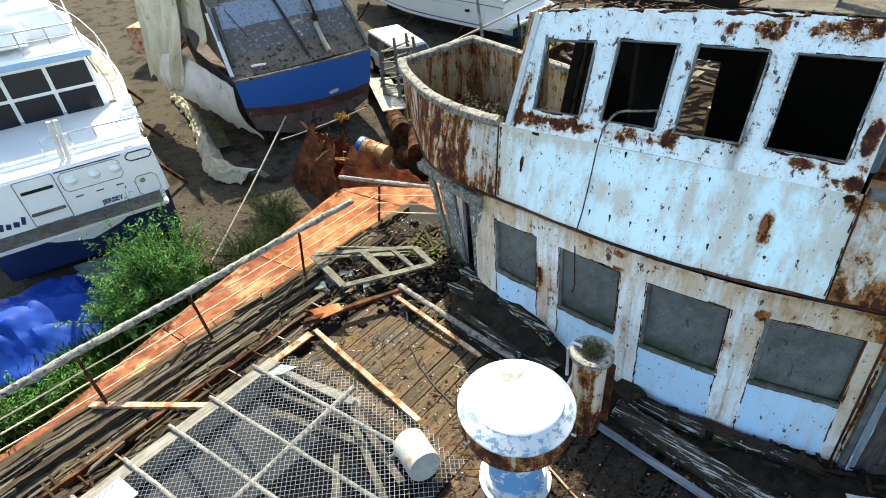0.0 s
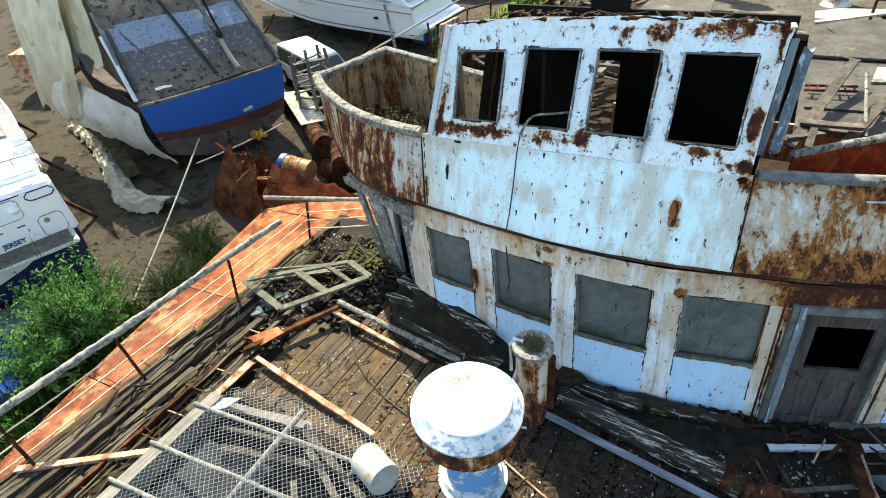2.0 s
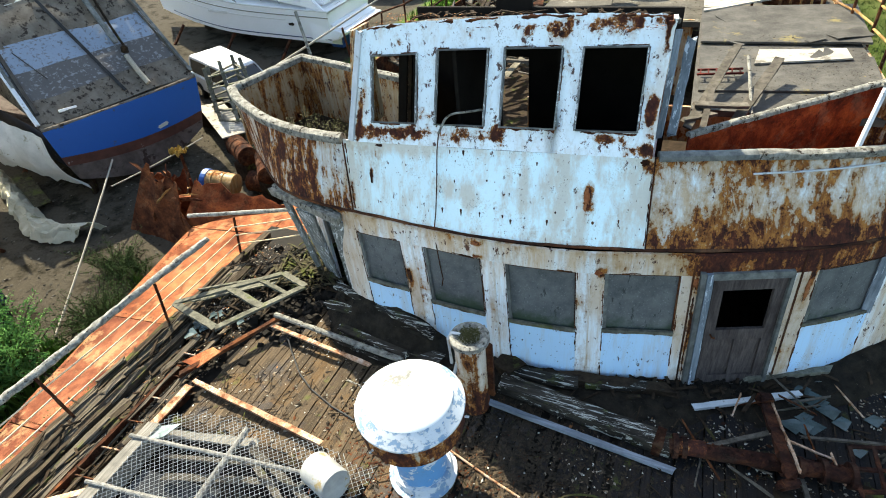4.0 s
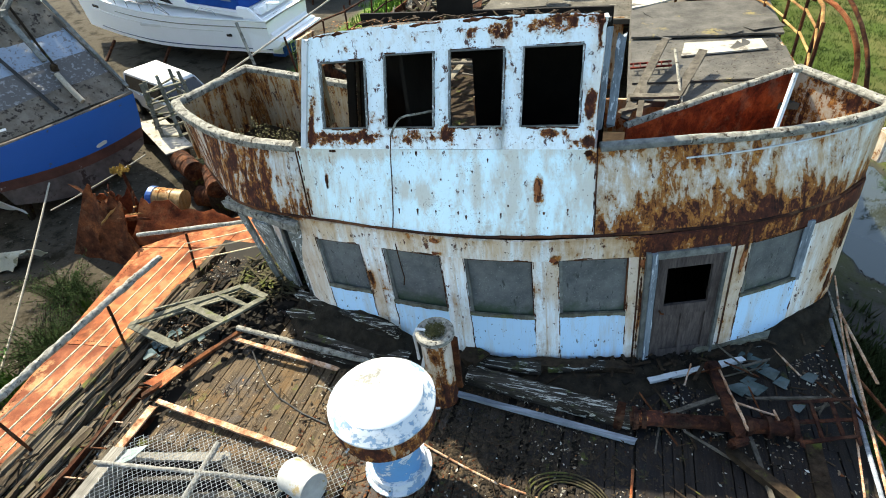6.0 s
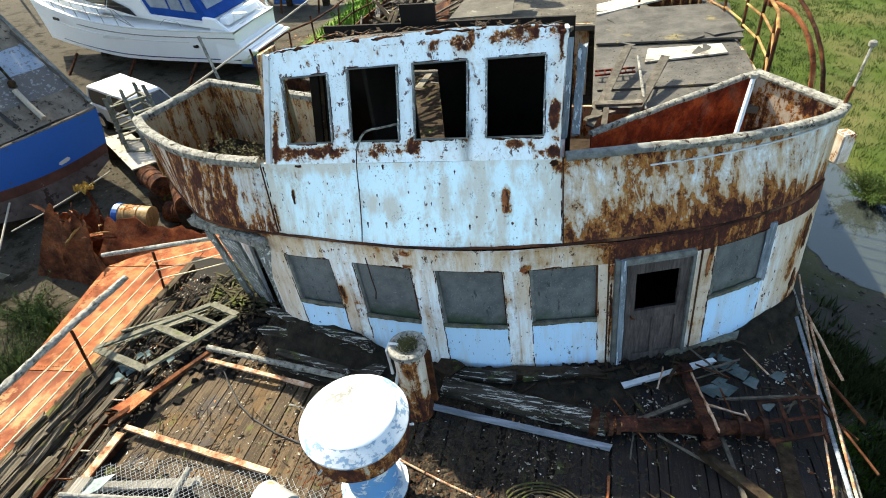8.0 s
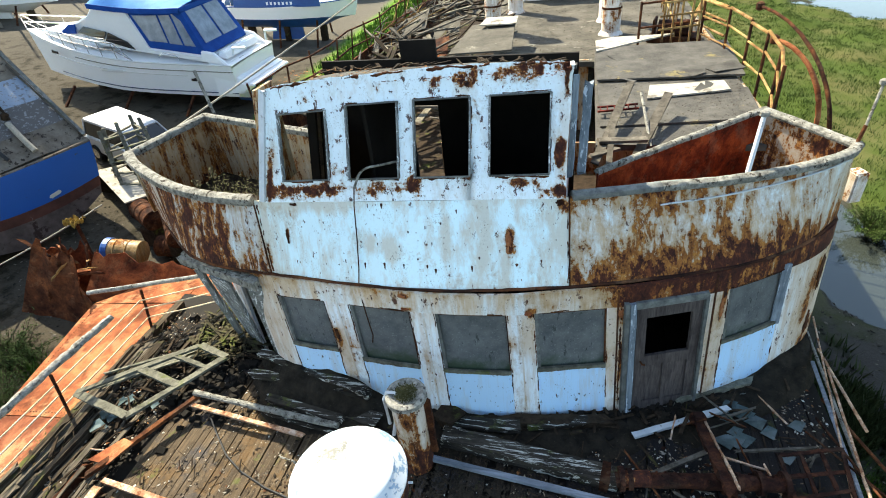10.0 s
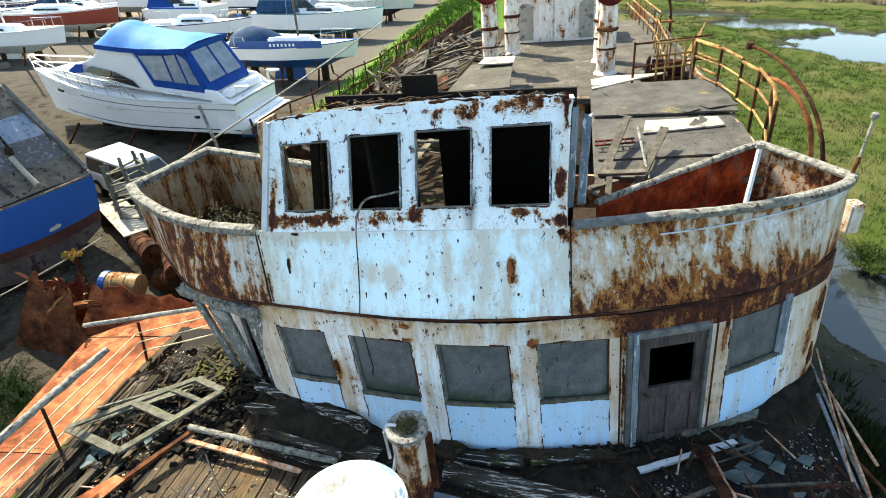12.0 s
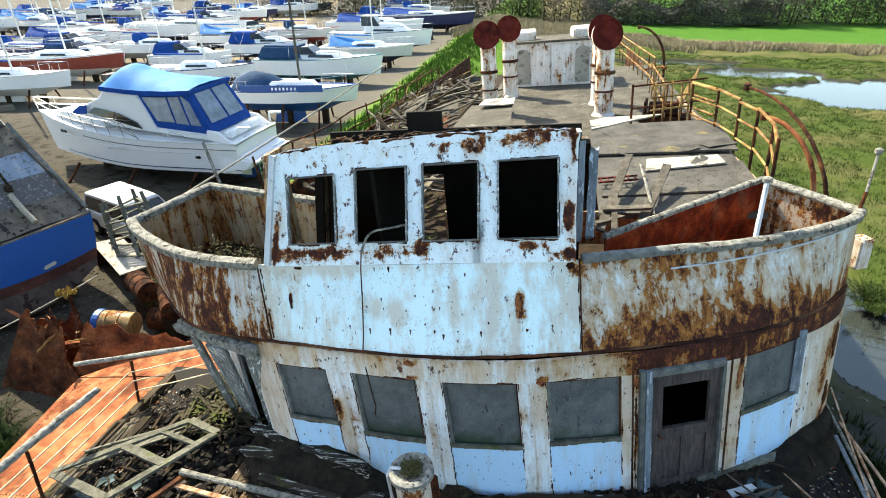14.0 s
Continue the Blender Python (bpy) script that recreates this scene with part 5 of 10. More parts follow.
bar = thing("orange_bar", "flaking orange painted wooden bar lying across the timbers", "bar", (-6.5, 1.1, 0.15))
part("bar", beam((-7.24, 0.57, 0.14), (-5.72, 1.66, 0.16), 0.09, 0.06, rag=0.008, n=6), PALE_RUST, bar)
bar = thing("pale_board", "pale splintered board beside the hatch", "board", (-5.6, 3, 0.15))
part("board", beam((-5.68, 2.2, 0.16), (-5.66, 3.55, 0.16), 0.13, 0.03, rag=0.012, n=6), PALE_RUST, bar)

# rail along the edge
rail = thing("ship_rail", "lichen-covered pipe rail on rusty posts with wires, broken off", "railing", (-7.3, 2, 0))
bm = tube([Vector((-7.50 + 0.05 * (y + 0.2) ** 1 * 0.75, y, 0.95 + 0.01 * math.sin(y * 1.7))) for y in steps(-5, 6.12, 0.06)], 0.062, 12)
rough_up(bm, 0.020, 11)
part("top_rail", bm, LICHEN, rail, "lichened grey top rail", True)
bm = tube(line((-8.33, 6.71, 0.93), (-6.19, 7.48, 0.95), 8), 0.045, 10)
rough_up(bm, 0.01, 7)
part("top_rail", bm, LICHEN, rail, "loose lichened rail", True)
for (bx, by, tx, ty) in ((-7.3, -1.6, -7.5, -1.6), (-6.95, 0.72, -7.42, 0.75), (-7.05, 2.5, -7.33, 2.5), (-7.25, 4.62, -7.26, 4.75), (-7.35, 6.8, -7.3, 6.95)):
    bm = tube(line((bx, by, -0.05), (tx, ty, 0.92), 6), 0.026, 7)
    rough_up(bm, 0.008, 9)
    part("post", bm, DARK_RUST, rail, "rusty post")
for z in (0.3, 0.52, 0.72):
    bm = bmesh.new()
    pts = [(-7.45, -5, z), (-7.40, -1.6, z), (-7.1 - 0.3 * z, 0.73, z), (-7.14 - 0.2 * z, 2.5, z), (-7.26, 4.68, z), (-7.33, 6.85, z), (-5.75, 7.3, z + 0.25)]
    for p, q in zip(pts, pts[1:]):
        add_tube(bm, sag(p, q, 0.015, 5), 0.013, 6)
    part("rail_wire", bm, WIRE_RUST, rail, "rusty orange wire")

BAR_CRUST = speckled("crusted_bar", (0.13, 0.125, 0.112), (0.38, 0.37, 0.335), 15.0, 0.9, 0.9, spots=((0.10, 0.08, 0.06), 0.60, 19.0), dist=0.03, fine=50.0)
PALE_WOOD = old_wood("bleached_coaming_wood", (0.16, 0.15, 0.13), (0.62, 0.58, 0.50), (13, 0.8, 13), moss=0.05)
GREEN_PLASTIC = speckled("pale_green_plastic", (0.15, 0.21, 0.20), (0.34, 0.42, 0.40), 3.0, 0.45, 0.5, spots=((0.20, 0.21, 0.18), 0.62, 6.0), dist=0.02)
DARK_SHEET = speckled("dark_grey_sheet", (0.020, 0.022, 0.026), (0.06, 0.064, 0.07), 2.0, 0.7, 0.4)
# hatch with chain-link netting over iron bars
hatch = thing("hatch", "open cargo hatch covered with bars and chain-link netting", "hatch", (-3.9, 1, 0))
for p, q, w, h, m in (((-5.46, -2.6, 0.2), (-5.46, 2.75, 0.22), 0.20, 0.32, PALE_WOOD), ((-5.46, 2.98, 0.05), (-2.25, 2.98, 0.05), 0.12, 0.2, DARK_WOOD), ((-2.25, -2.6, 0.05), (-2.25, 3.0, 0.05), 0.12, 0.2, DARK_WOOD), ((-5.46, -2.5, 0.05), (-2.25, -2.5, 0.05), 0.12, 0.2, DARK_WOOD)):
    part("coaming", beam(p, q, w, h, rag=0.01, n=12), m, hatch)
# the hold's shade is put into its near-black lining
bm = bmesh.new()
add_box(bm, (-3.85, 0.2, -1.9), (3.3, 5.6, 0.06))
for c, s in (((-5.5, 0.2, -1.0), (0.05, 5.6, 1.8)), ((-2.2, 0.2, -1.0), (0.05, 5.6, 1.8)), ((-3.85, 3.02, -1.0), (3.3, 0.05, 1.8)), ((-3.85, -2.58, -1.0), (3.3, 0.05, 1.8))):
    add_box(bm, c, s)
part("hold_lining", bm, SHADE_IN, hatch, "hold lining in near-black standing in for shade below")
for i, y in enumerate((-1.5, -0.85, -0.2, 0.45, 1.09, 1.71, 2.44)):
    bm = tube(line((-5.62, y, 0.40), (-2.3, y + 0.46, 0.33), 14), 0.030, 9)
    rough_up(bm, 0.01, 8)
    part("hatch_bar", bm, BAR_CRUST, hatch, "grey crusted iron bar")
bm = tube(line((-3.80, -2.4, 0.36), (-4.07, 3.12, 0.34), 20), 0.045, 9)
rough_up(bm, 0.01, 8)
part("hatch_bar", bm, BAR_CRUST, hatch)


def net_z(x, y):
    return 0.40 + 0.02 * math.sin(x * 3.1) * math.cos(y * 2.7) - 0.1 * max(0.0, (y - 2.6)) - 0.12 * max(0.0, x + 2.4)


bm = bmesh.new()
x0, x1, y0, y1, d = -5.35, -2.05, -2.5, 3.25, 0.082
rnd = random.Random(3)
k = 0
c = x0 + y0
while c < x1 + y1:
    for sgn in (1, -1):
        pts = []
        for s in range(0, 41):
            t = s / 40
            if sgn > 0:
                x = x0 + (x1 - x0) * t
                y = c - x
            else:
                x = x0 + (x1 - x0) * t
                y = (c - x0 - x1) + x
            edge_in = 0.08 * noise.noise((x * 2, y * 2, 0))
            if y0 < y < y1 + edge_in - 0.25 * max(0, -4.4 - x):
                pts.append(Vector((x, y, net_z(x, y) + 0.006 * sgn)))
            elif len(pts) > 1:
                add_tube(bm, pts, 0.0032, 3, None, False)
                pts = []
            else:
                pts = []
        if len(pts) > 1:
            add_tube(bm, pts, 0.0032, 3, None, False)
    c += d
tagged(part("chain_link_net", bm, WIRE, hatch, "galvanised chain-link netting"), kind="stuff")
for i, (p, q, w, m) in enumerate((((-5.25, 2.72, 0.22), (-3.9, 3.05, 0.16), 0.13, PALE_WOOD), ((-5.1, 2.42, 0.18), (-3.5, 2.88, 0.10), 0.07, GREY_WOOD), ((-4.9, 2.20, 0.12), (-3.3, 2.72, 0.05), 0.09, GREY_WOOD), ((-3.95, 2.95, 0.2), (-2.6, 2.55, 0.1), 0.10, GREY_WOOD), ((-3.7, 2.75, 0.15), (-2.5, 2.2, 0.1), 0.09, GREY_WOOD), ((-3.6, 2.3, 0.05), (-2.7, 1.5, 0.0), 0.10, GREY_WOOD))):
    b_ = thing("loose_plank", "broken grey plank lying under the netting", "plank", tuple(Vector(p).lerp(Vector(q), 0.5)), "planks under the netting")
    part("plank", beam(p, q, w, 0.035, rag=0.015, n=6), m, b_)
sheet = poly_plate([(-5.25, 0.2, 0.1), (-4.2, 0.4, -0.25), (-4.15, 2.4, -0.15), (-5.25, 2.2, 0.12)], 0.02, DARK_SHEET, None, "grey_sheet", "", 6, 0.04)
tagged(sheet, "sagging grey sheet lying inside the hatch", "sheet")
pane = thing("plastic_scrap", "pale green plastic sheet folded at the hatch corner", "plastic sheet", (-5.3, 2.5, 0.3))
for pts in (((-5.55, 2.3, 0.36), (-5.1, 2.6, 0.42), (-5.05, 2.85, 0.36), (-5.5, 2.7, 0.33)), ((-5.35, -0.2, 0.44), (-4.9, 0.0, 0.42), (-4.95, 0.35, 0.40), (-5.4, 0.3, 0.40))):
    poly_plate(pts, 0.008, GREEN_PLASTIC, pane, "fold", "", 6, 0.10)
cyl = thing("white_canister", "white dented metal canister lying on the netting", "canister", (-2.5, 2.75, 0.4))
cm = pose(-2.5, 2.78, 0.55, 0, 82, -20)
part("canister_body", lathe((0, 0, 0), [(0.02, -0.24), (0.205, -0.24), (0.215, -0.22), (0.21, 0.0), (0.215, 0.21), (0.205, 0.24), (0.02, 0.235)], 28, cm), CANISTER, cyl, "", True)
part("canister_foot", tube([cm @ Vector((0.1, -0.2, -0.24)), cm @ Vector((0.14, -0.26, -0.27))], 0.03, 8), FRAME_WOOD, cyl)

# mushroom ventilator
vent = thing("mushroom_ventilator", "white domed ventilator on a flaking blue trunk", "ventilator", (-1.47, 3.42, 0))
VC = (-1.55, 3.54, 0.0)
part("trunk", lathe(VC, [(0.34, 0.0), (0.34, 0.10), (0.335, 0.14), (0.335, 1.2)], 32), BLUE_PAINT, vent, "flaking blue trunk", True)
part("trunk_strap", lathe(VC, [(0.34, 0.72), (0.352, 0.725), (0.352, 0.765), (0.34, 0.77)], 32), WHITE_BAR, vent)
part("base_flange", lathe(VC, [(0.46, 0.0), (0.46, 0.04), (0.41, 0.06), (0.38, 0.14), (0.35, 0.15)], 32), DOME_SIDE, vent)
bm = lathe(VC, [(0.585, 1.12), (0.615, 1.11), (0.632, 1.13), (0.645, 1.28), (0.650, 1.43), (0.64, 1.44)], 56)
rough_up(bm, 0.006, 6)
part("skirt", bm, DOME_SKIRT, vent, "rusted skirt", True)
bm = lathe(VC, [(0.640, 1.435), (0.662, 1.445), (0.660, 1.47), (0.645, 1.485), (0.600, 1.535), (0.525, 1.615), (0.515, 1.625)], 56)
rough_up(bm, 0.006, 4)
part("shoulder", bm, DOME_SIDE, vent, "blue-white flaking shoulder", True)
bm = lathe(VC, [(0.520, 1.600), (0.526, 1.618), (0.512, 1.636), (0.45, 1.672), (0.36, 1.706), (0.25, 1.734), (0.12, 1.750), (0.01, 1.755)], 56)
rough_up(bm, 0.006, 3)
part("dome", bm, DOME, vent, "white weathered dome", True)
for a in (0.2, 2.3, 4.4):
    part("lug", tube([(VC[0] + 0.62 * math.cos(a), VC[1] + 0.62 * math.sin(a), 1.3), (VC[0] + 0.70 * math.cos(a), VC[1] + 0.70 * math.sin(a), 1.3)], 0.016, 6), WHITE_BAR, vent)
# pipe post with moss
pp = thing("vent_pipe", "rusty white iron pipe with moss in its open top", "pipe", (-1.27, 4.80, 0))
PC = (-1.25, 4.78, 0)
part("pipe_body", lathe(PC, [(0.225, 0.0), (0.22, 1.36), (0.21, 1.4)], 24), PIPE_PAINT, pp, "", True)
part("pipe_collar", lathe(PC, [(0.225, 1.34), (0.27, 1.37), (0.27, 1.44), (0.225, 1.46), (0.17, 1.42)], 24), LICHEN, pp)
part("side_plate", beam((PC[0] + 0.25, PC[1] + 0.02, 0.25), (PC[0] + 0.25, PC[1] + 0.02, 1.36), 0.12, 0.05, up=(0, 1, 0), rag=0.012, n=8), DARK_RUST, pp, "rusty side plate")
bm = bmesh.new()
leaves(bm, (PC[0], PC[1], 1.45), (0.16, 0.15, 0.05), 700, 0.032, 0.2, 5)
tagged(part("moss", bm, MOSS, pp), kind="stuff")
bm = tube([(PC[0] - 0.27, PC[1] - 0.08, 0.9), (PC[0] - 0.29, PC[1] - 0.06, 1.35), (PC[0] - 0.24, PC[1] - 0.04, 1.47), (PC[0] - 0.14, PC[1] - 0.02, 1.46), (PC[0] - 0.13, PC[1] - 0.04, 1.2), (PC[0] - 0.2, PC[1] - 0.18, 0.8)], 0.025, 8)
single("bent_tube", bm, WHITE_BAR, "pale bent conduit over the pipe", "conduit", smooth=True)
bm = tube([(-2.55, 4.0, 0.05), (-2.62, 4.05, 0.55), (-2.72, 4.1, 0.66), (-2.95, 4.15, 0.62)], 0.014, 6)
single("bent_tube", bm, CAP, "thin white bent tube beside the ventilator", "conduit", smooth=True)


def loose(name, label, cat, p, q, w, h, m, rag=0.01, n=8, tw=0.0, group=""):
    t = thing(name, label, cat, tuple(Vector(p).lerp(Vector(q), 0.5)), group)
    part("board", beam(p, q, w, h, rag=rag, n=n, twist=tw), m, t)
    return t


def pole(name, label, cat, p, q, r, m, seg=10, group="", bend=0.0):
    t = thing(name, label, cat, tuple(Vector(p).lerp(Vector(q), 0.5)), group)
    bm = tube(sag(p, q, bend, 8), r, seg)
    rough_up(bm, r * 0.15, 9)
    part("rod", bm, m, t, "", True)
    return t


loose("iron_bar", "flat bar with peeling orange paint on the deck", "bar", (-5.66, 3.66, 0.13), (-3.05, 3.38, 0.10), 0.085, 0.05, PALE_RUST)
pole("iron_pole", "grey iron pole lying across the deck", "pole", (-5.15, 5.22, 0.32), (-2.55, 5.02, 0.24), 0.05, CAP)
loose("orange_board", "curved board with orange rust stains", "board", (-5.22, 5.06, 0.22), (-3.05, 4.83, 0.16), 0.07, 0.04, PALE_RUST)
loose("angle_iron", "rusty angle iron lying on the deck", "angle iron", (-5.95, 3.65, 0.2), (-5.05, 5.3, 0.26), 0.08, 0.06, DARK_RUST, 0.012)
t_ = thing("rust_flap", "bent piece of orange rusted plate", "plate", (-5.8, 4.05, 0.2))
poly_plate([(-6.20, 3.92, 0.15), (-5.75, 3.85, 0.20), (-5.48, 4.18, 0.30), (-5.82, 4.30, 0.18)], 0.015, HULL_RUST, t_, "plate", "", 5, 0.08)
loose("flaking_plank", "grey plank with flaking white paint against the wall", "plank", (-4.35, 5.72, 0.36), (-2.2, 5.52, 0.40), 0.13, 0.11, FLAKED, 0.012)
loose("flaking_plank", "broad dark plank with flaking white paint", "plank", (-3.95, 5.50, 0.20), (-2.0, 5.25, 0.18), 0.24, 0.08, FLAKED, 0.015)
loose("flaking_plank", "dark split plank with traces of white paint", "plank", (-3.85, 5.22, 0.15), (-1.85, 4.98, 0.12), 0.22, 0.07, FLAKED, 0.02)
lt_ = loose("long_timber", "long mossy squared timber lying on the deck", "timber", (-1.0, 5.18, 0.12), (1.42, 4.86, 0.12), 0.25, 0.2, FLAKED, 0.02, 20)
part("painted_edge", beam((-0.98, 5.06, 0.21), (1.36, 4.75, 0.21), 0.035, 0.025, rag=0.012, n=24), FLAKED, lt_, "edge with pale flaking paint")
part("iron_band", beam((1.24, 4.885, 0.13), (1.36, 4.87, 0.13), 0.30, 0.24, rag=0.006, n=2), DARK_RUST, lt_, "rusty iron band")
loose("blue_strip", "pale blue painted wooden strip beside the timber", "strip", (-1.05, 4.80, 0.10), (1.52, 4.55, 0.06), 0.075, 0.06, BLUE_STRIP, 0.006)
loose("rotten_log", "rotten dark log along the foot of the wall", "log", (-0.38, 5.50, 0.12), (1.42, 5.80, 0.1), 0.16, 0.16, DARK_WOOD, 0.03, 12)
loose("stump_block", "dark rotten wood block by the wall", "block", (-1.05, 5.52, 0.12), (-0.75, 5.38, 0.14), 0.32, 0.26, DARK_WOOD, 0.03, 3)
loose("white_bar", "white painted bar before the door", "bar", (1.72, 5.62, 0.09), (3.05, 6.28, 0.12), 0.085, 0.05, WHITE_BAR, 0.010, 12)
loose("threshold_beam", "grey broken threshold beam under the plating", "beam", (2.35, 6.32, 0.13), (3.45, 6.82, 0.14), 0.10, 0.10, GREEN_WOOD, 0.022, 10)
loose("threshold_board", "thin pale board lying along the door sill", "board", (1.55, 5.98, 0.03), (3.55, 6.72, 0.08), 0.05, 0.03, FRAME_WOOD, 0.006)
ax = thing("rusty_windlass_shaft", "heavy rusted iron shaft with flanges on the deck", "machine part", (2.4, 4.95, 0.15))
a0, a1 = Vector((1.42, 4.82, 0.2)), Vector((3.5, 5.08, 0.2))
bm = tube(line(a0, a1, 20), 0.10, 14)
rough_up(bm, 0.02, 6)
part("shaft", bm, IRON, ax, "", True)
for t, r in ((0.02, 0.16), (0.07, 0.14), (0.62, 0.15), (0.7, 0.13), (0.82, 0.15), (0.96, 0.16)):
    q = a0.lerp(a1, t)
    part("flange", tube([q, q + (a1 - a0).normalized() * 0.06], r, 14), IRON, ax)
for i in range(34):
    t_b, an = 0.08 + 0.9 * ((i * 0.618) % 1), (0.3 + 2.5 * ((i * 0.37) % 1))
    q = a0.lerp(a1, t_b) + Vector((0, -0.105 * math.cos(an), 0.105 * math.sin(an)))
    part("bolt", box(tuple(q), (0.03, 0.03, 0.03), pose(0, 0, 0, 90 - an * 57, 0, 7 * i), 0.006), IRON, ax)
part("white_end", tube([a0 + Vector((0.1, 0.0, 0.02)), a0 + Vector((0.42, 0.06, 0.02))], 0.105, 12), PIPE_PAINT, ax)
lev = thing("rusty_lever", "upright rusty iron lever leaning over the shaft", "lever", (2.68, 5.3, 0.2))
part("lever_arm", beam((2.58, 6.02, 0.12), (2.72, 4.62, 0.5), 0.13, 0.07, rag=0.025, n=12), IRON, lev)
part("lever_edge", beam((2.67, 5.95, 0.17), (2.80, 4.66, 0.55), 0.025, 0.03, rag=0.012, n=12), PALE_RUST, lev, "pale flaking edge")
part("lever_head", box((2.58, 5.98, 0.17), (0.2, 0.14, 0.16), pose(0, 0, 0, 0, 10, 20), 0.02), IRON, lev)
part("lever_foot", box((2.72, 4.62, 0.34), (0.24, 0.12, 0.2), pose(0, 0, 0, 20, 0, 30), 0.03), IRON, lev)
lat = thing("iron_lattice", "rusty iron lattice frame at the deck edge", "iron frame", (3.85, 5.2, 0.1))
for p, q in (((3.45, 5.42, 0.3), (4.2, 5.6, 0.35)), ((3.5, 4.88, 0.2), (4.15, 5.05, 0.3)), ((3.45, 5.42, 0.3), (3.52, 4.85, 0.2)), ((4.2, 5.62, 0.35), (4.14, 4.9, 0.28)), ((3.7, 5.48, 0.32), (3.76, 4.92, 0.23)), ((3.95, 5.54, 0.33), (4.0, 5.0, 0.25)), ((3.48, 5.15, 0.25), (4.18, 5.3, 0.3))):
    part("iron_strip", beam(p, q, 0.045, 0.025, rag=0.012, n=5), IRON, lat)
for i, (p, q, r, m) in enumerate((((4.50, 8.1, 0.25), (4.26, 3.6, 0.25), 0.022, CAP), ((4.40, 7.3, 0.2), (4.16, 3.4, 0.2), 0.028, BLUE_STRIP), ((4.48, 7.9, 0.6), (4.05, 4.1, 0.1), 0.014, PALE_RUST), ((4.42, 6.9, 0.45), (4.20, 3.9, 0.3), 0.018, PALE_RUST), ((4.12, 6.2, 0.2), (4.45, 4.4, 0.5), 0.016, DARK_RUST), ((3.9, 5.9, 0.25), (4.5, 5.0, 0.3), 0.014, DARK_RUST), ((4.56, 7.6, 0.2), (4.5, 5.8, 0.5), 0.02, PALE_RUST), ((4.33, 6.6, 0.15), (4.6, 5.2, 0.4), 0.022, DARK_RUST))):
    pole("loose_pole", "thin weathered pole leaning along the deck edge", "pole", p, q, r, m, 8, "poles at the deck edge")
loose("slanting_timber", "grey round-ended timber pointing over the deck", "timber", (2.66, 4.62, 0.14), (3.6, 3.85, 0.1), 0.13, 0.12, DARK_WOOD, 0.01)
loose("grey_plank", "smooth grey plank lying flat on the deck", "plank", (3.72, 5.1, 0.02), (3.66, 3.4, 0.03), 0.2, 0.03, DARK_WOOD, 0.006)
rnd = random.Random(83)
for i in range(22):
    x, y, an, ln = rnd.uniform(1.5, 4.0), rnd.uniform(4.3, 6.2), rnd.uniform(0, 3.14), rnd.uniform(0.3, 0.9)
    if y > low_y(x) - 0.3:
        continue
    loose("thin_stick", "thin broken stick among the rusty ironwork", "stick", (x, y, 0.05 + 0.1 * rnd.random()), (x + ln * math.cos(an), min(y + ln * math.sin(an), low_y(min(4.3, x)) - 0.1), 0.08 + 0.2 * rnd.random()), rnd.uniform(0.012, 0.035), 0.02, (GREY_WOOD, DARK_RUST, DARK_WOOD, PALE_RUST, GREY_WOOD)[i % 5], 0.008, 5, group="sticks on the deck")
loose("thin_stick", "splintered pale stick among the debris", "stick", (1.9, 5.0, 0.15), (2.75, 5.5, 0.2), 0.06, 0.04, GREY_WOOD, 0.01)
loose("thin_stick", "splintered pale stick among the debris", "stick", (3.0, 5.55, 0.1), (4.0, 5.75, 0.12), 0.035, 0.03, GREY_WOOD, 0.008)
loose("thin_stick", "dark broken stick across the deck", "stick", (2.95, 4.9, 0.1), (3.1, 3.9, 0.1), 0.05, 0.04, GREY_WOOD, 0.008)
pole("iron_rod", "thin orange rusted rod lying on the deck", "rod", (1.49, 4.15, 0.03), (1.45, 3.3, 0.03), 0.018, HULL_RUST)
bm = bmesh.new()
for k in range(4):
    r = 0.24 + 0.035 * k
    add_tube(bm, [(0.72 + r * 1.5 * math.cos(a) + 0.02 * math.sin(3 * a + k), 3.55 + r * math.sin(a), 0.03 + 0.012 * k + 0.01 * math.sin(2 * a + k)) for a in steps(0, 6.2, 0.22)], 0.013, 5)
single("rope_coil", bm, HEAP, "loose coil of old rope on the deck", "rope")
single("hose", tube([(-4.75, 4.95, 0.12), (-4.55, 4.75, 0.05), (-4.15, 4.4, 0.03), (-3.8, 4.2, 0.02), (-3.3, 4.02, 0.02), (-2.85, 3.92, 0.02)], 0.014, 6), CABLE, "dark hose lying on the deck", "hose")
single("hose", tube([(-1.3, 3.9, 0.05), (-0.7, 3.72, 0.02), (-0.2, 3.58, 0.02), (0.35, 3.5, 0.02), (0.8, 3.38, 0.02)], 0.016, 6), PALE_RUST, "rust-stained hose on the deck", "hose")
# a wooden window frame on the deck
wfm = thing("window_frame", "mossy greenish wooden window frame lying broken on the deck", "window frame", (-6.0, 5.5, 0.15))
fa, fb, fc, fd = (-7.28, 4.92, 0.30), (-5.62, 6.15, 0.42), (-4.98, 5.95, 0.42), (-6.05, 4.66, 0.26)
for p, q, w in ((fa, fb, 0.13), (fb, fc, 0.15), (fd, fc, 0.15), (fa, fd, 0.17), (Vector(fa).lerp(Vector(fb), 0.5), Vector(fd).lerp(Vector(fc), 0.5), 0.18), (Vector(fa).lerp(Vector(fb), 0.78), Vector(fd).lerp(Vector(fc), 0.8), 0.1)):
    part("frame_bar", beam(p, q, w * 0.78, 0.045, rag=0.010, n=7), GREEN_WOOD, wfm)
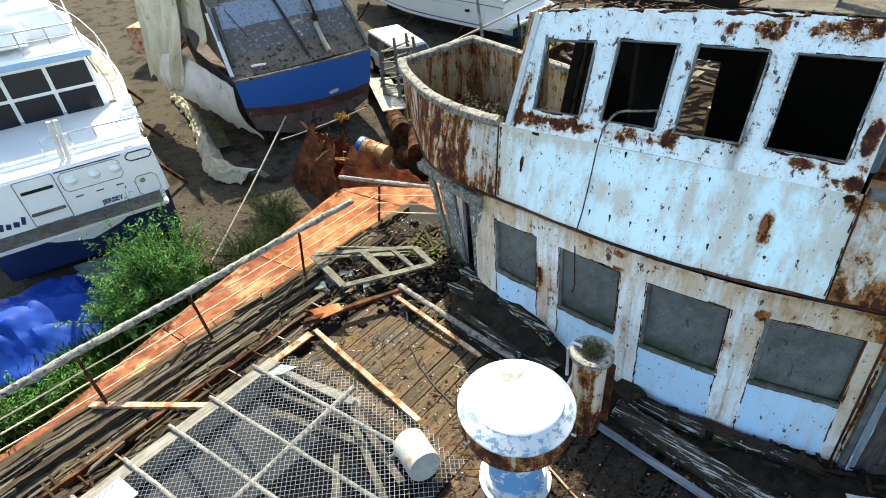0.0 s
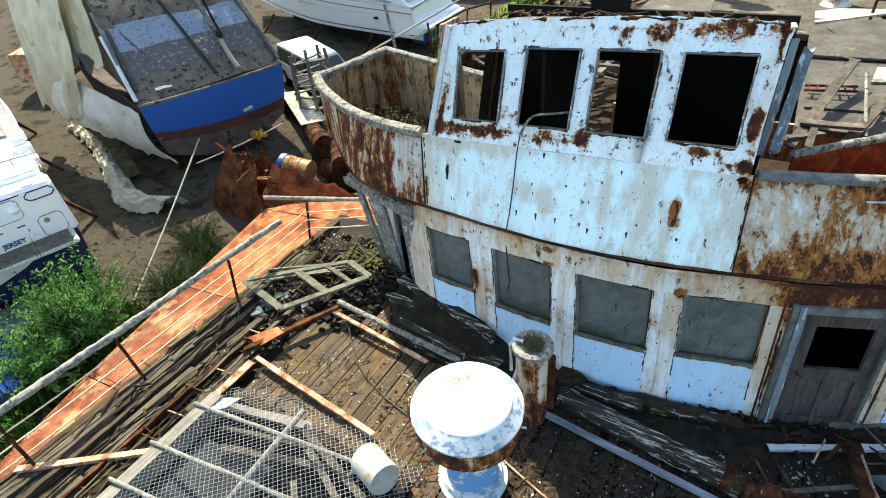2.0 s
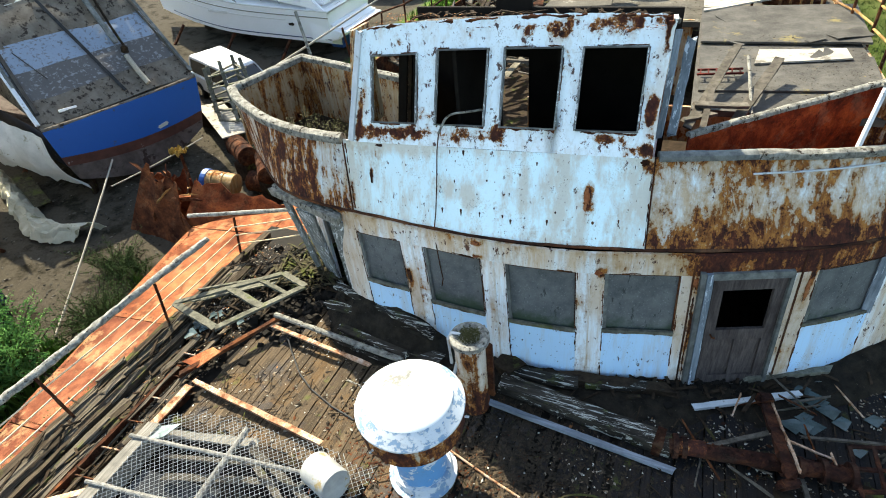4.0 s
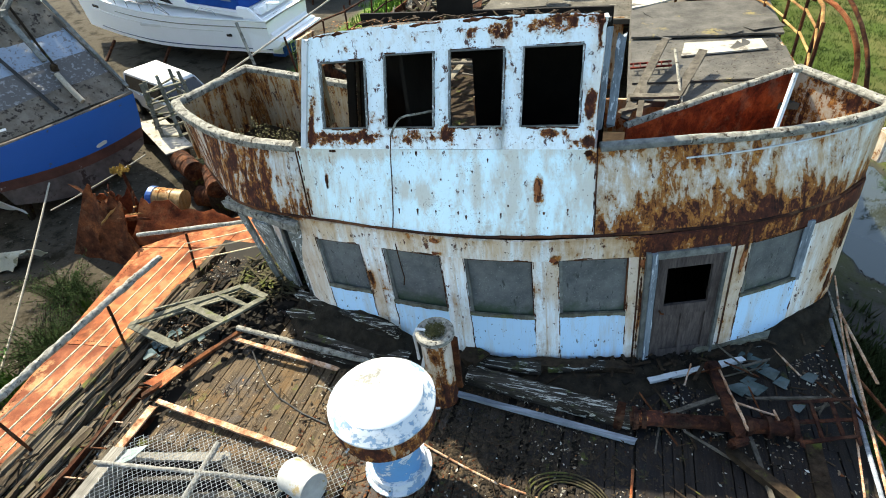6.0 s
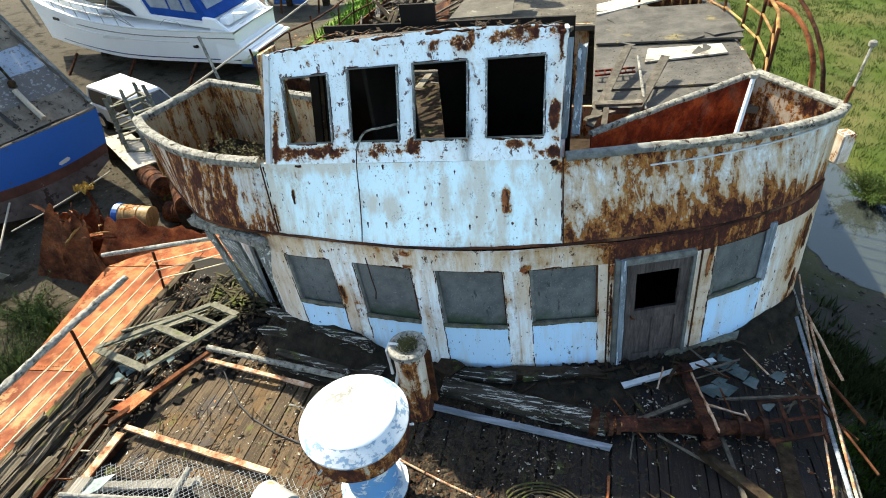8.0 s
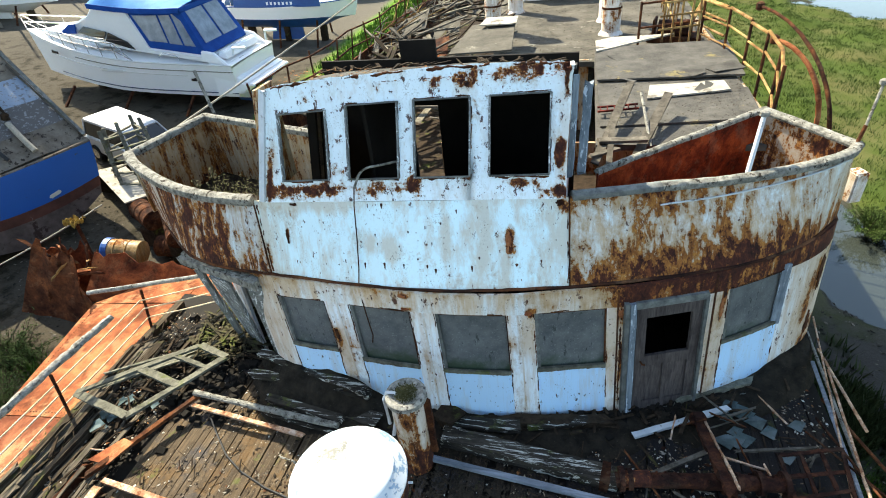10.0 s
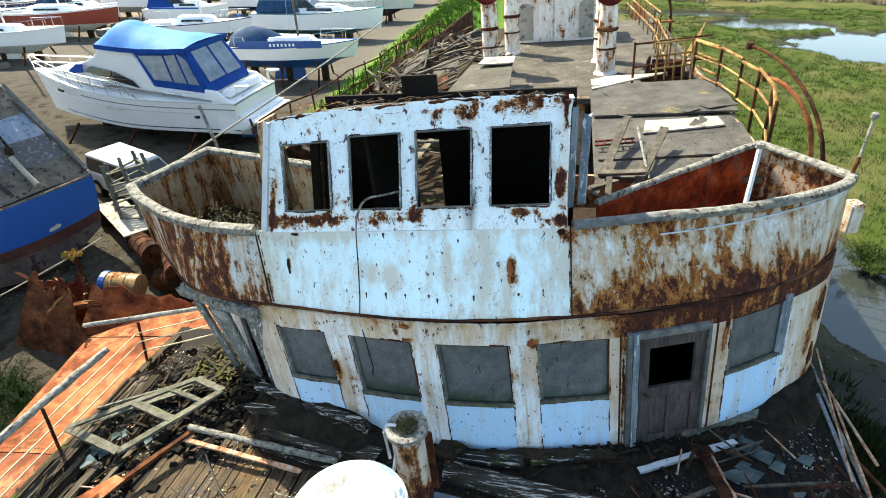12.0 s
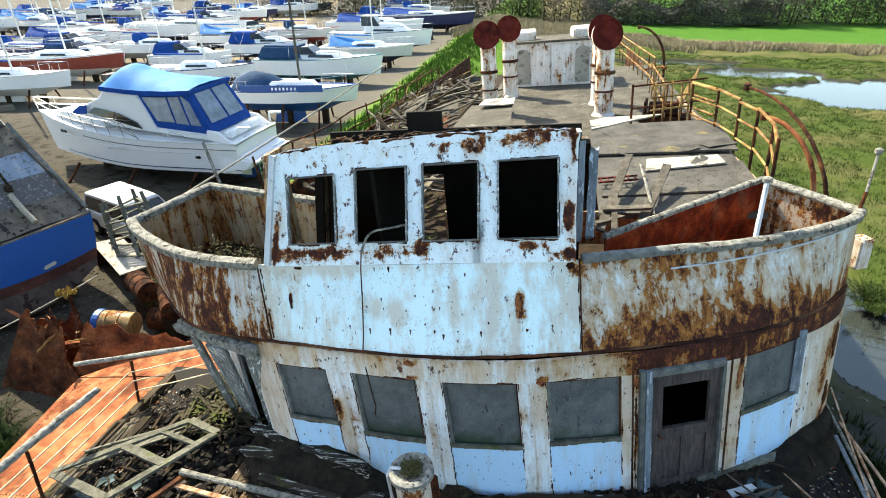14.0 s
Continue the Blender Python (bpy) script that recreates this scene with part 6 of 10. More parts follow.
for i, (du, w_) in enumerate(((0.22, 0.06), (0.34, 0.04), (0.12, 0.045), (0.45, 0.05))):
    loose("mossy_slat", "mossy greenish slat lying beside the window frame", "slat", (-7.0 - 0.10 * i, 5.05 + du, 0.14), (-5.65 + 0.05 * i, 6.15 + du * 0.9, 0.20), w_, 0.03, GREEN_WOOD, 0.012, 8, group="mossy slats")
gb = thing("broken_panes", "broken window panes lying on the deck", "glass", (3.4, 5.9, 0.04))
rnd = random.Random(12)
for i in range(16):
    x, y, s = 2.95 + rnd.random() * 1.0, 5.5 + rnd.random() * 0.95, rnd.uniform(0.08, 0.26)
    poly_plate([(x - s, y, 0.05), (x, y - s * 0.7, 0.06), (x + s * rnd.uniform(0.5, 1), y + 0.05, 0.06 + rnd.uniform(0, 0.05)), (x - 0.02, y + s * rnd.uniform(0.4, 0.9), 0.07)], 0.006, GLASS_BITS, gb, "pane", "", 1, 0.0)
for i in range(7):
    x, y, s = -6.6 + rnd.random() * 0.8, 4.2 + rnd.random() * 0.9, rnd.uniform(0.08, 0.2)
    poly_plate([(x - s, y, 0.1), (x, y - s * 0.7, 0.12), (x + s * rnd.uniform(0.5, 1), y + 0.05, 0.14), (x - 0.02, y + s * rnd.uniform(0.4, 0.9), 0.16)], 0.006, GLASS_BITS, gb, "pane", "", 1, 0.0)
# splinters, litter and moss
rnd = random.Random(31)
bm = bmesh.new()
for i in range(520):
    r = rnd.random()
    if r < 0.35:
        x = rnd.uniform(-4.8, 4.2)
        y = low_y(x) - abs(rnd.gauss(0, 0.28)) - 0.05
    elif r < 0.6:
        x, y = rnd.uniform(-7.2, -5.7), rnd.uniform(-1.5, 7)
    else:
        x, y = rnd.uniform(-5.4, 4.2), rnd.uniform(3.0, 6.0)
    a, L = rnd.uniform(0, 3.14), rnd.uniform(0.05, 0.38) * (1.3 if r < 0.6 else 0.7)
    z = 0.02 + rnd.random() * 0.06 + (0.10 * rnd.random() if r < 0.6 else 0)
    add_beam(bm, (x, y, z), (x + L * math.cos(a), y + L * math.sin(a), z + rnd.uniform(-0.02, 0.05)), rnd.uniform(0.012, 0.05) * (1.0 if r < 0.6 else 0.4), rnd.uniform(0.008, 0.025) * (1.0 if r < 0.6 else 0.5), rag=0.004)
single("splinters", bm, DARK_WOOD, "splinters and scraps of rotten wood over the deck", "debris", kind="stuff")


def deck_spots(n, seed, where):
    rnd = random.Random(seed)
    out = []
    while len(out) < n:
        x, y = rnd.uniform(-7.3, 4.35), rnd.uniform(-1.5, 7.6)
        w = where(x, y)
        if rnd.random() < w:
            out.append((x, y, 0.008 + (0.03 * rnd.random() if w > 0.8 else 0.0)))
    return out


def soil(x, y):
    """How thick the litter lies: deep by the wall and the edges, in drifts elsewhere."""
    if y > low_y(max(-5.6, min(4.3, x))) - 0.05 or (-5.5 < x < -2.2 and y < 3.05):
        return 0.0
    d = low_y(max(-5.6, min(4.3, x))) - y
    drift = max(0.0, noise.noise((x * 1.1, y * 1.1, 4.0)) + 0.10)
    return 1.0 if d < 0.35 or x < -5.7 else max(0.03, min(0.75, drift * 1.2)) * (1.0 if y > 3 or x > -2.2 else 0.3)


scatter("grit", deck_spots(13000, 5, soil), 0.014, GRIT, "grit, soil and small rubble drifted over the deck", "debris", 1)
scatter("paint_flakes", deck_spots(1500, 6, lambda x, y: soil(x, y) ** 0.5 * (0.55 if x < -1 else 0.95)), 0.015, CHIP, "paint flakes and shell chips scattered on the deck", "debris", 2, 0.25)
scatter("rust_flakes", deck_spots(900, 7, lambda x, y: soil(x, y) * (1.0 if x > 1.2 or x < -5.5 else 0.2)), 0.022, RUST_BIT, "flakes of rust fallen on the deck", "debris", 3, 0.3)
bm = bmesh.new()
for i in range(70):
    x, y = rnd.uniform(-6.0, -4.6), rnd.uniform(6.0, 7.3)
    a, L = rnd.uniform(0, 3.14), rnd.uniform(0.3, 0.9)
    add_beam(bm, (x, y, 0.1 + rnd.random() * 0.2), (x + L * math.cos(a), y + L * math.sin(a), 0.1 + rnd.random() * 0.3), rnd.uniform(0.015, 0.06), 0.02, rag=0.01)
leaves(bm, (-5.4, 6.6, 0.2), (0.7, 0.6, 0.12), 500, 0.08, 0.3, 8)
single("rotten_heap", bm, HEAP, "heap of mossy splintered wood by the side door", "debris", kind="stuff")
bm = bmesh.new()
rnd = random.Random(77)
for i in range(420):
    x = rnd.uniform(-4.6, 4.2)
    d = abs(rnd.gauss(0, 0.16))
    s = rnd.uniform(0.04, 0.14)
    add_box(bm, (x, low_y(x) - 0.06 - d, 0.02 + max(0, 0.10 - d * 0.3) * rnd.random()), (s, s * rnd.uniform(0.5, 1.2), s * 0.6), pose(0, 0, 0, rnd.uniform(-20, 20), rnd.uniform(-20, 20), rnd.uniform(0, 90)), 0.7)
for i in range(420):
    x, y = rnd.gauss(-5.3, 0.5), rnd.gauss(6.1, 0.6)
    s = rnd.uniform(0.05, 0.2)
    if y < low_y(max(-5.6, x)) - 0.05:
        add_box(bm, (x, y, 0.0 + 0.06 * rnd.random()), (s, s * rnd.uniform(0.5, 1.2), s * 0.5), pose(0, 0, 0, rnd.uniform(-20, 20), rnd.uniform(-20, 20), rnd.uniform(0, 90)), 0.6)
hump = curve([(-4.6, 0.14), (-4.0, 0.46), (-3.4, 0.60), (-2.6, 0.56), (-2.0, 0.26), (-1.2, 0.10), (0.4, 0.10), (1.6, 0.06), (2.6, 0.08), (3.4, 0.16), (4.0, 0.30), (4.5, 0.36)])


def bank(u, v):
    """Earth heaped at the wall's foot: v runs from the wall out over the deck."""
    d = 0.75 * v
    q = noise.noise((u * 1.7, v * 2.1, 6.0))
    z = hump(u) * max(0.0, 1 - v) ** 0.8 * (1 + 0.35 * q) + 0.05 * noise.noise((u * 6, v * 6, 2.0)) * (1 - v) - 0.02 * v
    return (u, low(u, max(0.0, z))[1] + 0.02 - d * (1 + 0.35 * q), z)


eb = bmesh.new()
add_sheet(eb, bank, steps(-4.5, 4.45, 0.06), steps(0, 1, 0.08), 0.02)
single("earth_bank", eb, SOIL, "dark earth and rot banked against the wall's foot", "earth", kind="stuff")
for u0, u1, out, z0, z1, w_, h_ in ((-4.35, -2.20, 0.26, 0.52, 0.56, 0.15, 0.07), (-3.9, -2.5, 0.62, 0.24, 0.24, 0.14, 0.08), (-1.0, 0.15, 0.30, 0.16, 0.16, 0.18, 0.10), (0.2, 1.25, 0.26, 0.14, 0.14, 0.15, 0.08)):
    p, q = (u0, low_y(u0) - out, z0), (u1, low_y(u1) - out, z1)
    tb = thing("old_timber", "dark flaking timber lying along the wall's foot", "timber", tuple(Vector(p).lerp(Vector(q), 0.5)), "timbers at the wall")
    part("timber", beam(p, q, w_, h_, rag=0.014, n=10), FLAKED, tb)
    for s_ in (0.15, 0.85):
        c_ = Vector(p).lerp(Vector(q), s_)
        part("packing_block", box((c_.x, c_.y + 0.02, (c_.z - h_ / 2) / 2), (0.20, 0.12, c_.z - h_ / 2 + 0.02), pose(0, 0, 0, 0, 0, 12), 0.015), DARK_WOOD, tb)
rnd = random.Random(77)
GRIT = speckled("deck_grit_bits", (0.012, 0.010, 0.008), (0.060, 0.045, 0.030), 9.0, 0.9, 0.0)
scatter("deck_grit", [(x, y, 0.004) for x, y in ((rnd.gauss(-0.4, 1.1), rnd.gauss(4.1, 0.6)) for _ in range(5200)) if not (x + 1.55) ** 2 + (y - 3.54) ** 2 < 0.25], 0.022, GRIT, "dark grit and flaked rust strewn over the deck", "grit", 78, 0.5)
scatter("rust_flakes", [(x, y, 0.006) for x, y in ((rnd.gauss(-1.6, 0.8), rnd.gauss(3.3, 0.5)) for _ in range(1500))], 0.016, DARK_RUST, "rust flakes round the ventilator", "rust flakes", 79, 0.3)
single("rubble_heap", bm, PITCH, "dark rubble and soil along the foot of the wall", "debris", kind="stuff")
# weeds in the wing and creeper on the rail
bm = bmesh.new()
rnd = random.Random(15)
for i in range(60):
    p = Vector((-4.9 + rnd.uniform(-0.5, 0.7), 6.9 + rnd.uniform(-0.2, 0.6), 2.45))
    q = p + Vector((rnd.uniform(-0.3, 0.3), rnd.uniform(-0.3, 0.3), rnd.uniform(0.3, 0.75)))
    add_tube(bm, [p, p.lerp(q, 0.5) + Vector((0, 0, 0.05)), q], 0.006, 3)
    leaves(bm, p.lerp(q, 0.8), (0.1, 0.1, 0.18), 16, 0.045, 0.3, i)
single("weeds", bm, MOSS, "dry weeds growing in the bridge wing", "weeds", kind="stuff")

bm = bmesh.new()
rnd = random.Random(19)
for i in range(90):
    y = rnd.uniform(-2.2, 7.4)
    leaves(bm, (-7.40 + rnd.gauss(0, 0.06), y, -0.02), (0.07, 0.16, 0.07), 9, 0.045, 0.5, 300 + i)
for i in range(26):
    leaves(bm, (-6.9 + rnd.gauss(0, 0.35), rnd.uniform(-1, 6), 0.08), (0.08, 0.12, 0.03), 9, 0.035, 0.4, 500 + i)
single("edge_moss", bm, leaf("edge_moss_green", (0.05, 0.075, 0.015), (0.14, 0.16, 0.04), 6.0), "moss and small weeds along the deck edge", "moss", kind="stuff")

# The ship aft of the bridge
aft = thing("aft_decks", "ruined upper deck with felt roof sheets and bare grey covering", "deck", (0, 16, 2.6), kind="structure")
bm = bmesh.new()
add_box(bm, (1.2, 20.5, 2.88), (5.6, 12.6, 0.12))
add_box(bm, (-1.75, 21.4, 2.86), (1.2, 10.8, 0.12))
part("deck_slab", bm, CONCRETE, aft, "grey worn deck covering")
bm = bmesh.new()
add_box(bm, (2.4, 11.6, 3.02), (2.75, 5.4, 0.1))
part("roof_slab", bm, FELT, aft, "dark grey felt roof")
bm = bmesh.new()
add_box(bm, (-1.0, 24.0, 1.1), (10.6, 31.0, 0.1))
part("main_deck", bm, DARK_WOOD, aft, "rotten lower deck")
bm = bmesh.new()
for x in (4.05, -6.4):
    add_box(bm, (x, 24.5, 1.0), (0.05, 30, 3.0))
part("aft_side", bm, DARK_RUST, aft)
bm = bmesh.new()
add_box(bm, (3.85, 14, 2.2), (0.06, 10, 1.6))
add_box(bm, (1.0, 9.4, 2.0), (5.4, 0.06, 1.8))
add_box(bm, (-1.0, 14.35, 2.0), (3.8, 0.06, 1.9))
part("deck_side", bm, PAINT_IN, aft)


def slab(name, label, cat, pts, th, m, wob=0.02):
    t = thing(name, label, cat, tuple(sum((Vector(p) for p in pts), Vector()) / 4))
    poly_plate(pts, th, m, t, "sheet", "", 5, wob)
    return t


slab("roof_sheet", "lifted dark felt roof sheet", "roof sheet", [(1.06, 12.1, 3.14), (3.9, 12.2, 3.15), (3.95, 14.4, 3.28), (1.02, 14.3, 3.24)], 0.04, FELT)
slab("roof_sheet", "flat dark felt roof sheet", "roof sheet", [(1.1, 9.6, 3.10), (3.7, 9.9, 3.12), (3.8, 11.5, 3.12), (1.06, 11.9, 3.12)], 0.03, FELT)
slab("pale_sheet", "pale board lying on the felt roof", "board", [(1.95, 10.85, 3.16), (3.45, 11.25, 3.17), (3.42, 11.75, 3.18), (2.05, 11.55, 3.18)], 0.03, PALE_BOARD)
slab("pale_sheet", "pale broken board at the roof edge", "board", [(1.05, 13.9, 3.26), (2.9, 15.2, 3.28), (1.5, 15.9, 3.1), (1.05, 15.6, 3.1)], 0.03, PALE_BOARD)
slab("roof_sheet", "grey roof sheet propped over the wheelhouse", "roof sheet", [(-2.45, 13.6, 3.4), (-0.9, 13.6, 3.45), (-1.1, 16.3, 3.6), (-2.3, 16.2, 3.5)], 0.04, CONCRETE)
slab("pale_sheet", "white board on the grey roof sheet", "board", [(-2.0, 15.6, 3.62), (-1.0, 15.5, 3.64), (-1.02, 16.2, 3.70), (-1.9, 16.3, 3.66)], 0.03, PALE_BOARD)
for p, q, w in (((1.0, 8.2, 3.06), (1.62, 10.7, 3.5), 0.14), ((1.6, 8.4, 3.06), (2.22, 10.2, 3.45), 0.15), ((1.05, 8.75, 3.2), (1.75, 8.7, 3.25), 0.16), ((0.95, 8.35, 3.12), (1.35, 8.55, 3.16), 0.1), ((1.2, 8.0, 3.1), (1.3, 9.7, 3.3), 0.09)):
    loose("grey_plank", "grey weathered plank propped on the roof", "plank", p, q, w, 0.04, GREY_WOOD, 0.012, 6, group="planks on the roof")
pole("iron_rod", "thin white iron rod leaning on the planks", "rod", (1.85, 8.75, 3.1), (1.75, 10.0, 3.55), 0.025, CAP)
lad = thing("red_ladder", "small red rusty ladder lying on the roof", "ladder", (1.35, 10.3, 3.2))
for d in (0.0, 0.22):
    part("ladder_side", beam((1.05, 10.0 + d, 3.22), (1.75, 10.15 + d, 3.22), 0.03, 0.03), VENT_RED, lad)
for k in range(6):
    part("ladder_rung", beam((1.1 + 0.12 * k, 10.02 + 0.025 * k, 3.23), (1.1 + 0.12 * k, 10.24 + 0.025 * k, 3.23), 0.02, 0.02), VENT_RED, lad)


def cowl(x, y, h, r, lean=0.0):
    c = thing("cowl_ventilator", "rust-streaked white ventilator with a dark red cowl mouth", "ventilator", (x, y, 2.94), "cowl ventilators")
    part("vent_trunk", lathe((x, y, 2.94), [(r * 0.86, 0), (r * 0.72, 0.08), (r * 0.66, 0.1), (r * 0.62, h - 0.32), (r * 0.5, h - 0.22)], 20), VENT_WHITE, c, "", True)
    part("vent_collar", lathe((x, y, 2.94 + h * 0.52), [(r * 0.66, 0), (r * 0.75, 0.02), (r * 0.75, 0.08), (r * 0.66, 0.1)], 20), DARK_RUST, c)
    part("vent_band", lathe((x, y, 2.94 + h * 0.30), [(r * 0.64, 0), (r * 0.70, 0.01), (r * 0.70, 0.05), (r * 0.64, 0.06)], 20), DARK_RUST, c)
    m = pose(x, y - 0.20, 2.94 + h, 80 + lean, 0, 12)
    part("cowl_hood", lathe((0, 0, 0), [(r * 0.3, -0.42), (r * 0.75, -0.34), (r, -0.12), (r * 1.03, 0.04), (r * 1.06, 0.06), (r * 1.06, 0.10), (r * 1.0, 0.10), (r * 0.96, 0.05)], 32, m), VENT_WHITE, c, "white hood", True)
    part("cowl_mouth", lathe((0, 0, 0), [(r * 1.065, 0.085), (r * 1.075, 0.105), (r * 1.0, 0.112), (r * 0.95, 0.07), (r * 0.80, -0.05), (r * 0.5, -0.16), (r * 0.2, -0.21), (0.01, -0.22)], 32, m), VENT_RED, c, "deep red mouth", True)
    return c


cowl(-1.98, 17.9, 2.36, 0.38)
cowl(-1.60, 20.6, 2.32, 0.40)
cowl(1.47, 16.9, 2.22, 0.39)
cowl(1.42, 18.6, 2.22, 0.40)
cabin = thing("aft_cabin", "white rust-spotted steel cabin with two arched recesses", "cabin", (-0.2, 23.4, 2.94))
bm = bmesh.new()
add_box(bm, (-0.17, 23.6, 3.76), (2.9, 2.2, 1.6))
part("cabin_wall", bm, CABIN_WHITE, cabin)
for x0 in (-1.28, 0.95):
    arch = [(x0 - 0.26, 3.05), (x0 + 0.26, 3.05)] + [(x0 + 0.26 * math.cos(a), 4.18 + 0.18 * math.sin(a)) for a in steps(0, math.pi, 0.3)]
    bm = bmesh.new()
    f0 = bm.faces.new([bm.verts.new((x, 22.49, z)) for x, z in arch])
    r = bmesh.ops.extrude_face_region(bm, geom=[f0])
    for v in r["geom"]:
        if isinstance(v, bmesh.types.BMVert):
            v.co.y -= 0.03
    part("recess", bm, PALE_BOARD, cabin, "pale arched recess")
for x0 in (-0.62, 0.15):
    part("cabin_panel", box((x0, 22.475, 3.74), (0.7, 0.04, 1.42), None, 0.01), CABIN_WHITE, cabin)
part("cabin_roof", box((-0.17, 23.6, 4.59), (3.1, 2.4, 0.08), None, 0.01), CONCRETE, cabin)
for x0, rz in ((-1.2, 0), (0.9, 90)):
    bm = box((x0, 23.2, 4.80), (0.75, 0.5, 0.36), pose(0, 0, 0, 14, 0, rz * 0.2), 0.04)
    single("roof_locker", bm, CABIN_WHITE, "rusty white locker on the cabin roof", "locker")
# rails on the starboard side
rr = thing("side_railing", "yellowed rusty rail along the ship's side", "railing", (3.9, 14, 3.0))
run = [(3.72, 9.6), (3.92, 10.5), (3.98, 11.6), (3.95, 12.7), (3.78, 13.8), (3.45, 14.9)]
for (x, y) in run:
    part("post", tube([(x, y, 2.2), (x, y, 4.05)], 0.03, 7), DARK_RUST, rr)
for z in (3.3, 3.7, 4.05):
    bm = bmesh.new()
    for i, (p, q) in enumerate(zip(run, run[1:])):
        add_tube(bm, line((*p, z - 0.10 * max(0, 1 - i)), (*q, z + 0.05 * math.sin(i * 2.3)), 3), 0.03 if z > 4 else 0.022, 7)
    part("rail_bar", bm, YELLOW_RUST, rr)
r2 = thing("stair_railing", "collapsed yellow rusty stair rails", "railing", (3.2, 17, 3.0))
for k in range(7):
    a = Vector((2.95 + 0.03 * k, 15.6 + 0.75 * k, 2.95))
    part("post", tube([a, a + Vector((0.03, 0, 1.0 + 0.05 * math.sin(k)))], 0.024, 6), YELLOW_RUST, r2)
    if k < 6:
        for z in (0.45, 0.95):
            b = a + Vector((0.03, 0.75, 0))
            part("rail_bar", tube([a + Vector((0, 0, z)), b + Vector((0, 0, z))], 0.022, 6), YELLOW_RUST, r2)
for k in range(5):
    a = Vector((2.6 + 0.22 * k, 14.9 + 0.1 * k, 2.95))
    part("post", tube([a, a + Vector((0.05 * math.sin(k * 3), 0.1, 1.15 - 0.1 * (k % 2)))], 0.026, 6), YELLOW_RUST, r2)
for z in (0.5, 0.8, 1.1):
    part("rail_bar", tube([(2.5, 14.85, 2.95 + z), (3.5, 15.35, 2.92 + z), (3.75, 13.9, 2.98 + z)], 0.026, 6), YELLOW_RUST, r2)
for k in range(6):
    a = Vector((3.3 + 0.12 * k, 16.2 + 0.5 * k, 3.0))
    part("stay", tube([a, a + Vector((0.5, 0.25, 0.85))], 0.022, 6), YELLOW_RUST, r2)
wb = thing("deck_winch", "low brown rusted winch among the fallen rails", "winch", (3.0, 15.9, 2.94))
part("winch_bed", box((3.0, 15.9, 3.02), (1.2, 0.7, 0.16), pose(0, 0, 0, 0, 0, -18), 0.02), DARK_RUST, wb)
part("winch_drum", tube([(2.6, 15.85, 3.28), (3.3, 15.7, 3.28)], 0.2, 16), IRON, wb, "", True)
for xx in (2.52, 3.38):
    part("winch_cheek", box((xx, 15.95 - 0.2 * (xx - 2.52), 3.26), (0.06, 0.55, 0.5), pose(0, 0, 0, 0, 0, -12), 0.02), DARK_RUST, wb)
r3 = thing("far_railing", "yellow rail round the after deck", "railing", (3.0, 26, 3.0))
for k in range(9):
    a = Vector((3.3 - 0.05 * k, 20.5 + 1.2 * k, 2.9))
    part("post", tube([a, a + Vector((0, 0, 1.1))], 0.028, 6), YELLOW_RUST, r3)
for z in (0.4, 0.75, 1.1):
    part("rail_bar", tube([(3.3, 20.5, 2.9 + z), (2.9, 30.1, 2.9 + z)], 0.03, 6), YELLOW_RUST, r3)
pole("iron_stanchion", "tall rusty stanchion on the deck", "stanchion", (2.05, 14.9, 2.95), (2.05, 14.9, 4.1), 0.03, DARK_RUST)
pole("iron_rail", "rusty cross rail between stanchions", "rail", (2.05, 14.9, 4.05), (3.9, 15.6, 4.05), 0.025, DARK_RUST)
pole("iron_rail", "rusty lower cross rail", "rail", (2.05, 14.9, 3.5), (3.9, 15.6, 3.5), 0.025, DARK_RUST)
for foot, tip, r, m in (((4.78, 10.0, 2.0), (3.98, 12.5, 4.34), 0.038, DARK_RUST), ((4.70, 10.4, 2.2), (4.02, 11.35, 4.0), 0.05, HULL_RUST), ((4.3, 25.2, 2.6), (3.3, 25.9, 4.6), 0.06, DARK_RUST)):
    dv = thing("boat_davit", "curved rusty boat davit at the ship's side" if m is DARK_RUST else "orange rusted boat davit with thick arm", "davit", foot, "boat davits")
    f_, t_ = Vector(foot), Vector(tip)
    pts = [f_ + Vector((0, 0, -1.2)), f_, f_ + Vector((0, 0, 0.5))]
    rise = t_.z - f_.z - 0.5
    pts += [Vector((f_.x + (t_.x - f_.x) * (1 - math.cos(a)), f_.y + (t_.y - f_.y) * (1 - math.cos(a)), f_.z + 0.5 + rise * math.sin(a))) for a in steps(0.2, 1.57, 0.17)]
    bm = tube(pts, r, 10, r * 0.7)
    rough_up(bm, 0.008, 8)
    part("davit_arm", bm, m, dv, "", True)
    part("davit_tip", lathe(tip, [(0.03, -0.08), (0.075, -0.05), (0.075, 0.05), (0.03, 0.08)], 10), DARK_RUST, dv)
    part("davit_collar", lathe((f_.x, f_.y, f_.z + 0.35), [(0.07, 0), (0.13, 0.02), (0.13, 0.12), (0.07, 0.14)], 12), HULL_RUST, dv)
    part("davit_stay", tube([f_ + Vector((0, 0, 0.45)), Vector((f_.x - 0.75, f_.y - 0.15, f_.z + 0.40))], 0.045, 7), HULL_RUST, dv)
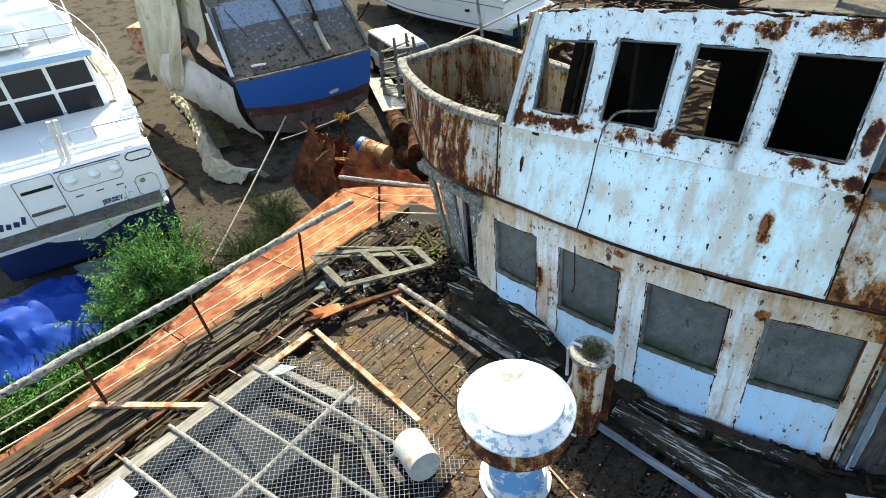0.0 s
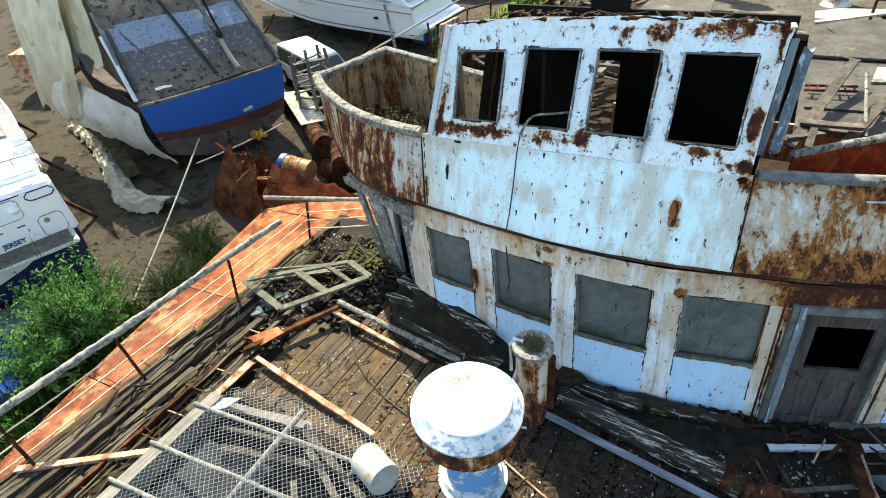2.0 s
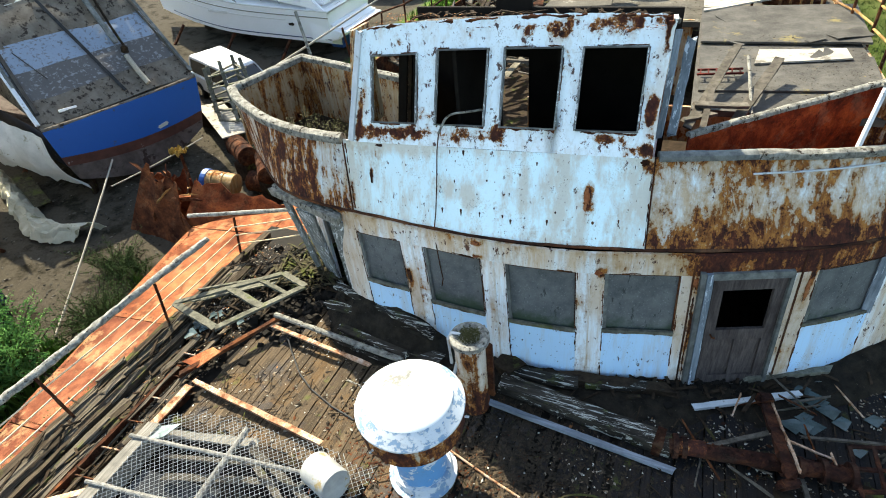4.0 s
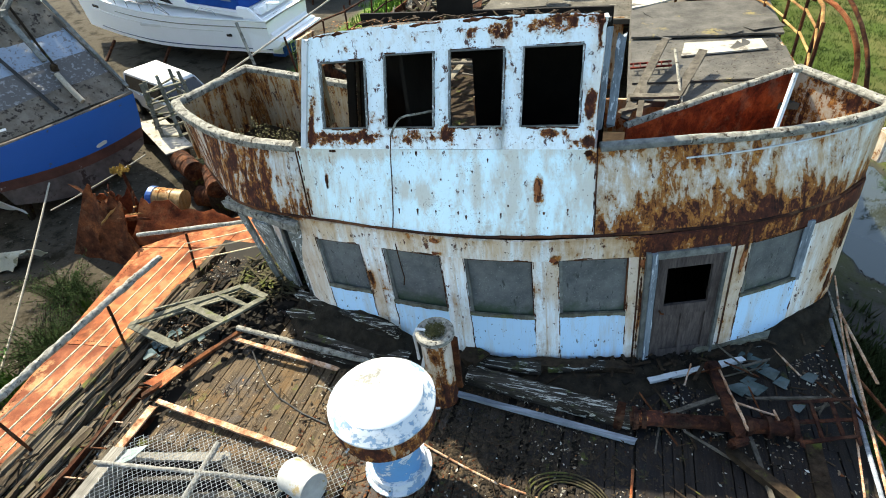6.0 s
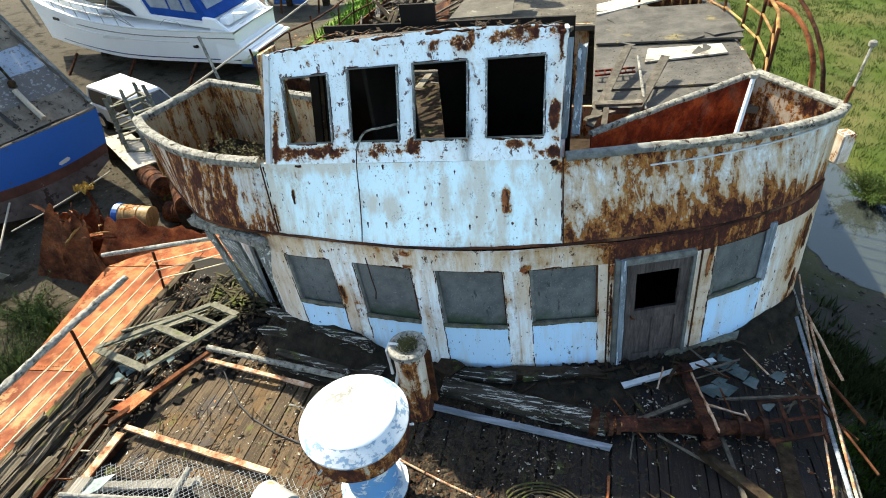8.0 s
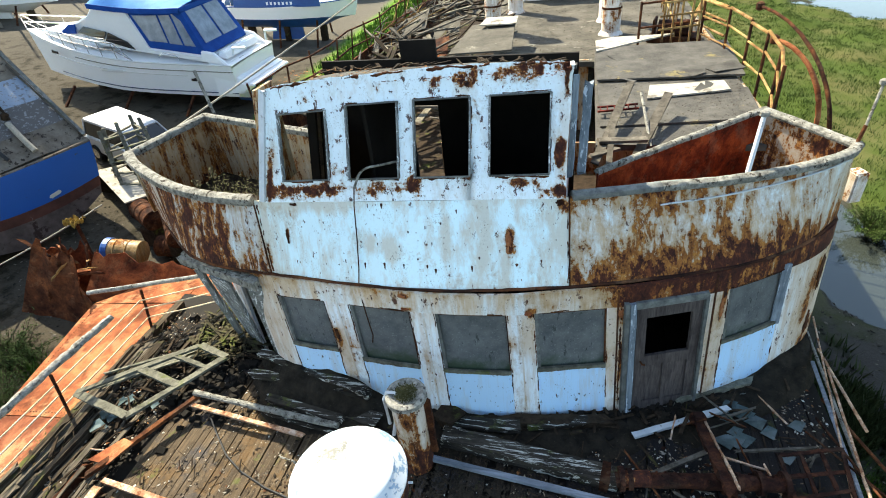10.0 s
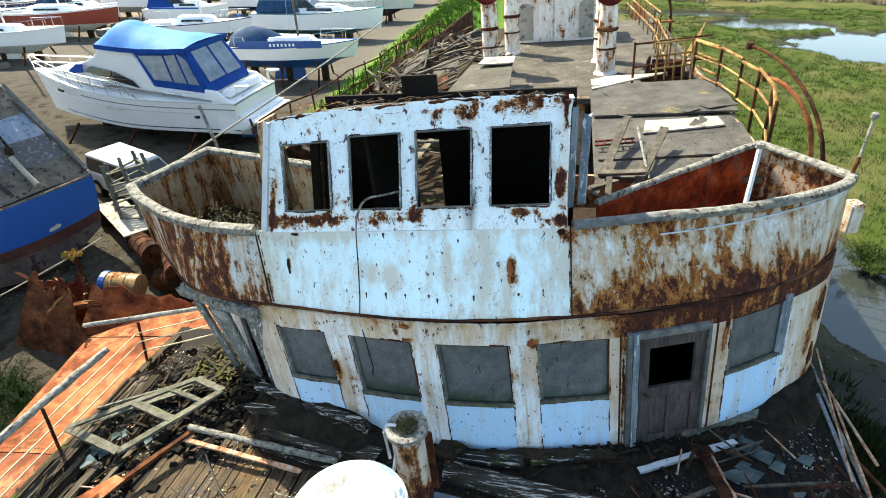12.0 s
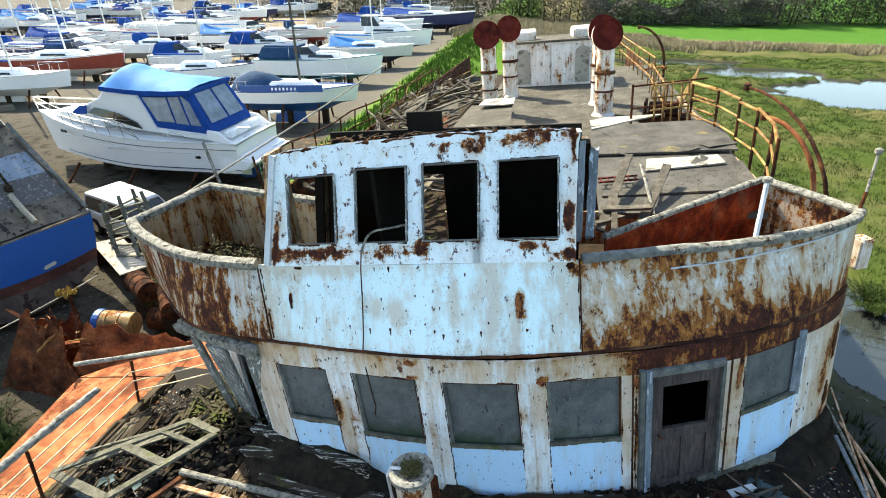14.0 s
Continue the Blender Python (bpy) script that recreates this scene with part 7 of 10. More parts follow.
# collapsed timber on the port side
rnd = random.Random(6)
PALE_STICK = old_wood("bleached_sticks", (0.13, 0.115, 0.085), (0.42, 0.37, 0.27), (4, 4, 4), moss=0.1)
heap = thing("collapsed_timbers", "collapsed heap of grey deck timbers and ironwork", "debris", (-4.5, 16, 2.2))
for i in range(210):
    x, y = rnd.uniform(-6.6, -2.4), rnd.uniform(11.5, 24.5)
    z = 2.2 + 0.8 * rnd.random() * (1 - abs(x + 4.2) / 3.2) + 0.02 * (y - 12)
    a, L = rnd.choice((rnd.gauss(1.0, 0.3), rnd.gauss(2.2, 0.5), rnd.gauss(0.1, 0.3))), rnd.uniform(0.5, 2.4)
    part("timber", beam((x, y, z), (x + L * math.cos(a), y + L * math.sin(a), z + rnd.uniform(-0.2, 0.45)), rnd.uniform(0.04, 0.17), rnd.uniform(0.025, 0.06), rag=0.02, n=3), rnd.choice((GREY_WOOD, DARK_WOOD, PALE_STICK, GREY_WOOD, DARK_WOOD, GREY_WOOD)), heap)
for i in range(7):
    x, y = rnd.uniform(-5.8, -2.8), rnd.uniform(14, 23)
    poly_plate([(x, y, 2.6), (x + 0.9, y + 0.2, 2.8), (x + 0.8, y + 1.2, 3.1), (x - 0.1, y + 1.0, 2.8)], 0.02, rnd.choice((CONCRETE, CONCRETE, DARK_RUST)), heap, "sheet", "", 3, 0.1)
pr = thing("port_railing", "broken rusty rail above the grassy bank", "railing", (-6.5, 18, 2))
for k in range(13):
    a = Vector((-6.55 + 0.08 * k + rnd.uniform(-0.1, 0.1), 11.5 + 1.25 * k, 2.0))
    part("post", tube([a, a + Vector((rnd.uniform(-0.2, 0.2), rnd.uniform(-0.2, 0.2), 1.5))], 0.025, 6), DARK_RUST, pr)
for z in (2.9, 3.4):
    part("rail_bar", tube([(-6.55 + 0.08 * k, 11.5 + 1.25 * k, z + 0.06 * math.sin(k * 1.9)) for k in range(13)], 0.025, 6), DARK_RUST, pr)
for k in range(26):
    x, y = rnd.uniform(-6.8, -4.6), rnd.uniform(16, 26)
    part("bent_bar", tube([(x, y, 2.4), (x + rnd.uniform(-0.3, 0.6), y + rnd.uniform(0, 0.8), 2.9), (x + rnd.uniform(0, 1.2), y + rnd.uniform(0.4, 1.6), 3.0 + rnd.random() * 0.5)], 0.02, 5), YELLOW_RUST if k % 2 else GREY_WOOD, pr)
# roof litter behind the wheelhouse top
bm = bmesh.new()
for i in range(46):
    x, y = rnd.uniform(-3.1, 0.6), rnd.uniform(7.15, 8.3)
    a, L = rnd.uniform(0, 3.14), rnd.uniform(0.06, 0.26)
    z = wh_top(x) - 0.03 - 0.25 * (y - 7.1)
    add_beam(bm, (x, y, z), (x + L * math.cos(a), y + L * math.sin(a) * 0.6, z + 0.03), rnd.uniform(0.012, 0.05), 0.015, rag=0.01)
single("roof_litter", bm, DARK_WOOD, "splinters lying on the wheelhouse roof", "debris", kind="stuff")
pole("white_stick", "white stick jutting over the port wing", "stick", (-6.0, 9.05, 3.62), (-6.35, 9.35, 4.35), 0.03, CAP)
single("mooring_line", tube(sag((-6.6, 8.4, 3.5), (-5.2, 17.5, 4.7), 0.05, 10), 0.02, 6), ROPE, "grey mooring line running aft over the wing", "rope")

rnd = random.Random(55)
scatter("deck_grit", [(rnd.uniform(-2.2, 3.8), rnd.uniform(14.5, 24), 2.945) for _ in range(3400)], 0.017, GRIT, "grit and rust flakes littering the after deck", "debris", 11, 0.3)
scatter("roof_grit", [(1.05 + 2.8 * rnd.random() ** 0.7, rnd.uniform(9.2, 14.4), 3.155) for _ in range(1800)], 0.011, GRIT, "grit and moss crumbs on the felt roof", "debris", 12, 0.35)
scatter("wheelhouse_grit", [(rnd.uniform(-3.2, 0.6), rnd.uniform(6.75, 7.4), 4.83) for _ in range(900)], 0.012, RUST_BIT, "rust flakes on the wheelhouse roof", "debris", 13, 0.4)
for i in range(9):
    x, y = rnd.uniform(1.1, 3.4), rnd.uniform(9.8, 14.2)
    s_, a = rnd.uniform(0.25, 0.7), rnd.uniform(0, 3.1)
    c_, n_ = s_ * math.cos(a), s_ * math.sin(a)
    slab("felt_scrap", "curled torn scrap of roof felt", "felt scrap", [(x, y, 3.17), (x + c_, y + n_, 3.18), (x + c_ - n_ * 0.6, y + n_ + c_ * 0.6, 3.20 + 0.07 * rnd.random()), (x - n_ * 0.5, y + c_ * 0.5, 3.18)], 0.012, FELT, 0.05)

# Yard materials
GEL = speckled("white_gelcoat", (0.86, 0.86, 0.85), (0.91, 0.91, 0.90), 0.8, 0.28, 0.0)
GEL_OLD = speckled("dull_white_gelcoat", (0.58, 0.57, 0.53), (0.72, 0.71, 0.67), 0.9, 0.5, 0.1)
NAVY = speckled("navy_blue_hull", (0.012, 0.02, 0.07), (0.02, 0.035, 0.11), 1.0, 0.35, 0.0)
BLUE_HULL = speckled("bright_blue_paint", (0.006, 0.06, 0.25), (0.012, 0.10, 0.34), 1.5, 0.45, 0.1)
CANVAS = speckled("blue_canvas", (0.006, 0.045, 0.22), (0.010, 0.07, 0.30), 2.0, 0.8, 0.2)
CANVAS_LIGHT = speckled("pale_blue_canvas", (0.03, 0.17, 0.45), (0.05, 0.24, 0.56), 2.0, 0.7, 0.2)
CANVAS_DARK = speckled("dark_blue_canvas", (0.015, 0.045, 0.10), (0.03, 0.08, 0.16), 2.0, 0.8, 0.2)
RED_HULL = speckled("red_brown_paint", (0.22, 0.035, 0.02), (0.30, 0.055, 0.035), 1.5, 0.4, 0.1)
ANTIFOUL = speckled("dark_antifouling", (0.02, 0.025, 0.05), (0.05, 0.05, 0.07), 2.0, 0.8, 0.2)
TEAL = speckled("teal_stripe", (0.02, 0.16, 0.18), (0.03, 0.22, 0.24), 2.0, 0.4, 0.0)
GLASS = Kit("dark_glass").done((0.012, 0.014, 0.016), 0.06)
TINTED = Kit("tinted_glass").done((0.010, 0.013, 0.022), 0.10, 0.0, 0.12)
CLEAR = speckled("clear_canopy_panel", (0.13, 0.16, 0.20), (0.26, 0.31, 0.37), 2.0, 0.15, 0.0)
TARP = speckled("cream_tarpaulin", (0.36, 0.33, 0.23), (0.55, 0.52, 0.41), 1.2, 0.75, 0.7, spots=((0.20, 0.185, 0.11), 0.58, 1.5), dist=0.03)
BLUE_TARP = speckled("blue_tarpaulin", (0.004, 0.035, 0.24), (0.008, 0.065, 0.36), 1.5, 0.6, 0.5)
RED_LEAD = speckled("red_lead_bottom", (0.055, 0.026, 0.020), (0.13, 0.055, 0.038), 1.5, 0.85, 0.5, spots=((0.30, 0.27, 0.25), 0.64, 2.5))
TYRE = speckled("black_rubber", (0.015, 0.015, 0.015), (0.03, 0.03, 0.03), 5.0, 0.9)
CAR_PAINT = speckled("silver_white_car_paint", (0.62, 0.63, 0.64), (0.70, 0.71, 0.72), 1.0, 0.25, 0.0, 0.1)
INK = speckled("navy_lettering", (0.015, 0.02, 0.08), (0.02, 0.03, 0.10), 3.0, 0.5, 0.0)
TEAK = old_wood("teak_slats", (0.14, 0.12, 0.09), (0.30, 0.27, 0.22), (3, 3, 3), spin=False)
BARREL = rusted_paint("barrel_paint", 0.45, 0.6, white=(0.16, 0.105, 0.035), seed=61.0, ochre=0.6)


def hull_point(s, k, L, B, H, keel, bow, flare):
    """A point of a hull: s from the stern (0) to the stem (1), k from the keel (0) over the waterline (0.5) to the rail (1)."""
    s = min(1.0, max(0.0, s))
    full = (1 - max(0.0, (s - 0.35) / 0.65) ** 2.2) * (0.88 + 0.12 * min(1, s / 0.35))
    rise = bow * max(0.0, (s - 0.2) / 0.8) ** 2
    if k <= 0.5:
        q = k / 0.5
        half = B / 2 * full * (0.10 + 0.82 * q**0.8) * (1 - 0.5 * max(0, s - 0.5))
        return (L * s * (1 - 0.10 * (1 - q) * s), half * (0.0 if q == 0 else 1), keel * (1 - q) * (1 - 0.9 * max(0, (s - 0.8) / 0.2)))
    q = (k - 0.5) / 0.5
    half = B / 2 * full * (0.92 * (1 - 0.5 * max(0, s - 0.5)) * (1 - q) + q) + flare * 0
    return (L * s * (1 + 0.03 * q * s), half, q * (H + rise))


def loft(L, B, H, keel, bow, k0, k1, nk, ns=16):
    bm = bmesh.new()
    rows = []
    for i in range(ns + 1):
        s = i / ns
        ring = [Vector(hull_point(s, k0 + (k1 - k0) * j / nk, L, B, H, keel, bow, 0)) for j in range(nk + 1)]
        rows.append(([bm.verts.new((p.x, p.y, p.z)) for p in ring], [bm.verts.new((p.x, -p.y, p.z)) for p in ring]))
    for (a, b), (c, d) in zip(rows, rows[1:]):
        for j in range(nk):
            bm.faces.new((a[j], a[j + 1], c[j + 1], c[j]))
            bm.faces.new((b[j], d[j], d[j + 1], b[j + 1]))
    bmesh.ops.remove_doubles(bm, verts=bm.verts, dist=0.001)
    edges = [e for e in bm.edges if e.is_boundary]
    a, b = rows[0]
    return bm


def transom(L, B, H, keel, bow, k0, k1, nk, rake=0.0):
    bm = bmesh.new()
    ring = [Vector(hull_point(0, k0 + (k1 - k0) * j / nk, L, B, H, keel, bow, 0)) for j in range(nk + 1)]
    pts = [(p.x, p.y, p.z) for p in ring] + [(p.x, -p.y, p.z) for p in ring[::-1]]
    vs = [bm.verts.new(p) for p in pts]
    f = bm.faces.new(vs)
    bmesh.ops.remove_doubles(bm, verts=bm.verts, dist=0.001)
    r = bmesh.ops.extrude_face_region(bm, geom=bm.faces[:])
    for v in r["geom"]:
        if isinstance(v, bmesh.types.BMVert):
            v.co.x += 0.05
    return bm


def deck_of(L, B, H, keel, bow, drop=0.05, s0=0.0, s1=1.0, inset=0.0, up=0.0, camber=0.06):
    bm = bmesh.new()
    rows = []
    for i in range(17):
        s = s0 + (s1 - s0) * i / 16
        p = hull_point(s, 1, L, B, H, keel, bow, 0)
        w = max(p[1] - inset, 0.01)
        rows.append([bm.verts.new((p[0], w * j, p[2] - drop + up + camber * (1 - j * j))) for j in (-1, -0.5, 0, 0.5, 1)])
    for a, b in zip(rows, rows[1:]):
        for j in range(4):
            bm.faces.new((a[j], a[j + 1], b[j + 1], b[j]))
    r = bmesh.ops.extrude_face_region(bm, geom=bm.faces[:])
    for v in r["geom"]:
        if isinstance(v, bmesh.types.BMVert):
            v.co.z -= 0.05
    return bm


def block(x0, x1, w0, w1, z0, z1, front=0.0, back=0.0, tuck=0.12, bev=0.06):
    """A cabin block; front and back rake its ends, tuck narrows its top."""
    bm = bmesh.new()
    pts = [(x0, -w0, z0), (x1, -w1, z0), (x1, w1, z0), (x0, w0, z0), (x0 + back, -w0 + tuck, z1), (x1 - front, -w1 + tuck, z1), (x1 - front, w1 - tuck, z1), (x0 + back, w0 - tuck, z1)]
    vs = [bm.verts.new(p) for p in pts]
    for f in ((0, 3, 2, 1), (4, 5, 6, 7), (0, 1, 5, 4), (1, 2, 6, 5), (2, 3, 7, 6), (3, 0, 4, 7)):
        bm.faces.new([vs[i] for i in f])
    if bev:
        bmesh.ops.bevel(bm, geom=bm.edges[:], offset=bev, segments=3, affect="EDGES")
    return bm


def side_glass(x0, x1, z0, z1, w, rake=0.15, lean=0.0):
    out = []
    for s in (1, -1):
        bm = bmesh.new()
        pts = [(x0, s * w, z0), (x1, s * w, z0), (x1 - rake, s * (w - lean), z1), (x0 + rake * 0.6, s * (w - lean), z1)]
        vs = [bm.verts.new(p) for p in pts] + [bm.verts.new((p[0], p[1] - s * 0.03, p[2])) for p in pts]
        bm.faces.new(vs[:4])
        bm.faces.new(vs[4:][::-1])
        for k in range(4):
            bm.faces.new((vs[k], vs[(k + 1) % 4], vs[4 + (k + 1) % 4], vs[4 + k]))
        out.append(bm)
    return out


def hull_parts(t, L, B, H, keel, bow, top, bottom, deck_m=None, stripe=None, drop=0.05):
    part("hull_side", loft(L, B, H, keel, bow, 0.5, 1.0, 6), top, t, "", True, True)
    part("underbody", loft(L, B, H, keel, bow, 0.0, 0.5, 5), bottom, t, "", True, True)
    part("transom", transom(L, B, H, keel, bow, 0.0, 1.0, 8), top, t, "", False, True)
    part("deck", deck_of(L, B, H, keel, bow, drop), deck_m or GEL, t, "", False, True)
    bm = bmesh.new()
    for s in (1, -1):
        add_tube(bm, [Vector((p[0], s * p[1], p[2])) for p in (hull_point(i / 16, 1, L, B, H, keel, bow, 0) for i in range(17))], 0.035, 6)
    part("rubbing_strake", bm, stripe or GEL, t, "", True, True)


def stands(t, L, B, keel, ground, n=3):
    """Props and blocks down to the ground, in the boat's own places."""
    for i in range(n):
        x = L * (0.2 + 0.55 * i / max(1, n - 1))
        part("keel_block", box((x, 0, (keel + ground) / 2), (0.35, 0.4, max(0.1, keel - ground)), None, 0.02), DARK_WOOD, t, "", False, True)
        for s in (1, -1):
            part("prop", beam((x, s * B * 0.62, ground), (x, s * B * 0.40, -0.05), 0.09, 0.09), DARK_RUST, t, "", False, True)


def pulpit(t, L, B, H, keel, bow, s0=0.7, s1=1.0, h=0.6, m=None):
    for sgn in (1, -1):
        bm = bmesh.new()
        row = [hull_point(s0 + (s1 - s0) * i / 6, 1, L, B, H, keel, bow, 0) for i in range(7)]
        row = [Vector((p[0], sgn * max(p[1] - 0.06, 0.0), p[2])) for p in row]
        add_tube(bm, [p + Vector((0, 0, h)) for p in row], 0.018, 5)
        for p in row[::2]:
            add_tube(bm, [p, p + Vector((0, 0, h))], 0.014, 5)
        part("guard_rail", bm, m or STEEL, t, "thin steel guard rail", False, True)


def sail_boat(x, y, rz, L, B, top, bottom, label, cover=None, mast=True, stripe=None, keel=-0.7, z=-1.05, ground=-2.2, mast_h=9.0, hood=None, mast_m=None, boom=True):
    t = thing("sailing_yacht", label, "boat", (x, y, z), "laid-up boats", yard=True, rz=rz)
    H, bow = L * 0.085, L * 0.035
    hull_parts(t, L, B, H, keel, bow, top, bottom, None, stripe)
    part("keel_fin", block(L * 0.35, L * 0.6, 0.14, 0.10, ground - z + 0.08, -0.35, 0.1, 0.2, 0.03, 0.02), bottom, t, "", False, True)
    part("coachroof", block(L * 0.36, L * 0.74, B * 0.30, B * 0.18, H - 0.06, H + 0.46, 0.5, 0.1, 0.10, 0.08), GEL, t, "", True, True)
    for bm in side_glass(L * 0.42, L * 0.62, H + 0.16, H + 0.30, B * 0.285, 0.1, 0.04):
        part("cabin_window", bm, GLASS, t, "", False, True)
    part("cockpit", block(L * 0.06, L * 0.33, B * 0.28, B * 0.28, H - 0.05, H + 0.16, 0, 0, 0.04, 0.04), GEL_OLD, t, "", False, True)
    if hood:
        part("spray_hood", block(L * 0.30, L * 0.44, B * 0.30, B * 0.26, H + 0.2, H + 1.0, 0.45, 0.0, 0.15, 0.10), hood, t, "canvas hood", True, True)
    if cover:
        bm = bmesh.new()
        add_sheet(bm, lambda u, v: (L * (0.12 + 0.50 * u), (v - 0.5) * B * (0.78 - 0.25 * u), H + 0.10 + (0.85 - 0.55 * u) * max(0.0, 1 - abs(v - 0.5) * 2) ** 0.8 + 0.05 * noise.noise((u * 5, v * 5, x))), steps(0, 1, 0.08), steps(0, 1, 0.1), 0.02)
        part("boom_tent", bm, cover, t, "canvas cover over the boom", True, True)
    pulpit(t, L, B, H, keel, bow)
    pulpit(t, L, B, H, keel, bow, 0.0, 0.22, 0.6)
    if mast:
        part("mast", tube([(L * 0.58, 0, H), (L * 0.57, 0, H + mast_h)], 0.075, 8, 0.055), mast_m or GEL_OLD, t, "", True, True)
        bm = bmesh.new()
        for p in ((L * 0.99, 0, H + bow), (0.05, 0, H), (L * 0.56, B * 0.46, H), (L * 0.56, -B * 0.46, H)):
            add_tube(bm, [p, (L * 0.57, 0, H + mast_h * 0.97)], 0.006, 3)
        part("rigging", bm, STEEL, t, "", False, True)
    if boom and mast:
        part("boom", tube([(L * 0.57, 0, H + 0.95), (L * 0.15, 0, H + 1.0)], 0.06, 8), cover or CANVAS, t, "", True, True)
    stands(t, L, B, -0.3, ground - z)
    return t


def motor_boat(x, y, rz, L, B, top, bottom, label, canopy=None, stripe=None, z=-1.35, ground=-2.2, cab_h=0.9):
    t = thing("motor_boat", label, "boat", (x, y, z), "laid-up boats", yard=True, rz=rz)
    H, bow, keel = L * 0.11, L * 0.04, -0.55
    hull_parts(t, L, B, H, keel, bow, top, bottom, None, stripe)
    part("cabin", block(L * 0.36, L * 0.86, B * 0.36, B * 0.14, H - 0.05, H + cab_h * 0.6, L * 0.16, 0.1, 0.14, 0.12), GEL, t, "", True, True)
    for bm in side_glass(L * 0.45, L * 0.66, H + 0.18, H + 0.38, B * 0.30, 0.15, 0.05):
        part("cabin_window", bm, GLASS, t, "", False, True)
    part("windscreen", block(L * 0.34, L * 0.52, B * 0.36, B * 0.30, H + cab_h * 0.45, H + cab_h * 1.05, 0.7, 0.0, 0.12, 0.05), GLASS, t, "dark windscreen", False, True)
    if canopy:
        part("cockpit_cover", block(L * 0.04, L * 0.42, B * 0.40, B * 0.36, H - 0.02, H + cab_h * 1.15, 0.3, 0.5, 0.25, 0.14), canopy, t, "canvas cockpit cover", True, True)
    pulpit(t, L, B, H, keel, bow, 0.55, 1.0, 0.5)
    stands(t, L, B, keel * 0.8, ground - z)
    return t


# The near cruiser, seen from its stern
cr = thing("motor_cruiser", "big white motor cruiser with navy bottom and teak stern platform", "boat", (-13.0, 2.7, -0.75), yard=True, rz=163)
L, B, H, keel, bow = 12.5, 4.1, 1.15, -0.75, 0.5
hull_parts(cr, L, B, H, keel, bow, GEL, NAVY, None, GEL)
part("stern_moulding", block(-0.12, 0.5, 2.0, 2.0, -0.05, 1.20, 0.0, 0.08, 0.05, 0.05), GEL, cr, "smooth white transom", True, True)
part("stern_bottom", block(0.02, 2.0, 1.9, 1.95, -1.25, -0.06, 0.0, 0.0, -0.05, 0.06), NAVY, cr, "navy blue bottom", True, True)
plat = part("swim_platform", box((-0.36, 0, -0.04), (0.62, 3.7, 0.10), None, 0.03), GEL_OLD, cr, "grey stern platform", False, True)
for i in range(8):
    part("teak_slat", box((-0.63 + 0.075 * i, 0.0, 0.025), (0.045, 3.5, 0.02)), TEAK, plat, "", False, True)


def on_stern(y, z, out=0.0):
    """A point on the raked transom."""
    return Vector((-0.12 + 0.08 * (z + 0.05) / 1.25 - out, y, z))


def outline(name, y0, y1, z0, z1, r, m, label="", parent=cr, cut=0.08):
    pts = [(y0 + cut, z0), (y1 - cut, z0), (y1, z0 + cut), (y1, z1 - cut), (y1 - cut, z1), (y0 + cut, z1), (y0, z1 - cut), (y0, z0 + cut), (y0 + cut, z0)]
    return part(name, tube([on_stern(y, z, 0.006) for y, z in pts], r, 5), m, parent, label, False, True)


outline("hatch_seal", -1.92, -1.36, 0.92, 1.12, 0.016, NAVY, "navy rubber seal")
outline("locker_seam", -1.82, -1.34, 0.02, 0.52, 0.010, CAP, "thin shadowed seam")
outline("panel_seam", -1.20, 0.02, 0.62, 1.08, 0.008, CAP)
outline("gate_seam", 0.10, 0.85, 0.05, 1.14, 0.010, CAP, "", cr, 0.02)
part("locker_catch", tube([on_stern(-1.50, 0.40, 0.0), on_stern(-1.50, 0.40, 0.02)], 0.06, 12), STEEL, cr, "", False, True)
for yy in (-0.30, -0.78, -1.20):
    part("panel_bulge", lathe(tuple(on_stern(yy + 0.12, 0.86, -0.05)), [(0.02, -0.13), (0.10, -0.10), (0.14, 0.0), (0.10, 0.10), (0.02, 0.13)], 14), GEL, cr, "", True, True)
part("top_stripe", beam(on_stern(-1.30, 1.13, 0.01), on_stern(0.05, 1.13, 0.01), 0.02, 0.02), NAVY, cr, "navy stripe", False, True)
part("gate_step", box(tuple(on_stern(0.48, 0.34, 0.02)), (0.10, 0.66, 0.05), None, 0.01), TEAK, cr, "grey slatted step", False, True)
part("gate_slot", box(tuple(on_stern(0.48, 0.86, 0.0)), (0.05, 0.62, 0.07), None, 0.01), GLASS, cr, "", False, True)
part("stern_cleat", tube([on_stern(-1.62, 1.2, -0.12), on_stern(-1.40, 1.2, -0.12)], 0.02, 6), STEEL, cr, "", False, True)
for yy in (-0.19, -0.61, -1.03):
    part("vent_slot", box(tuple(on_stern(yy, 0.46)), (0.02, 0.16, 0.025)), NAVY, cr, "", False, True)
bm = text_mesh("JERSEY", 0.150, 0.004)
bm.transform(Matrix.Translation(on_stern(-0.76, 0.10, 0.008)) @ Matrix(((0, 0, -1, 0), (-1, 0, 0, 0), (0, 1, 0, 0), (0, 0, 0, 1))) @ pose(0, 0, 0, -4, 0, 0))
part("lettering", bm, INK, cr, "navy blue lettering", False, True)
for k, (w, hh) in enumerate(((0.10, 0.2), (0.08, 0.16), (0.12, 0.22), (0.09, 0.16), (0.11, 0.16), (0.08, 0.24))):
    part("name_bar", box(tuple(on_stern(1.75 - 0.15 * k, 0.24 + (hh - 0.16) / 2, 0.004)), (0.01, w, hh * 0.8), pose(0, 0, 0, 18, 0, 0)), INK, cr, "navy name", False, True)
part("cockpit_floor", block(0.5, 3.2, 1.6, 1.6, 0.5, 0.62, 0, 0, 0.02, 0.02), TEAK, cr, "", False, True)
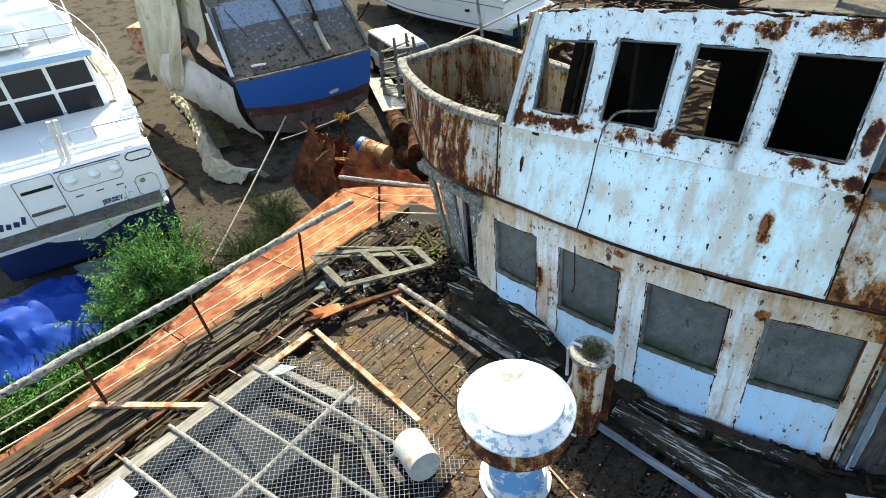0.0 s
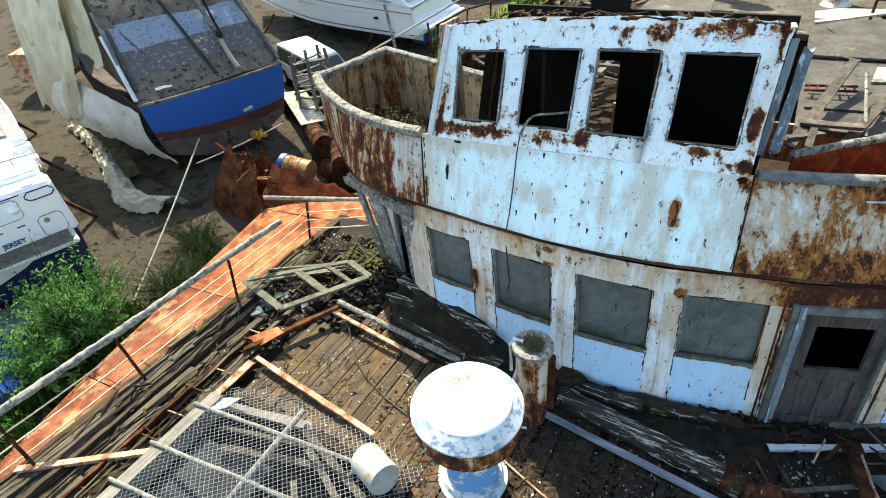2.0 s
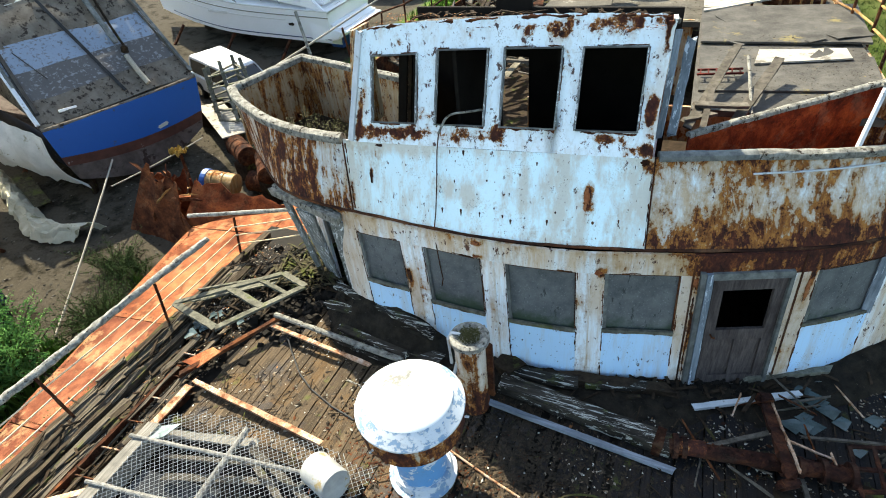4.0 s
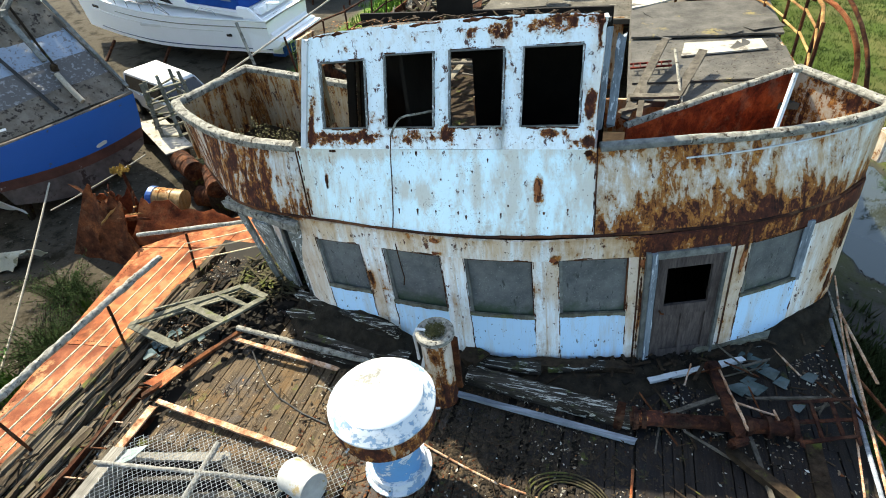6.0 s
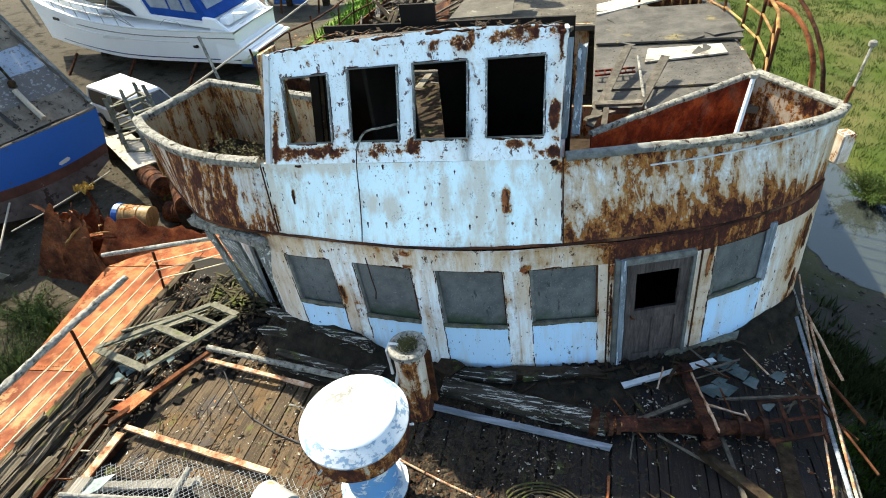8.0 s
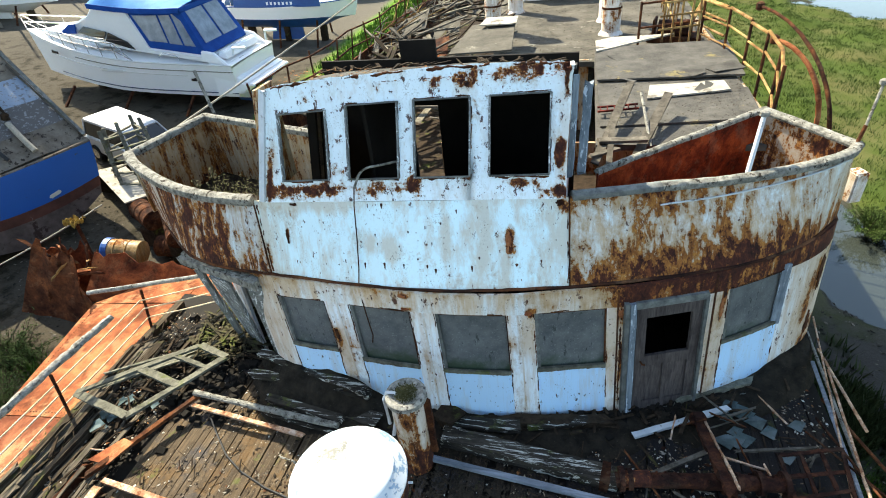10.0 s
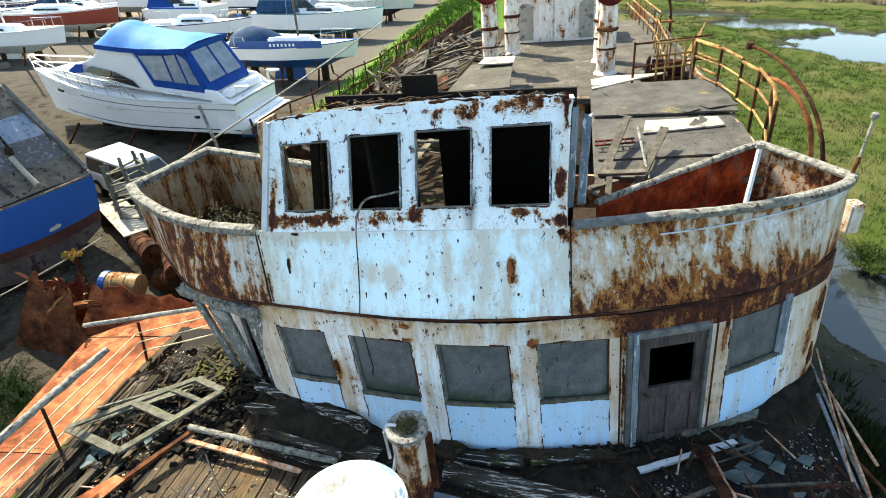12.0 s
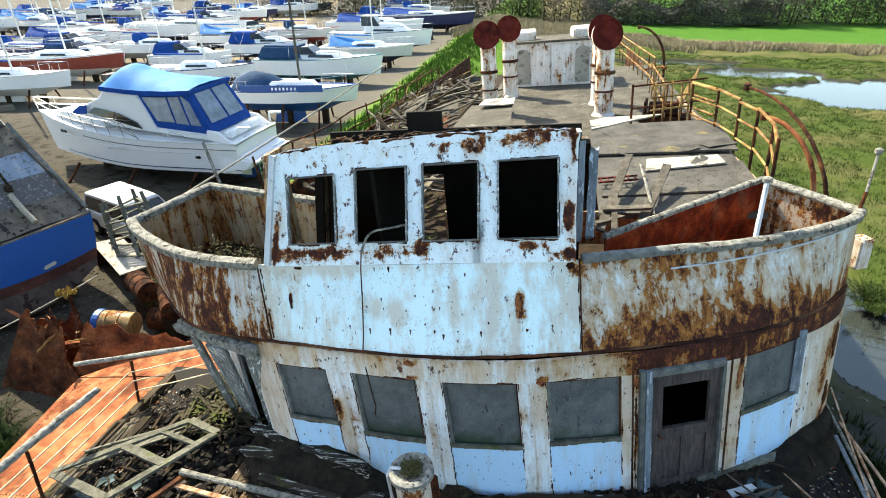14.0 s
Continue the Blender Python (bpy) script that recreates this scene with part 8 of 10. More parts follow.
part("coaming", block(0.42, 0.75, 1.9, 1.9, 0.9, 1.32, 0.05, 0.05, 0.05, 0.04), GEL, cr, "", True, True)
part("saloon", block(3.0, 8.6, 1.62, 1.25, 1.1, 2.7, 1.6, 0.25, 0.25, 0.10), GEL, cr, "white saloon", True, True)
for k in range(3):
    for j in range(2):
        part("saloon_door_pane", box((3.02 + 0.11 * j, -0.95 + 0.95 * k, 1.42 + 0.62 * j), (0.03, 0.86, 0.55), pose(0, 0, 0, 0, 10, 0), 0.01), TINTED, cr, "dark glass", False, True)
for bm in side_glass(3.7, 7.0, 1.75, 2.4, 1.56, 0.3, 0.14):
    part("saloon_window", bm, GLASS, cr, "", False, True)
part("fly_overhang", block(2.2, 6.6, 1.68, 1.4, 2.66, 2.84, 0.5, 0.1, 0.06, 0.05), GEL, cr, "white flybridge deck", True, True)
part("fly_coaming", block(3.4, 6.8, 1.45, 1.2, 2.82, 3.5, 0.9, 0.3, 0.2, 0.10), GEL, cr, "", True, True)
part("fly_stripe", box((2.16, 0, 2.75), (0.05, 3.2, 0.14), None, 0.02), speckled("pale_blue_trim", (0.25, 0.42, 0.62), (0.32, 0.50, 0.70), 2.0, 0.5, 0.0), cr, "pale blue stripe along the flybridge edge", False, True)
part("fly_console", block(5.0, 5.9, 0.5, 0.5, 3.4, 3.9, 0.2, 0.1, 0.05, 0.05), GEL, cr, "", True, True)
for s in (-1, 1):
    for k in range(3):
        part("deck_stair", box((1.75 + 0.28 * k, s * 1.86, 0.95 + 0.22 * k), (0.28, 0.34, 0.22), None, 0.02), GEL, cr, "white moulded step", False, True)
    bm = bmesh.new()
    for hh in (0.3, 0.55):
        add_tube(bm, [(2.4, s * 1.5, 2.84 + hh), (4.8, s * 1.45, 2.84 + hh)], 0.018, 5)
    for k in range(5):
        add_tube(bm, [(2.4 + 0.6 * k, s * (1.5 - 0.012 * k), 2.84), (2.4 + 0.6 * k, s * (1.5 - 0.012 * k), 3.4)], 0.016, 5)
    part("fly_rail", bm, STEEL, cr, "thin steel rail", False, True)
bm = bmesh.new()
for hh in (0.3, 0.55):
    add_tube(bm, [(2.4, -1.5, 2.84 + hh), (2.4, 1.5, 2.84 + hh)], 0.018, 5)
for k in range(6):
    add_tube(bm, [(2.4, -1.5 + 0.6 * k, 2.84), (2.4, -1.5 + 0.6 * k, 3.4)], 0.016, 5)
part("fly_rail", bm, STEEL, cr, "thin steel rail", False, True)
part("side_deck", deck_of(L, B, H, keel, bow, -0.02, 0.25, 0.95, 0.1), PALE_BOARD, cr, "cream side deck", False, True)
pulpit(cr, L, B, H, keel, bow, 0.28, 1.0, 0.75)
bm = bmesh.new()
add_tube(bm, [(0.5, -1.95, 1.3), (0.5, -1.95, 1.66), (0.5, 0.05, 1.70), (0.5, 0.1, 1.3)], 0.022, 6)
for yy in (-1.5, -1.0, -0.5):
    add_tube(bm, [(0.5, yy, 1.3), (0.5, yy, 1.68)], 0.016, 5)
part("stern_rail", bm, STEEL, cr, "", False, True)
for yy in (-0.20, -0.33):
    part("davit_post", tube([(0.3, yy, 1.2), (0.3, yy - 0.1, 2.1)], 0.05, 8), GEL_OLD, cr, "", True, True)
part("dinghy", block(2.7, 4.5, 0.62, 0.4, 2.95, 3.45, 0.5, 0.1, 0.1, 0.15), GEL, cr, "white tender on the flybridge", True, True)
stands(cr, L, B, keel * 0.8, -1.45)

# The old blue-hulled boat under tarpaulins
ob_ = thing("old_fishing_boat", "derelict wooden boat with blue band and patched grey stern", "boat", (-13.9, 10.3, -1.05), yard=True, rz=163)
L, B, H, keel, bow = 11.5, 5.1, 1.22, -0.9, 0.7
STRAKE = speckled("dark_blue_strake", (0.012, 0.016, 0.026), (0.035, 0.042, 0.06), 2.0, 0.6, 0.4, spots=((0.10, 0.095, 0.09), 0.62, 4.0))
BOTTOM = speckled("bare_bottom_planking", (0.060, 0.046, 0.040), (0.16, 0.130, 0.115), 2.2, 0.9, 0.6, spots=((0.045, 0.030, 0.025), 0.56, 2.6), dist=0.03)
WORN_BAND = flaked_paint("worn_blue_band", (0.010, 0.085, 0.33), (0.045, 0.055, 0.075), (0.02, 0.03, 0.06), 0.66, 2.4)
MOTTLED = flaked_paint("mottled_cover_sheet", (0.090, 0.084, 0.080), (0.15, 0.15, 0.155), (0.030, 0.027, 0.025), 0.56, 9.0)
STAINED = speckled("stained_cover_sheet", (0.090, 0.074, 0.057), (0.20, 0.172, 0.138), 2.6, 0.85, 0.6, spots=((0.028, 0.022, 0.018), 0.54, 5.5), dist=0.03)
PALE_BLUE = flaked_paint("faded_blue_sheet", (0.21, 0.26, 0.33), (0.10, 0.10, 0.105), (0.035, 0.035, 0.038), 0.57, 9.0)
CANVAS_WHITE = speckled("dirty_white_tarpaulin", (0.44, 0.43, 0.38), (0.66, 0.65, 0.60), 1.3, 0.75, 0.7, spots=((0.24, 0.22, 0.16), 0.60, 2.0), dist=0.04)
part("hull_side", loft(L, B, H, keel, bow, 0.5, 1.0, 6), STRAKE, ob_, "dark blue-black planking", True, True)
part("bottom", loft(L, B, H, keel, bow, 0.0, 0.5, 5), BOTTOM, ob_, "bare bottom planking", True, True)
stern_half = curve([(-0.95, 1.75), (-0.4, 1.95), (0.4, 2.13), (1.22, 2.24)])


def stern_point(u, z):
    """A point of the rounded transom; u from 0 to 1 across it."""
    y = (u - 0.5) * 2 * stern_half(z)
    return (-0.04 - 0.14 * (1 - (2 * u - 1) ** 2), y, z)


def band_foot(u):
    return 0.14 + 0.24 * u * u - 0.10 * math.sin(u * 3.1)


def keel_line(u):
    return -0.92 + 0.52 * (2 * u - 1) ** 2


for nm, lo, hi, m, lab, off in (("stern_foot", keel_line, lambda u: band_foot(u) - 0.26, BOTTOM, "bare grey-brown planking", 0.0), ("boot_top", lambda u: band_foot(u) - 0.30, lambda u: band_foot(u) + 0.02, RED_LEAD, "flaking red-brown strip", -0.012), ("blue_band", band_foot, lambda u: 1.17 + 0.05 * math.sin(u * 3.1), WORN_BAND, "bright blue painted band", -0.024)):
    bm = bmesh.new()
    add_sheet(bm, lambda u, v: Vector(stern_point(u, lo(u) + (hi(u) - lo(u)) * v)) + Vector((off, 0, 0)), steps(0, 1, 0.05), steps(0, 1, 0.25), 0.04)
    part(nm, bm, m, ob_, lab, True, True)
def slope(y, h, off=0.0):
    """A point on the cover that slopes up and forward from the stern rail; h is counted up the slope."""
    return (0.06 + 0.85 * (h - 1.2) + 0.60 * off, y, h - 0.187 * (h - 1.2) - 0.75 * off)


part("stern_house", block(0.16, 7.6, 2.08, 1.9, 1.10, 3.76, 0.6, 2.62, 0.30, 0.03), STAINED, ob_, "covered deckhouse", False, True)
part("rail_log", tube([stern_point(u, 1.20) for u in steps(0.0, 1.0, 0.1)], 0.06, 8), STAINED, ob_, "", True, True)
for z0, z1, m, lab in ((1.18, 1.84, STAINED, "stained brown sheet"), (1.82, 2.52, MOTTLED, "mottled dark sheet"), (2.50, 3.18, PALE_BLUE, "faded blue-grey sheet"), (3.16, 4.42, STAINED, "stained brown sheet")):
    bm = bmesh.new()

    def cover(u, v):
        z = z0 + (z1 - z0) * v + 0.05 * noise.noise((u * 3, v, z0))
        return slope((u - 0.5) * 2 * (2.24 - 0.10 * (z - 1.2)), z, -0.05 + 0.05 * noise.noise((u * 4, z * 1.3, 2.0)) + 0.02 * noise.noise((u * 13, z * 5, 2.0)))
    add_sheet(bm, cover, steps(0, 1, 0.03), steps(0, 1, 0.12), 0.025)
    part("cover_sheet", bm, m, ob_, lab, True, True)
bm = bmesh.new()
add_sheet(bm, lambda u, v: (2.55 + 3.6 * v + 0.06 * noise.noise((u * 6, v * 4, 3)), (u - 0.5) * 4.1, 3.78 + 0.36 * math.sin(u * 3.14) * (0.5 + 0.5 * v) - 0.30 * max(0.0, 0.10 - v) / 0.10 + 0.08 * noise.noise((u * 7, v * 5, 8))), steps(0, 1, 0.04), steps(0, 1, 0.05), 0.015)
part("roof_cover", bm, CANVAS_WHITE, ob_, "dirty pale cover over the deckhouse", True, True)
part("dark_batten", beam(slope(0.32, 4.3, -0.12), slope(-0.22, 1.36, -0.12), 0.09, 0.05, up=(1, 0, 0.5), rag=0.005, n=8), CABLE, ob_, "", False, True)
part("dark_batten", beam(slope(1.62, 3.0, -0.10), slope(1.30, 2.2, -0.10), 0.02, 0.02, up=(1, 0, 0.5)), CABLE, ob_, "", False, True)
crane = part("crane_arm", tube([slope(-1.95, 4.6, -0.14), slope(-1.45, 4.3, -0.22), slope(-0.80, 3.84, -0.26)], 0.085, 8), FRAME_WOOD, ob_, "grey-white crane arm", True, True)
part("crane_jib", beam(slope(-0.80, 3.84, -0.26), slope(-0.80, 2.50, -0.22), 0.13, 0.07, up=(1, 0, 0.5), rag=0.006, n=6), FRAME_WOOD, ob_, "", False, True)
part("crane_pipe", tube([slope(-1.10, 4.2, -0.22), slope(-0.98, 3.0, -0.2), slope(-0.94, 2.2, -0.18)], 0.035, 7), DARK_WOOD, ob_, "", True, True)
part("crane_joint", lathe(slope(-0.80, 3.84, -0.26), [(0.03, -0.10), (0.12, -0.08), (0.12, 0.08), (0.03, 0.10)], 12), FRAME_WOOD, ob_, "", True, True)
part("crane_knuckle", box(slope(-0.90, 2.30, -0.18), (0.12, 0.18, 0.20), pose(0, 0, 0, 12, 0, 0), 0.03), DARK_WOOD, ob_, "", False, True)
bm = tube([slope(-0.84, 2.15, -0.16), slope(-0.84, 1.7, -0.18), slope(-0.87, 1.30, -0.20)], 0.075, 9)
rough_up(bm, 0.012, 9)
part("rope_fender", bm, ROPE, ob_, "frayed brown fender", True, True)
for y0, h0, y1, h1, w_, m_ in ((-2.02, 4.0, -2.24, 1.28, 0.09, FRAME_WOOD), (-1.92, 3.5, -2.18, 1.42, 0.05, GREY_WOOD), (2.14, 3.0, 2.22, 1.26, 0.10, WHITE_BAR), (2.04, 3.6, 2.14, 2.2, 0.08, FRAME_WOOD), (1.92, 3.1, 2.06, 1.5, 0.10, CABLE)):
    part("leaning_spar", beam(slope(y0, h0, -0.12), slope(y1, h1, -0.12), w_, 0.05, up=(1, 0, 0.5), rag=0.008, n=6), m_, ob_, "weathered board along the stern's corner", False, True)
part("small_plate", box(slope(1.36, 1.40, -0.10), (0.03, 0.46, 0.08), pose(0, 0, 0, 4, 0, 0), 0.01), GEL, ob_, "", False, True)
part("white_daub", box((-0.23, -0.72, 0.22), (0.02, 0.34, 0.10), pose(0, 0, 0, -8, 0, 0), 0.03), CANVAS_WHITE, ob_, "", False, True)
stands(ob_, L, B, keel * 0.8, -1.15)
for yy in (1.7, -1.2):
    part("stern_prop", beam((0.25, yy, -1.15), (0.15, yy * 0.95, -0.45), 0.14, 0.14, rag=0.01, n=3), DARK_WOOD, ob_, "", False, True)
tp = thing("boat_tarpaulin", "cream and white tarpaulins draped down the side of the old boat", "tarpaulin", (-15.0, 8.0, -2.0), yard=True)
afloat = ob_.matrix_basis


def hung(name, a, b, c, d, m, label, fold, seed, su=0.02, sv=0.06, bow_out=0.0):
    """A hanging cloth between four corners (top a to b, foot d to c), with falling folds and a ragged foot."""
    a, b, c, d = (Vector(p) for p in (a, b, c, d))
    bm = bmesh.new()

    def cloth(u, v):
        w = v * (1 + 0.10 * noise.noise((u * 7, seed, 0)) + 0.05 * noise.noise((u * 23, seed, 1)))
        q = a.lerp(b, u).lerp(d.lerp(c, u), w)
        k = fold * (0.35 + 0.65 * v) * (math.sin(u * 21 + 2.0 * v + seed) * 0.5 + math.sin(u * 47 - 3 * v) * 0.3 + 1.2 * noise.noise((u * 5, v * 2.5, seed)))
        return afloat @ (q + Vector((0.3 * k, k + bow_out * math.sin(v * 3.1), 0.05 * noise.noise((u * 9, v * 4, seed)))))
    add_sheet(bm, cloth, steps(0, 1, su), steps(0, 1, sv), 0.015)
    return part(name, bm, m, tp, label, True)


hung("drape", (3.0, 2.40, 3.9), (8.6, 2.9, 4.4), (5.2, 3.9, 0.0), (2.6, 3.42, 0.35), TARP, "cream weathered drape", 0.16, 3.0, 0.012)
hung("drape", (2.6, 2.05, 3.7), (4.8, 2.45, 3.9), (4.6, 2.95, 2.2), (1.7, 2.30, 1.9), TARP, "yellowed drape over the house", 0.10, 5.0)
hung("side_cloth", (-0.04, 2.30, 1.05), (4.3, 3.22, 1.32), (3.4, 3.72, 0.15), (-0.32, 1.92, -0.66), CANVAS_WHITE, "dirty white cloth along the hull", 0.09, 8.0, 0.02, 0.08, 0.22)
curl = [curve([(0, -20.4), (0.3, -18.4), (0.52, -16.9), (0.75, -14.9), (0.88, -14.0), (1, -13.0)]), curve([(0, 8.75), (0.3, 8.3), (0.52, 7.75), (0.75, 6.95), (0.88, 6.78), (1, 7.15)])]
bm = bmesh.new()
add_sheet(bm, lambda u, v: Vector((curl[0](u) + 0.10 * noise.noise((u * 30, v * 4, 6)) + 0.25 * (v - 0.5), curl[1](u) + (v - 0.5) * (0.30 + 0.55 * u * u) + 0.12 * noise.noise((u * 26, v * 3, 4)), -2.13 + (0.20 + 0.14 * u) * math.sin(v * 3.14) + 0.10 * noise.noise((u * 34, v * 7, 2)) + 0.06 * noise.noise((u * 80, v * 9, 5)))), steps(0, 1, 0.008), steps(0, 1, 0.06), 0.015)
part("crumpled_end", bm, TARP, tp, "white crumpled end on the ground", True)
loose_y = thing("olive_board", "drab green board leaning under the tarpaulin", "board", (-16.2, 7.9, -1.9), yard=True)
part("board", beam((-16.9, 8.2, -1.75), (-15.3, 7.6, -2.02), 0.42, 0.05, rag=0.012, n=4), HEAP, loose_y)
net = thing("yellow_netting", "crumpled scrap of yellow netting on the scrap iron", "netting", (-11.85, 9.8, -0.8), yard=True)
bm = bmesh.new()
add_sheet(bm, lambda u, v: Vector((-12.0 + 0.36 * u + 0.08 * noise.noise((u * 5, v * 5, 1)), 9.62 + 0.36 * v, -0.80 + 0.22 * noise.noise((u * 3, v * 3, 4)) + 0.10 * noise.noise((u * 9, v * 9, 4)))), steps(0, 1, 0.06), steps(0, 1, 0.06), 0.02)
part("mesh", bm, speckled("yellow_net", (0.22, 0.13, 0.025), (0.40, 0.27, 0.06), 14.0, 0.8, 0.6, spots=((0.10, 0.06, 0.02), 0.55, 20.0)), net)
part("net_prop", tube([(-11.8, 9.8, -2.2), (-11.8, 9.8, -0.8)], 0.05, 6), DARK_RUST, net)

# The white flybridge cruiser with blue canvas
def prism(prof, bev=0.05):
    """A solid from a side outline of (x, z, half width) points."""
    bm = bmesh.new()
    a = [bm.verts.new((x, w, z)) for x, z, w in prof]
    b = [bm.verts.new((x, -w, z)) for x, z, w in prof]
    bm.faces.new(a)
    bm.faces.new(b[::-1])
    n = len(prof)
    for i in range(n):
        bm.faces.new((a[i], b[i], b[(i + 1) % n], a[(i + 1) % n]))
    bmesh.ops.recalc_face_normals(bm, faces=bm.faces)
    if bev:
        bmesh.ops.bevel(bm, geom=bm.edges[:], offset=bev, segments=3, affect="EDGES", clamp_overlap=True)
    return bm


def panel(pts, th=0.02):
    """A flat pane through four corners, a little proud."""
    a, b, c, d = (Vector(p) for p in pts)
    bm = bmesh.new()
    add_sheet(bm, lambda u, v: a.lerp(b, u).lerp(d.lerp(c, u), v), [0, 0.5, 1], [0, 0.5, 1], th)
    return bm


wc = thing("motor_cruiser", "white motor cruiser with blue canvas enclosure and flybridge cover", "boat", (-13.2, 21.9, -1.5), yard=True, rz=180)
L, B, H, keel, bow = 11.1, 4.05, 1.34, -0.5, 0.54
hull_parts(wc, L, B, H, keel, bow, GEL, BLUE_HULL, None, GEL_OLD)
part("stern_quarter", prism([(0.9, -0.02, 1.86), (-0.35, 0.18, 1.72), (-0.62, 0.42, 1.66), (-0.58, 0.62, 1.62), (0.0, 0.72, 1.70), (0.25, 1.34, 1.72), (1.1, 1.50, 1.74)], 0.10), GEL, wc, "rounded white stern", True, True)
part("bathing_platform", box((-0.42, 0, 0.52), (0.72, 3.2, 0.10), None, 0.04), GEL, wc, "", True, True)
part("cockpit_well", box((0.85, 0.0, 1.50), (0.9, 2.4, 0.05), None, 0.01), GEL_OLD, wc, "", False, True)
part("transom_seat", prism([(0.35, 1.45, 1.35), (0.75, 1.48, 1.35), (0.75, 1.75, 1.3), (0.5, 1.75, 1.3)], 0.05), GEL, wc, "", True, True)
part("stern_hatch", box((0.18, 0.35, 1.20), (0.04, 0.8, 0.32), pose(0, 0, 0, 0, 20, 0), 0.02), GLASS, wc, "dark stern locker", False, True)
for s in (1, -1):
    part("stern_coaming", prism([(0.15, 1.30, 0.10), (1.3, 1.45, 0.10), (1.3, 1.85, 0.08), (0.75, 1.80, 0.08)], 0.04), GEL, wc, "", True, True).location.y = s * 1.62
part("superstructure", prism([(1.15, 1.40, 1.72), (9.4, 1.75, 0.75), (7.75, 2.45, 1.16), (6.55, 2.95, 1.30), (6.25, 3.30, 1.30), (4.5, 3.28, 1.40), (3.66, 1.85, 1.62), (1.15, 1.68, 1.66)], 0.08), GEL, wc, "white moulded cabin and flybridge", True, True)
part("fore_cabin", prism([(6.5, 1.55, 1.45), (10.6, 1.88, 0.30), (9.6, 2.12, 0.55), (7.2, 2.30, 1.2)], 0.10), GEL, wc, "white cabin top", True, True)
part("canvas_enclosure", prism([(1.06, 1.66, 1.63), (3.72, 1.84, 1.60), (4.52, 3.24, 1.36), (2.02, 3.44, 1.40)], 0.03), CANVAS, wc, "blue canvas cockpit enclosure", True, True)


def on_side(x, z, s, out=0.012):
    """A point on the enclosure's side."""
    q = (z - 1.7) / 1.65
    return Vector((x, s * (1.635 - 0.25 * q + out), z))


for s in (1, -1):
    for (x0, x1, x2, x3, z0, z1) in ((3.62, 2.78, 3.08, 4.22, 2.12, 3.10), (2.68, 2.10, 2.48, 2.98, 2.06, 3.14), (2.00, 1.52, 2.10, 2.38, 2.02, 3.20)):
        part("clear_panel", panel([on_side(x0, z0, s), on_side(x1, z0 - 0.03, s), on_side(x2, z1, s), on_side(x3, z1 - 0.04, s)], 0.02 * s), CLEAR, wc, "clear window panel", False, True)
for y0, y1 in ((-1.25, -0.1), (0.05, 1.25)):
    part("clear_panel", panel([(1.06 + 0.185, y0, 2.05), (1.06 + 0.185, y1, 2.05), (1.90, y1 * 0.9, 3.22), (1.90, y0 * 0.9, 3.22)], 0.02), CLEAR, wc, "clear window panel", False, True)
for s in (1, -1):
    part("cabin_window", panel([(7.25, s * 1.36, 2.26), (5.95, s * 1.50, 2.02), (5.75, s * 1.46, 2.36), (6.9, s * 1.32, 2.50)], 0.05 * s), GLASS, wc, "dark cabin window", False, True)
    part("cabin_window", panel([(5.85, s * 1.51, 2.00), (4.45, s * 1.63, 1.74), (4.75, s * 1.58, 2.02), (5.65, s * 1.47, 2.34)], 0.05 * s), GLASS, wc, "dark cabin window", False, True)
    part("window_cover", panel([(8.55, s * 1.08, 2.06), (7.38, s * 1.37, 2.20), (7.35, s * 1.30, 2.56), (7.75, s * 1.20, 2.52)], 0.05 * s), CANVAS, wc, "blue window cover", False, True)
bm = bmesh.new()
crest = curve([(1.9, 3.52), (2.4, 3.66), (3.6, 3.82), (4.8, 4.02), (5.55, 4.20), (5.95, 3.98), (6.25, 3.62)])
add_sheet(bm, lambda u, v: (1.9 + 4.35 * u, (v - 0.5) * 2 * (1.56 - 0.14 * u), 3.42 - 0.10 * math.sin(u * 3.14) + (crest(1.9 + 4.35 * u) - 3.42) * (1 - abs(2 * v - 1) ** 2.4) + 0.035 * noise.noise((u * 7, v * 5, 7))), steps(0, 1, 0.04), steps(0, 1, 0.06), 0.02)
part("fly_cover", bm, CANVAS_LIGHT, wc, "sunlit blue canvas cover", True, True)
bm = bmesh.new()
for s in (1, -1):
    add_sheet(bm, lambda u, v: (1.86 + 4.4 * u, s * (1.575 - 0.14 * u), 3.26 - 0.10 * math.sin(u * 3.14) + 0.19 * v + 0.02 * noise.noise((u * 9, 0, 0))), steps(0, 1, 0.1), [0, 1], 0.02 * s)
add_sheet(bm, lambda u, v: (1.86, (u - 0.5) * 3.1, 3.28 + 0.16 * v), [0, 0.5, 1], [0, 1], 0.02)
part("cover_skirt", bm, CANVAS, wc, "deep blue valance", False, True)
bm = bmesh.new()
for s in (1, -1):
    row = [Vector((p[0], s * max(p[1] - 0.10, 0.02), p[2])) for p in (hull_point(0.40 + 0.60 * i / 9, 1, L, B, H, keel, bow, 0) for i in range(10))]
    for hh in (0.32, 0.62):
        add_tube(bm, [row[0]] + [p + Vector((0, 0, hh)) for p in row[1:]], 0.02, 5)
    for p in row[1:]:
        add_tube(bm, [p, p + Vector((0.1, 0, 0.62))], 0.016, 5)
    add_tube(bm, [(3.3, s * 1.75, 1.5), (3.0, s * 1.78, 1.72), (2.4, s * 1.78, 1.62), (2.3, s * 1.78, 1.46)], 0.016, 5)
part("guard_rail", bm, STEEL, wc, "thin steel guard rail", False, True)
part("stern_davit", tube([(0.1, -1.5, 1.5), (0.1, -1.5, 1.9), (-0.5, -1.5, 1.95)], 0.06, 8), GEL, wc, "", True, True)
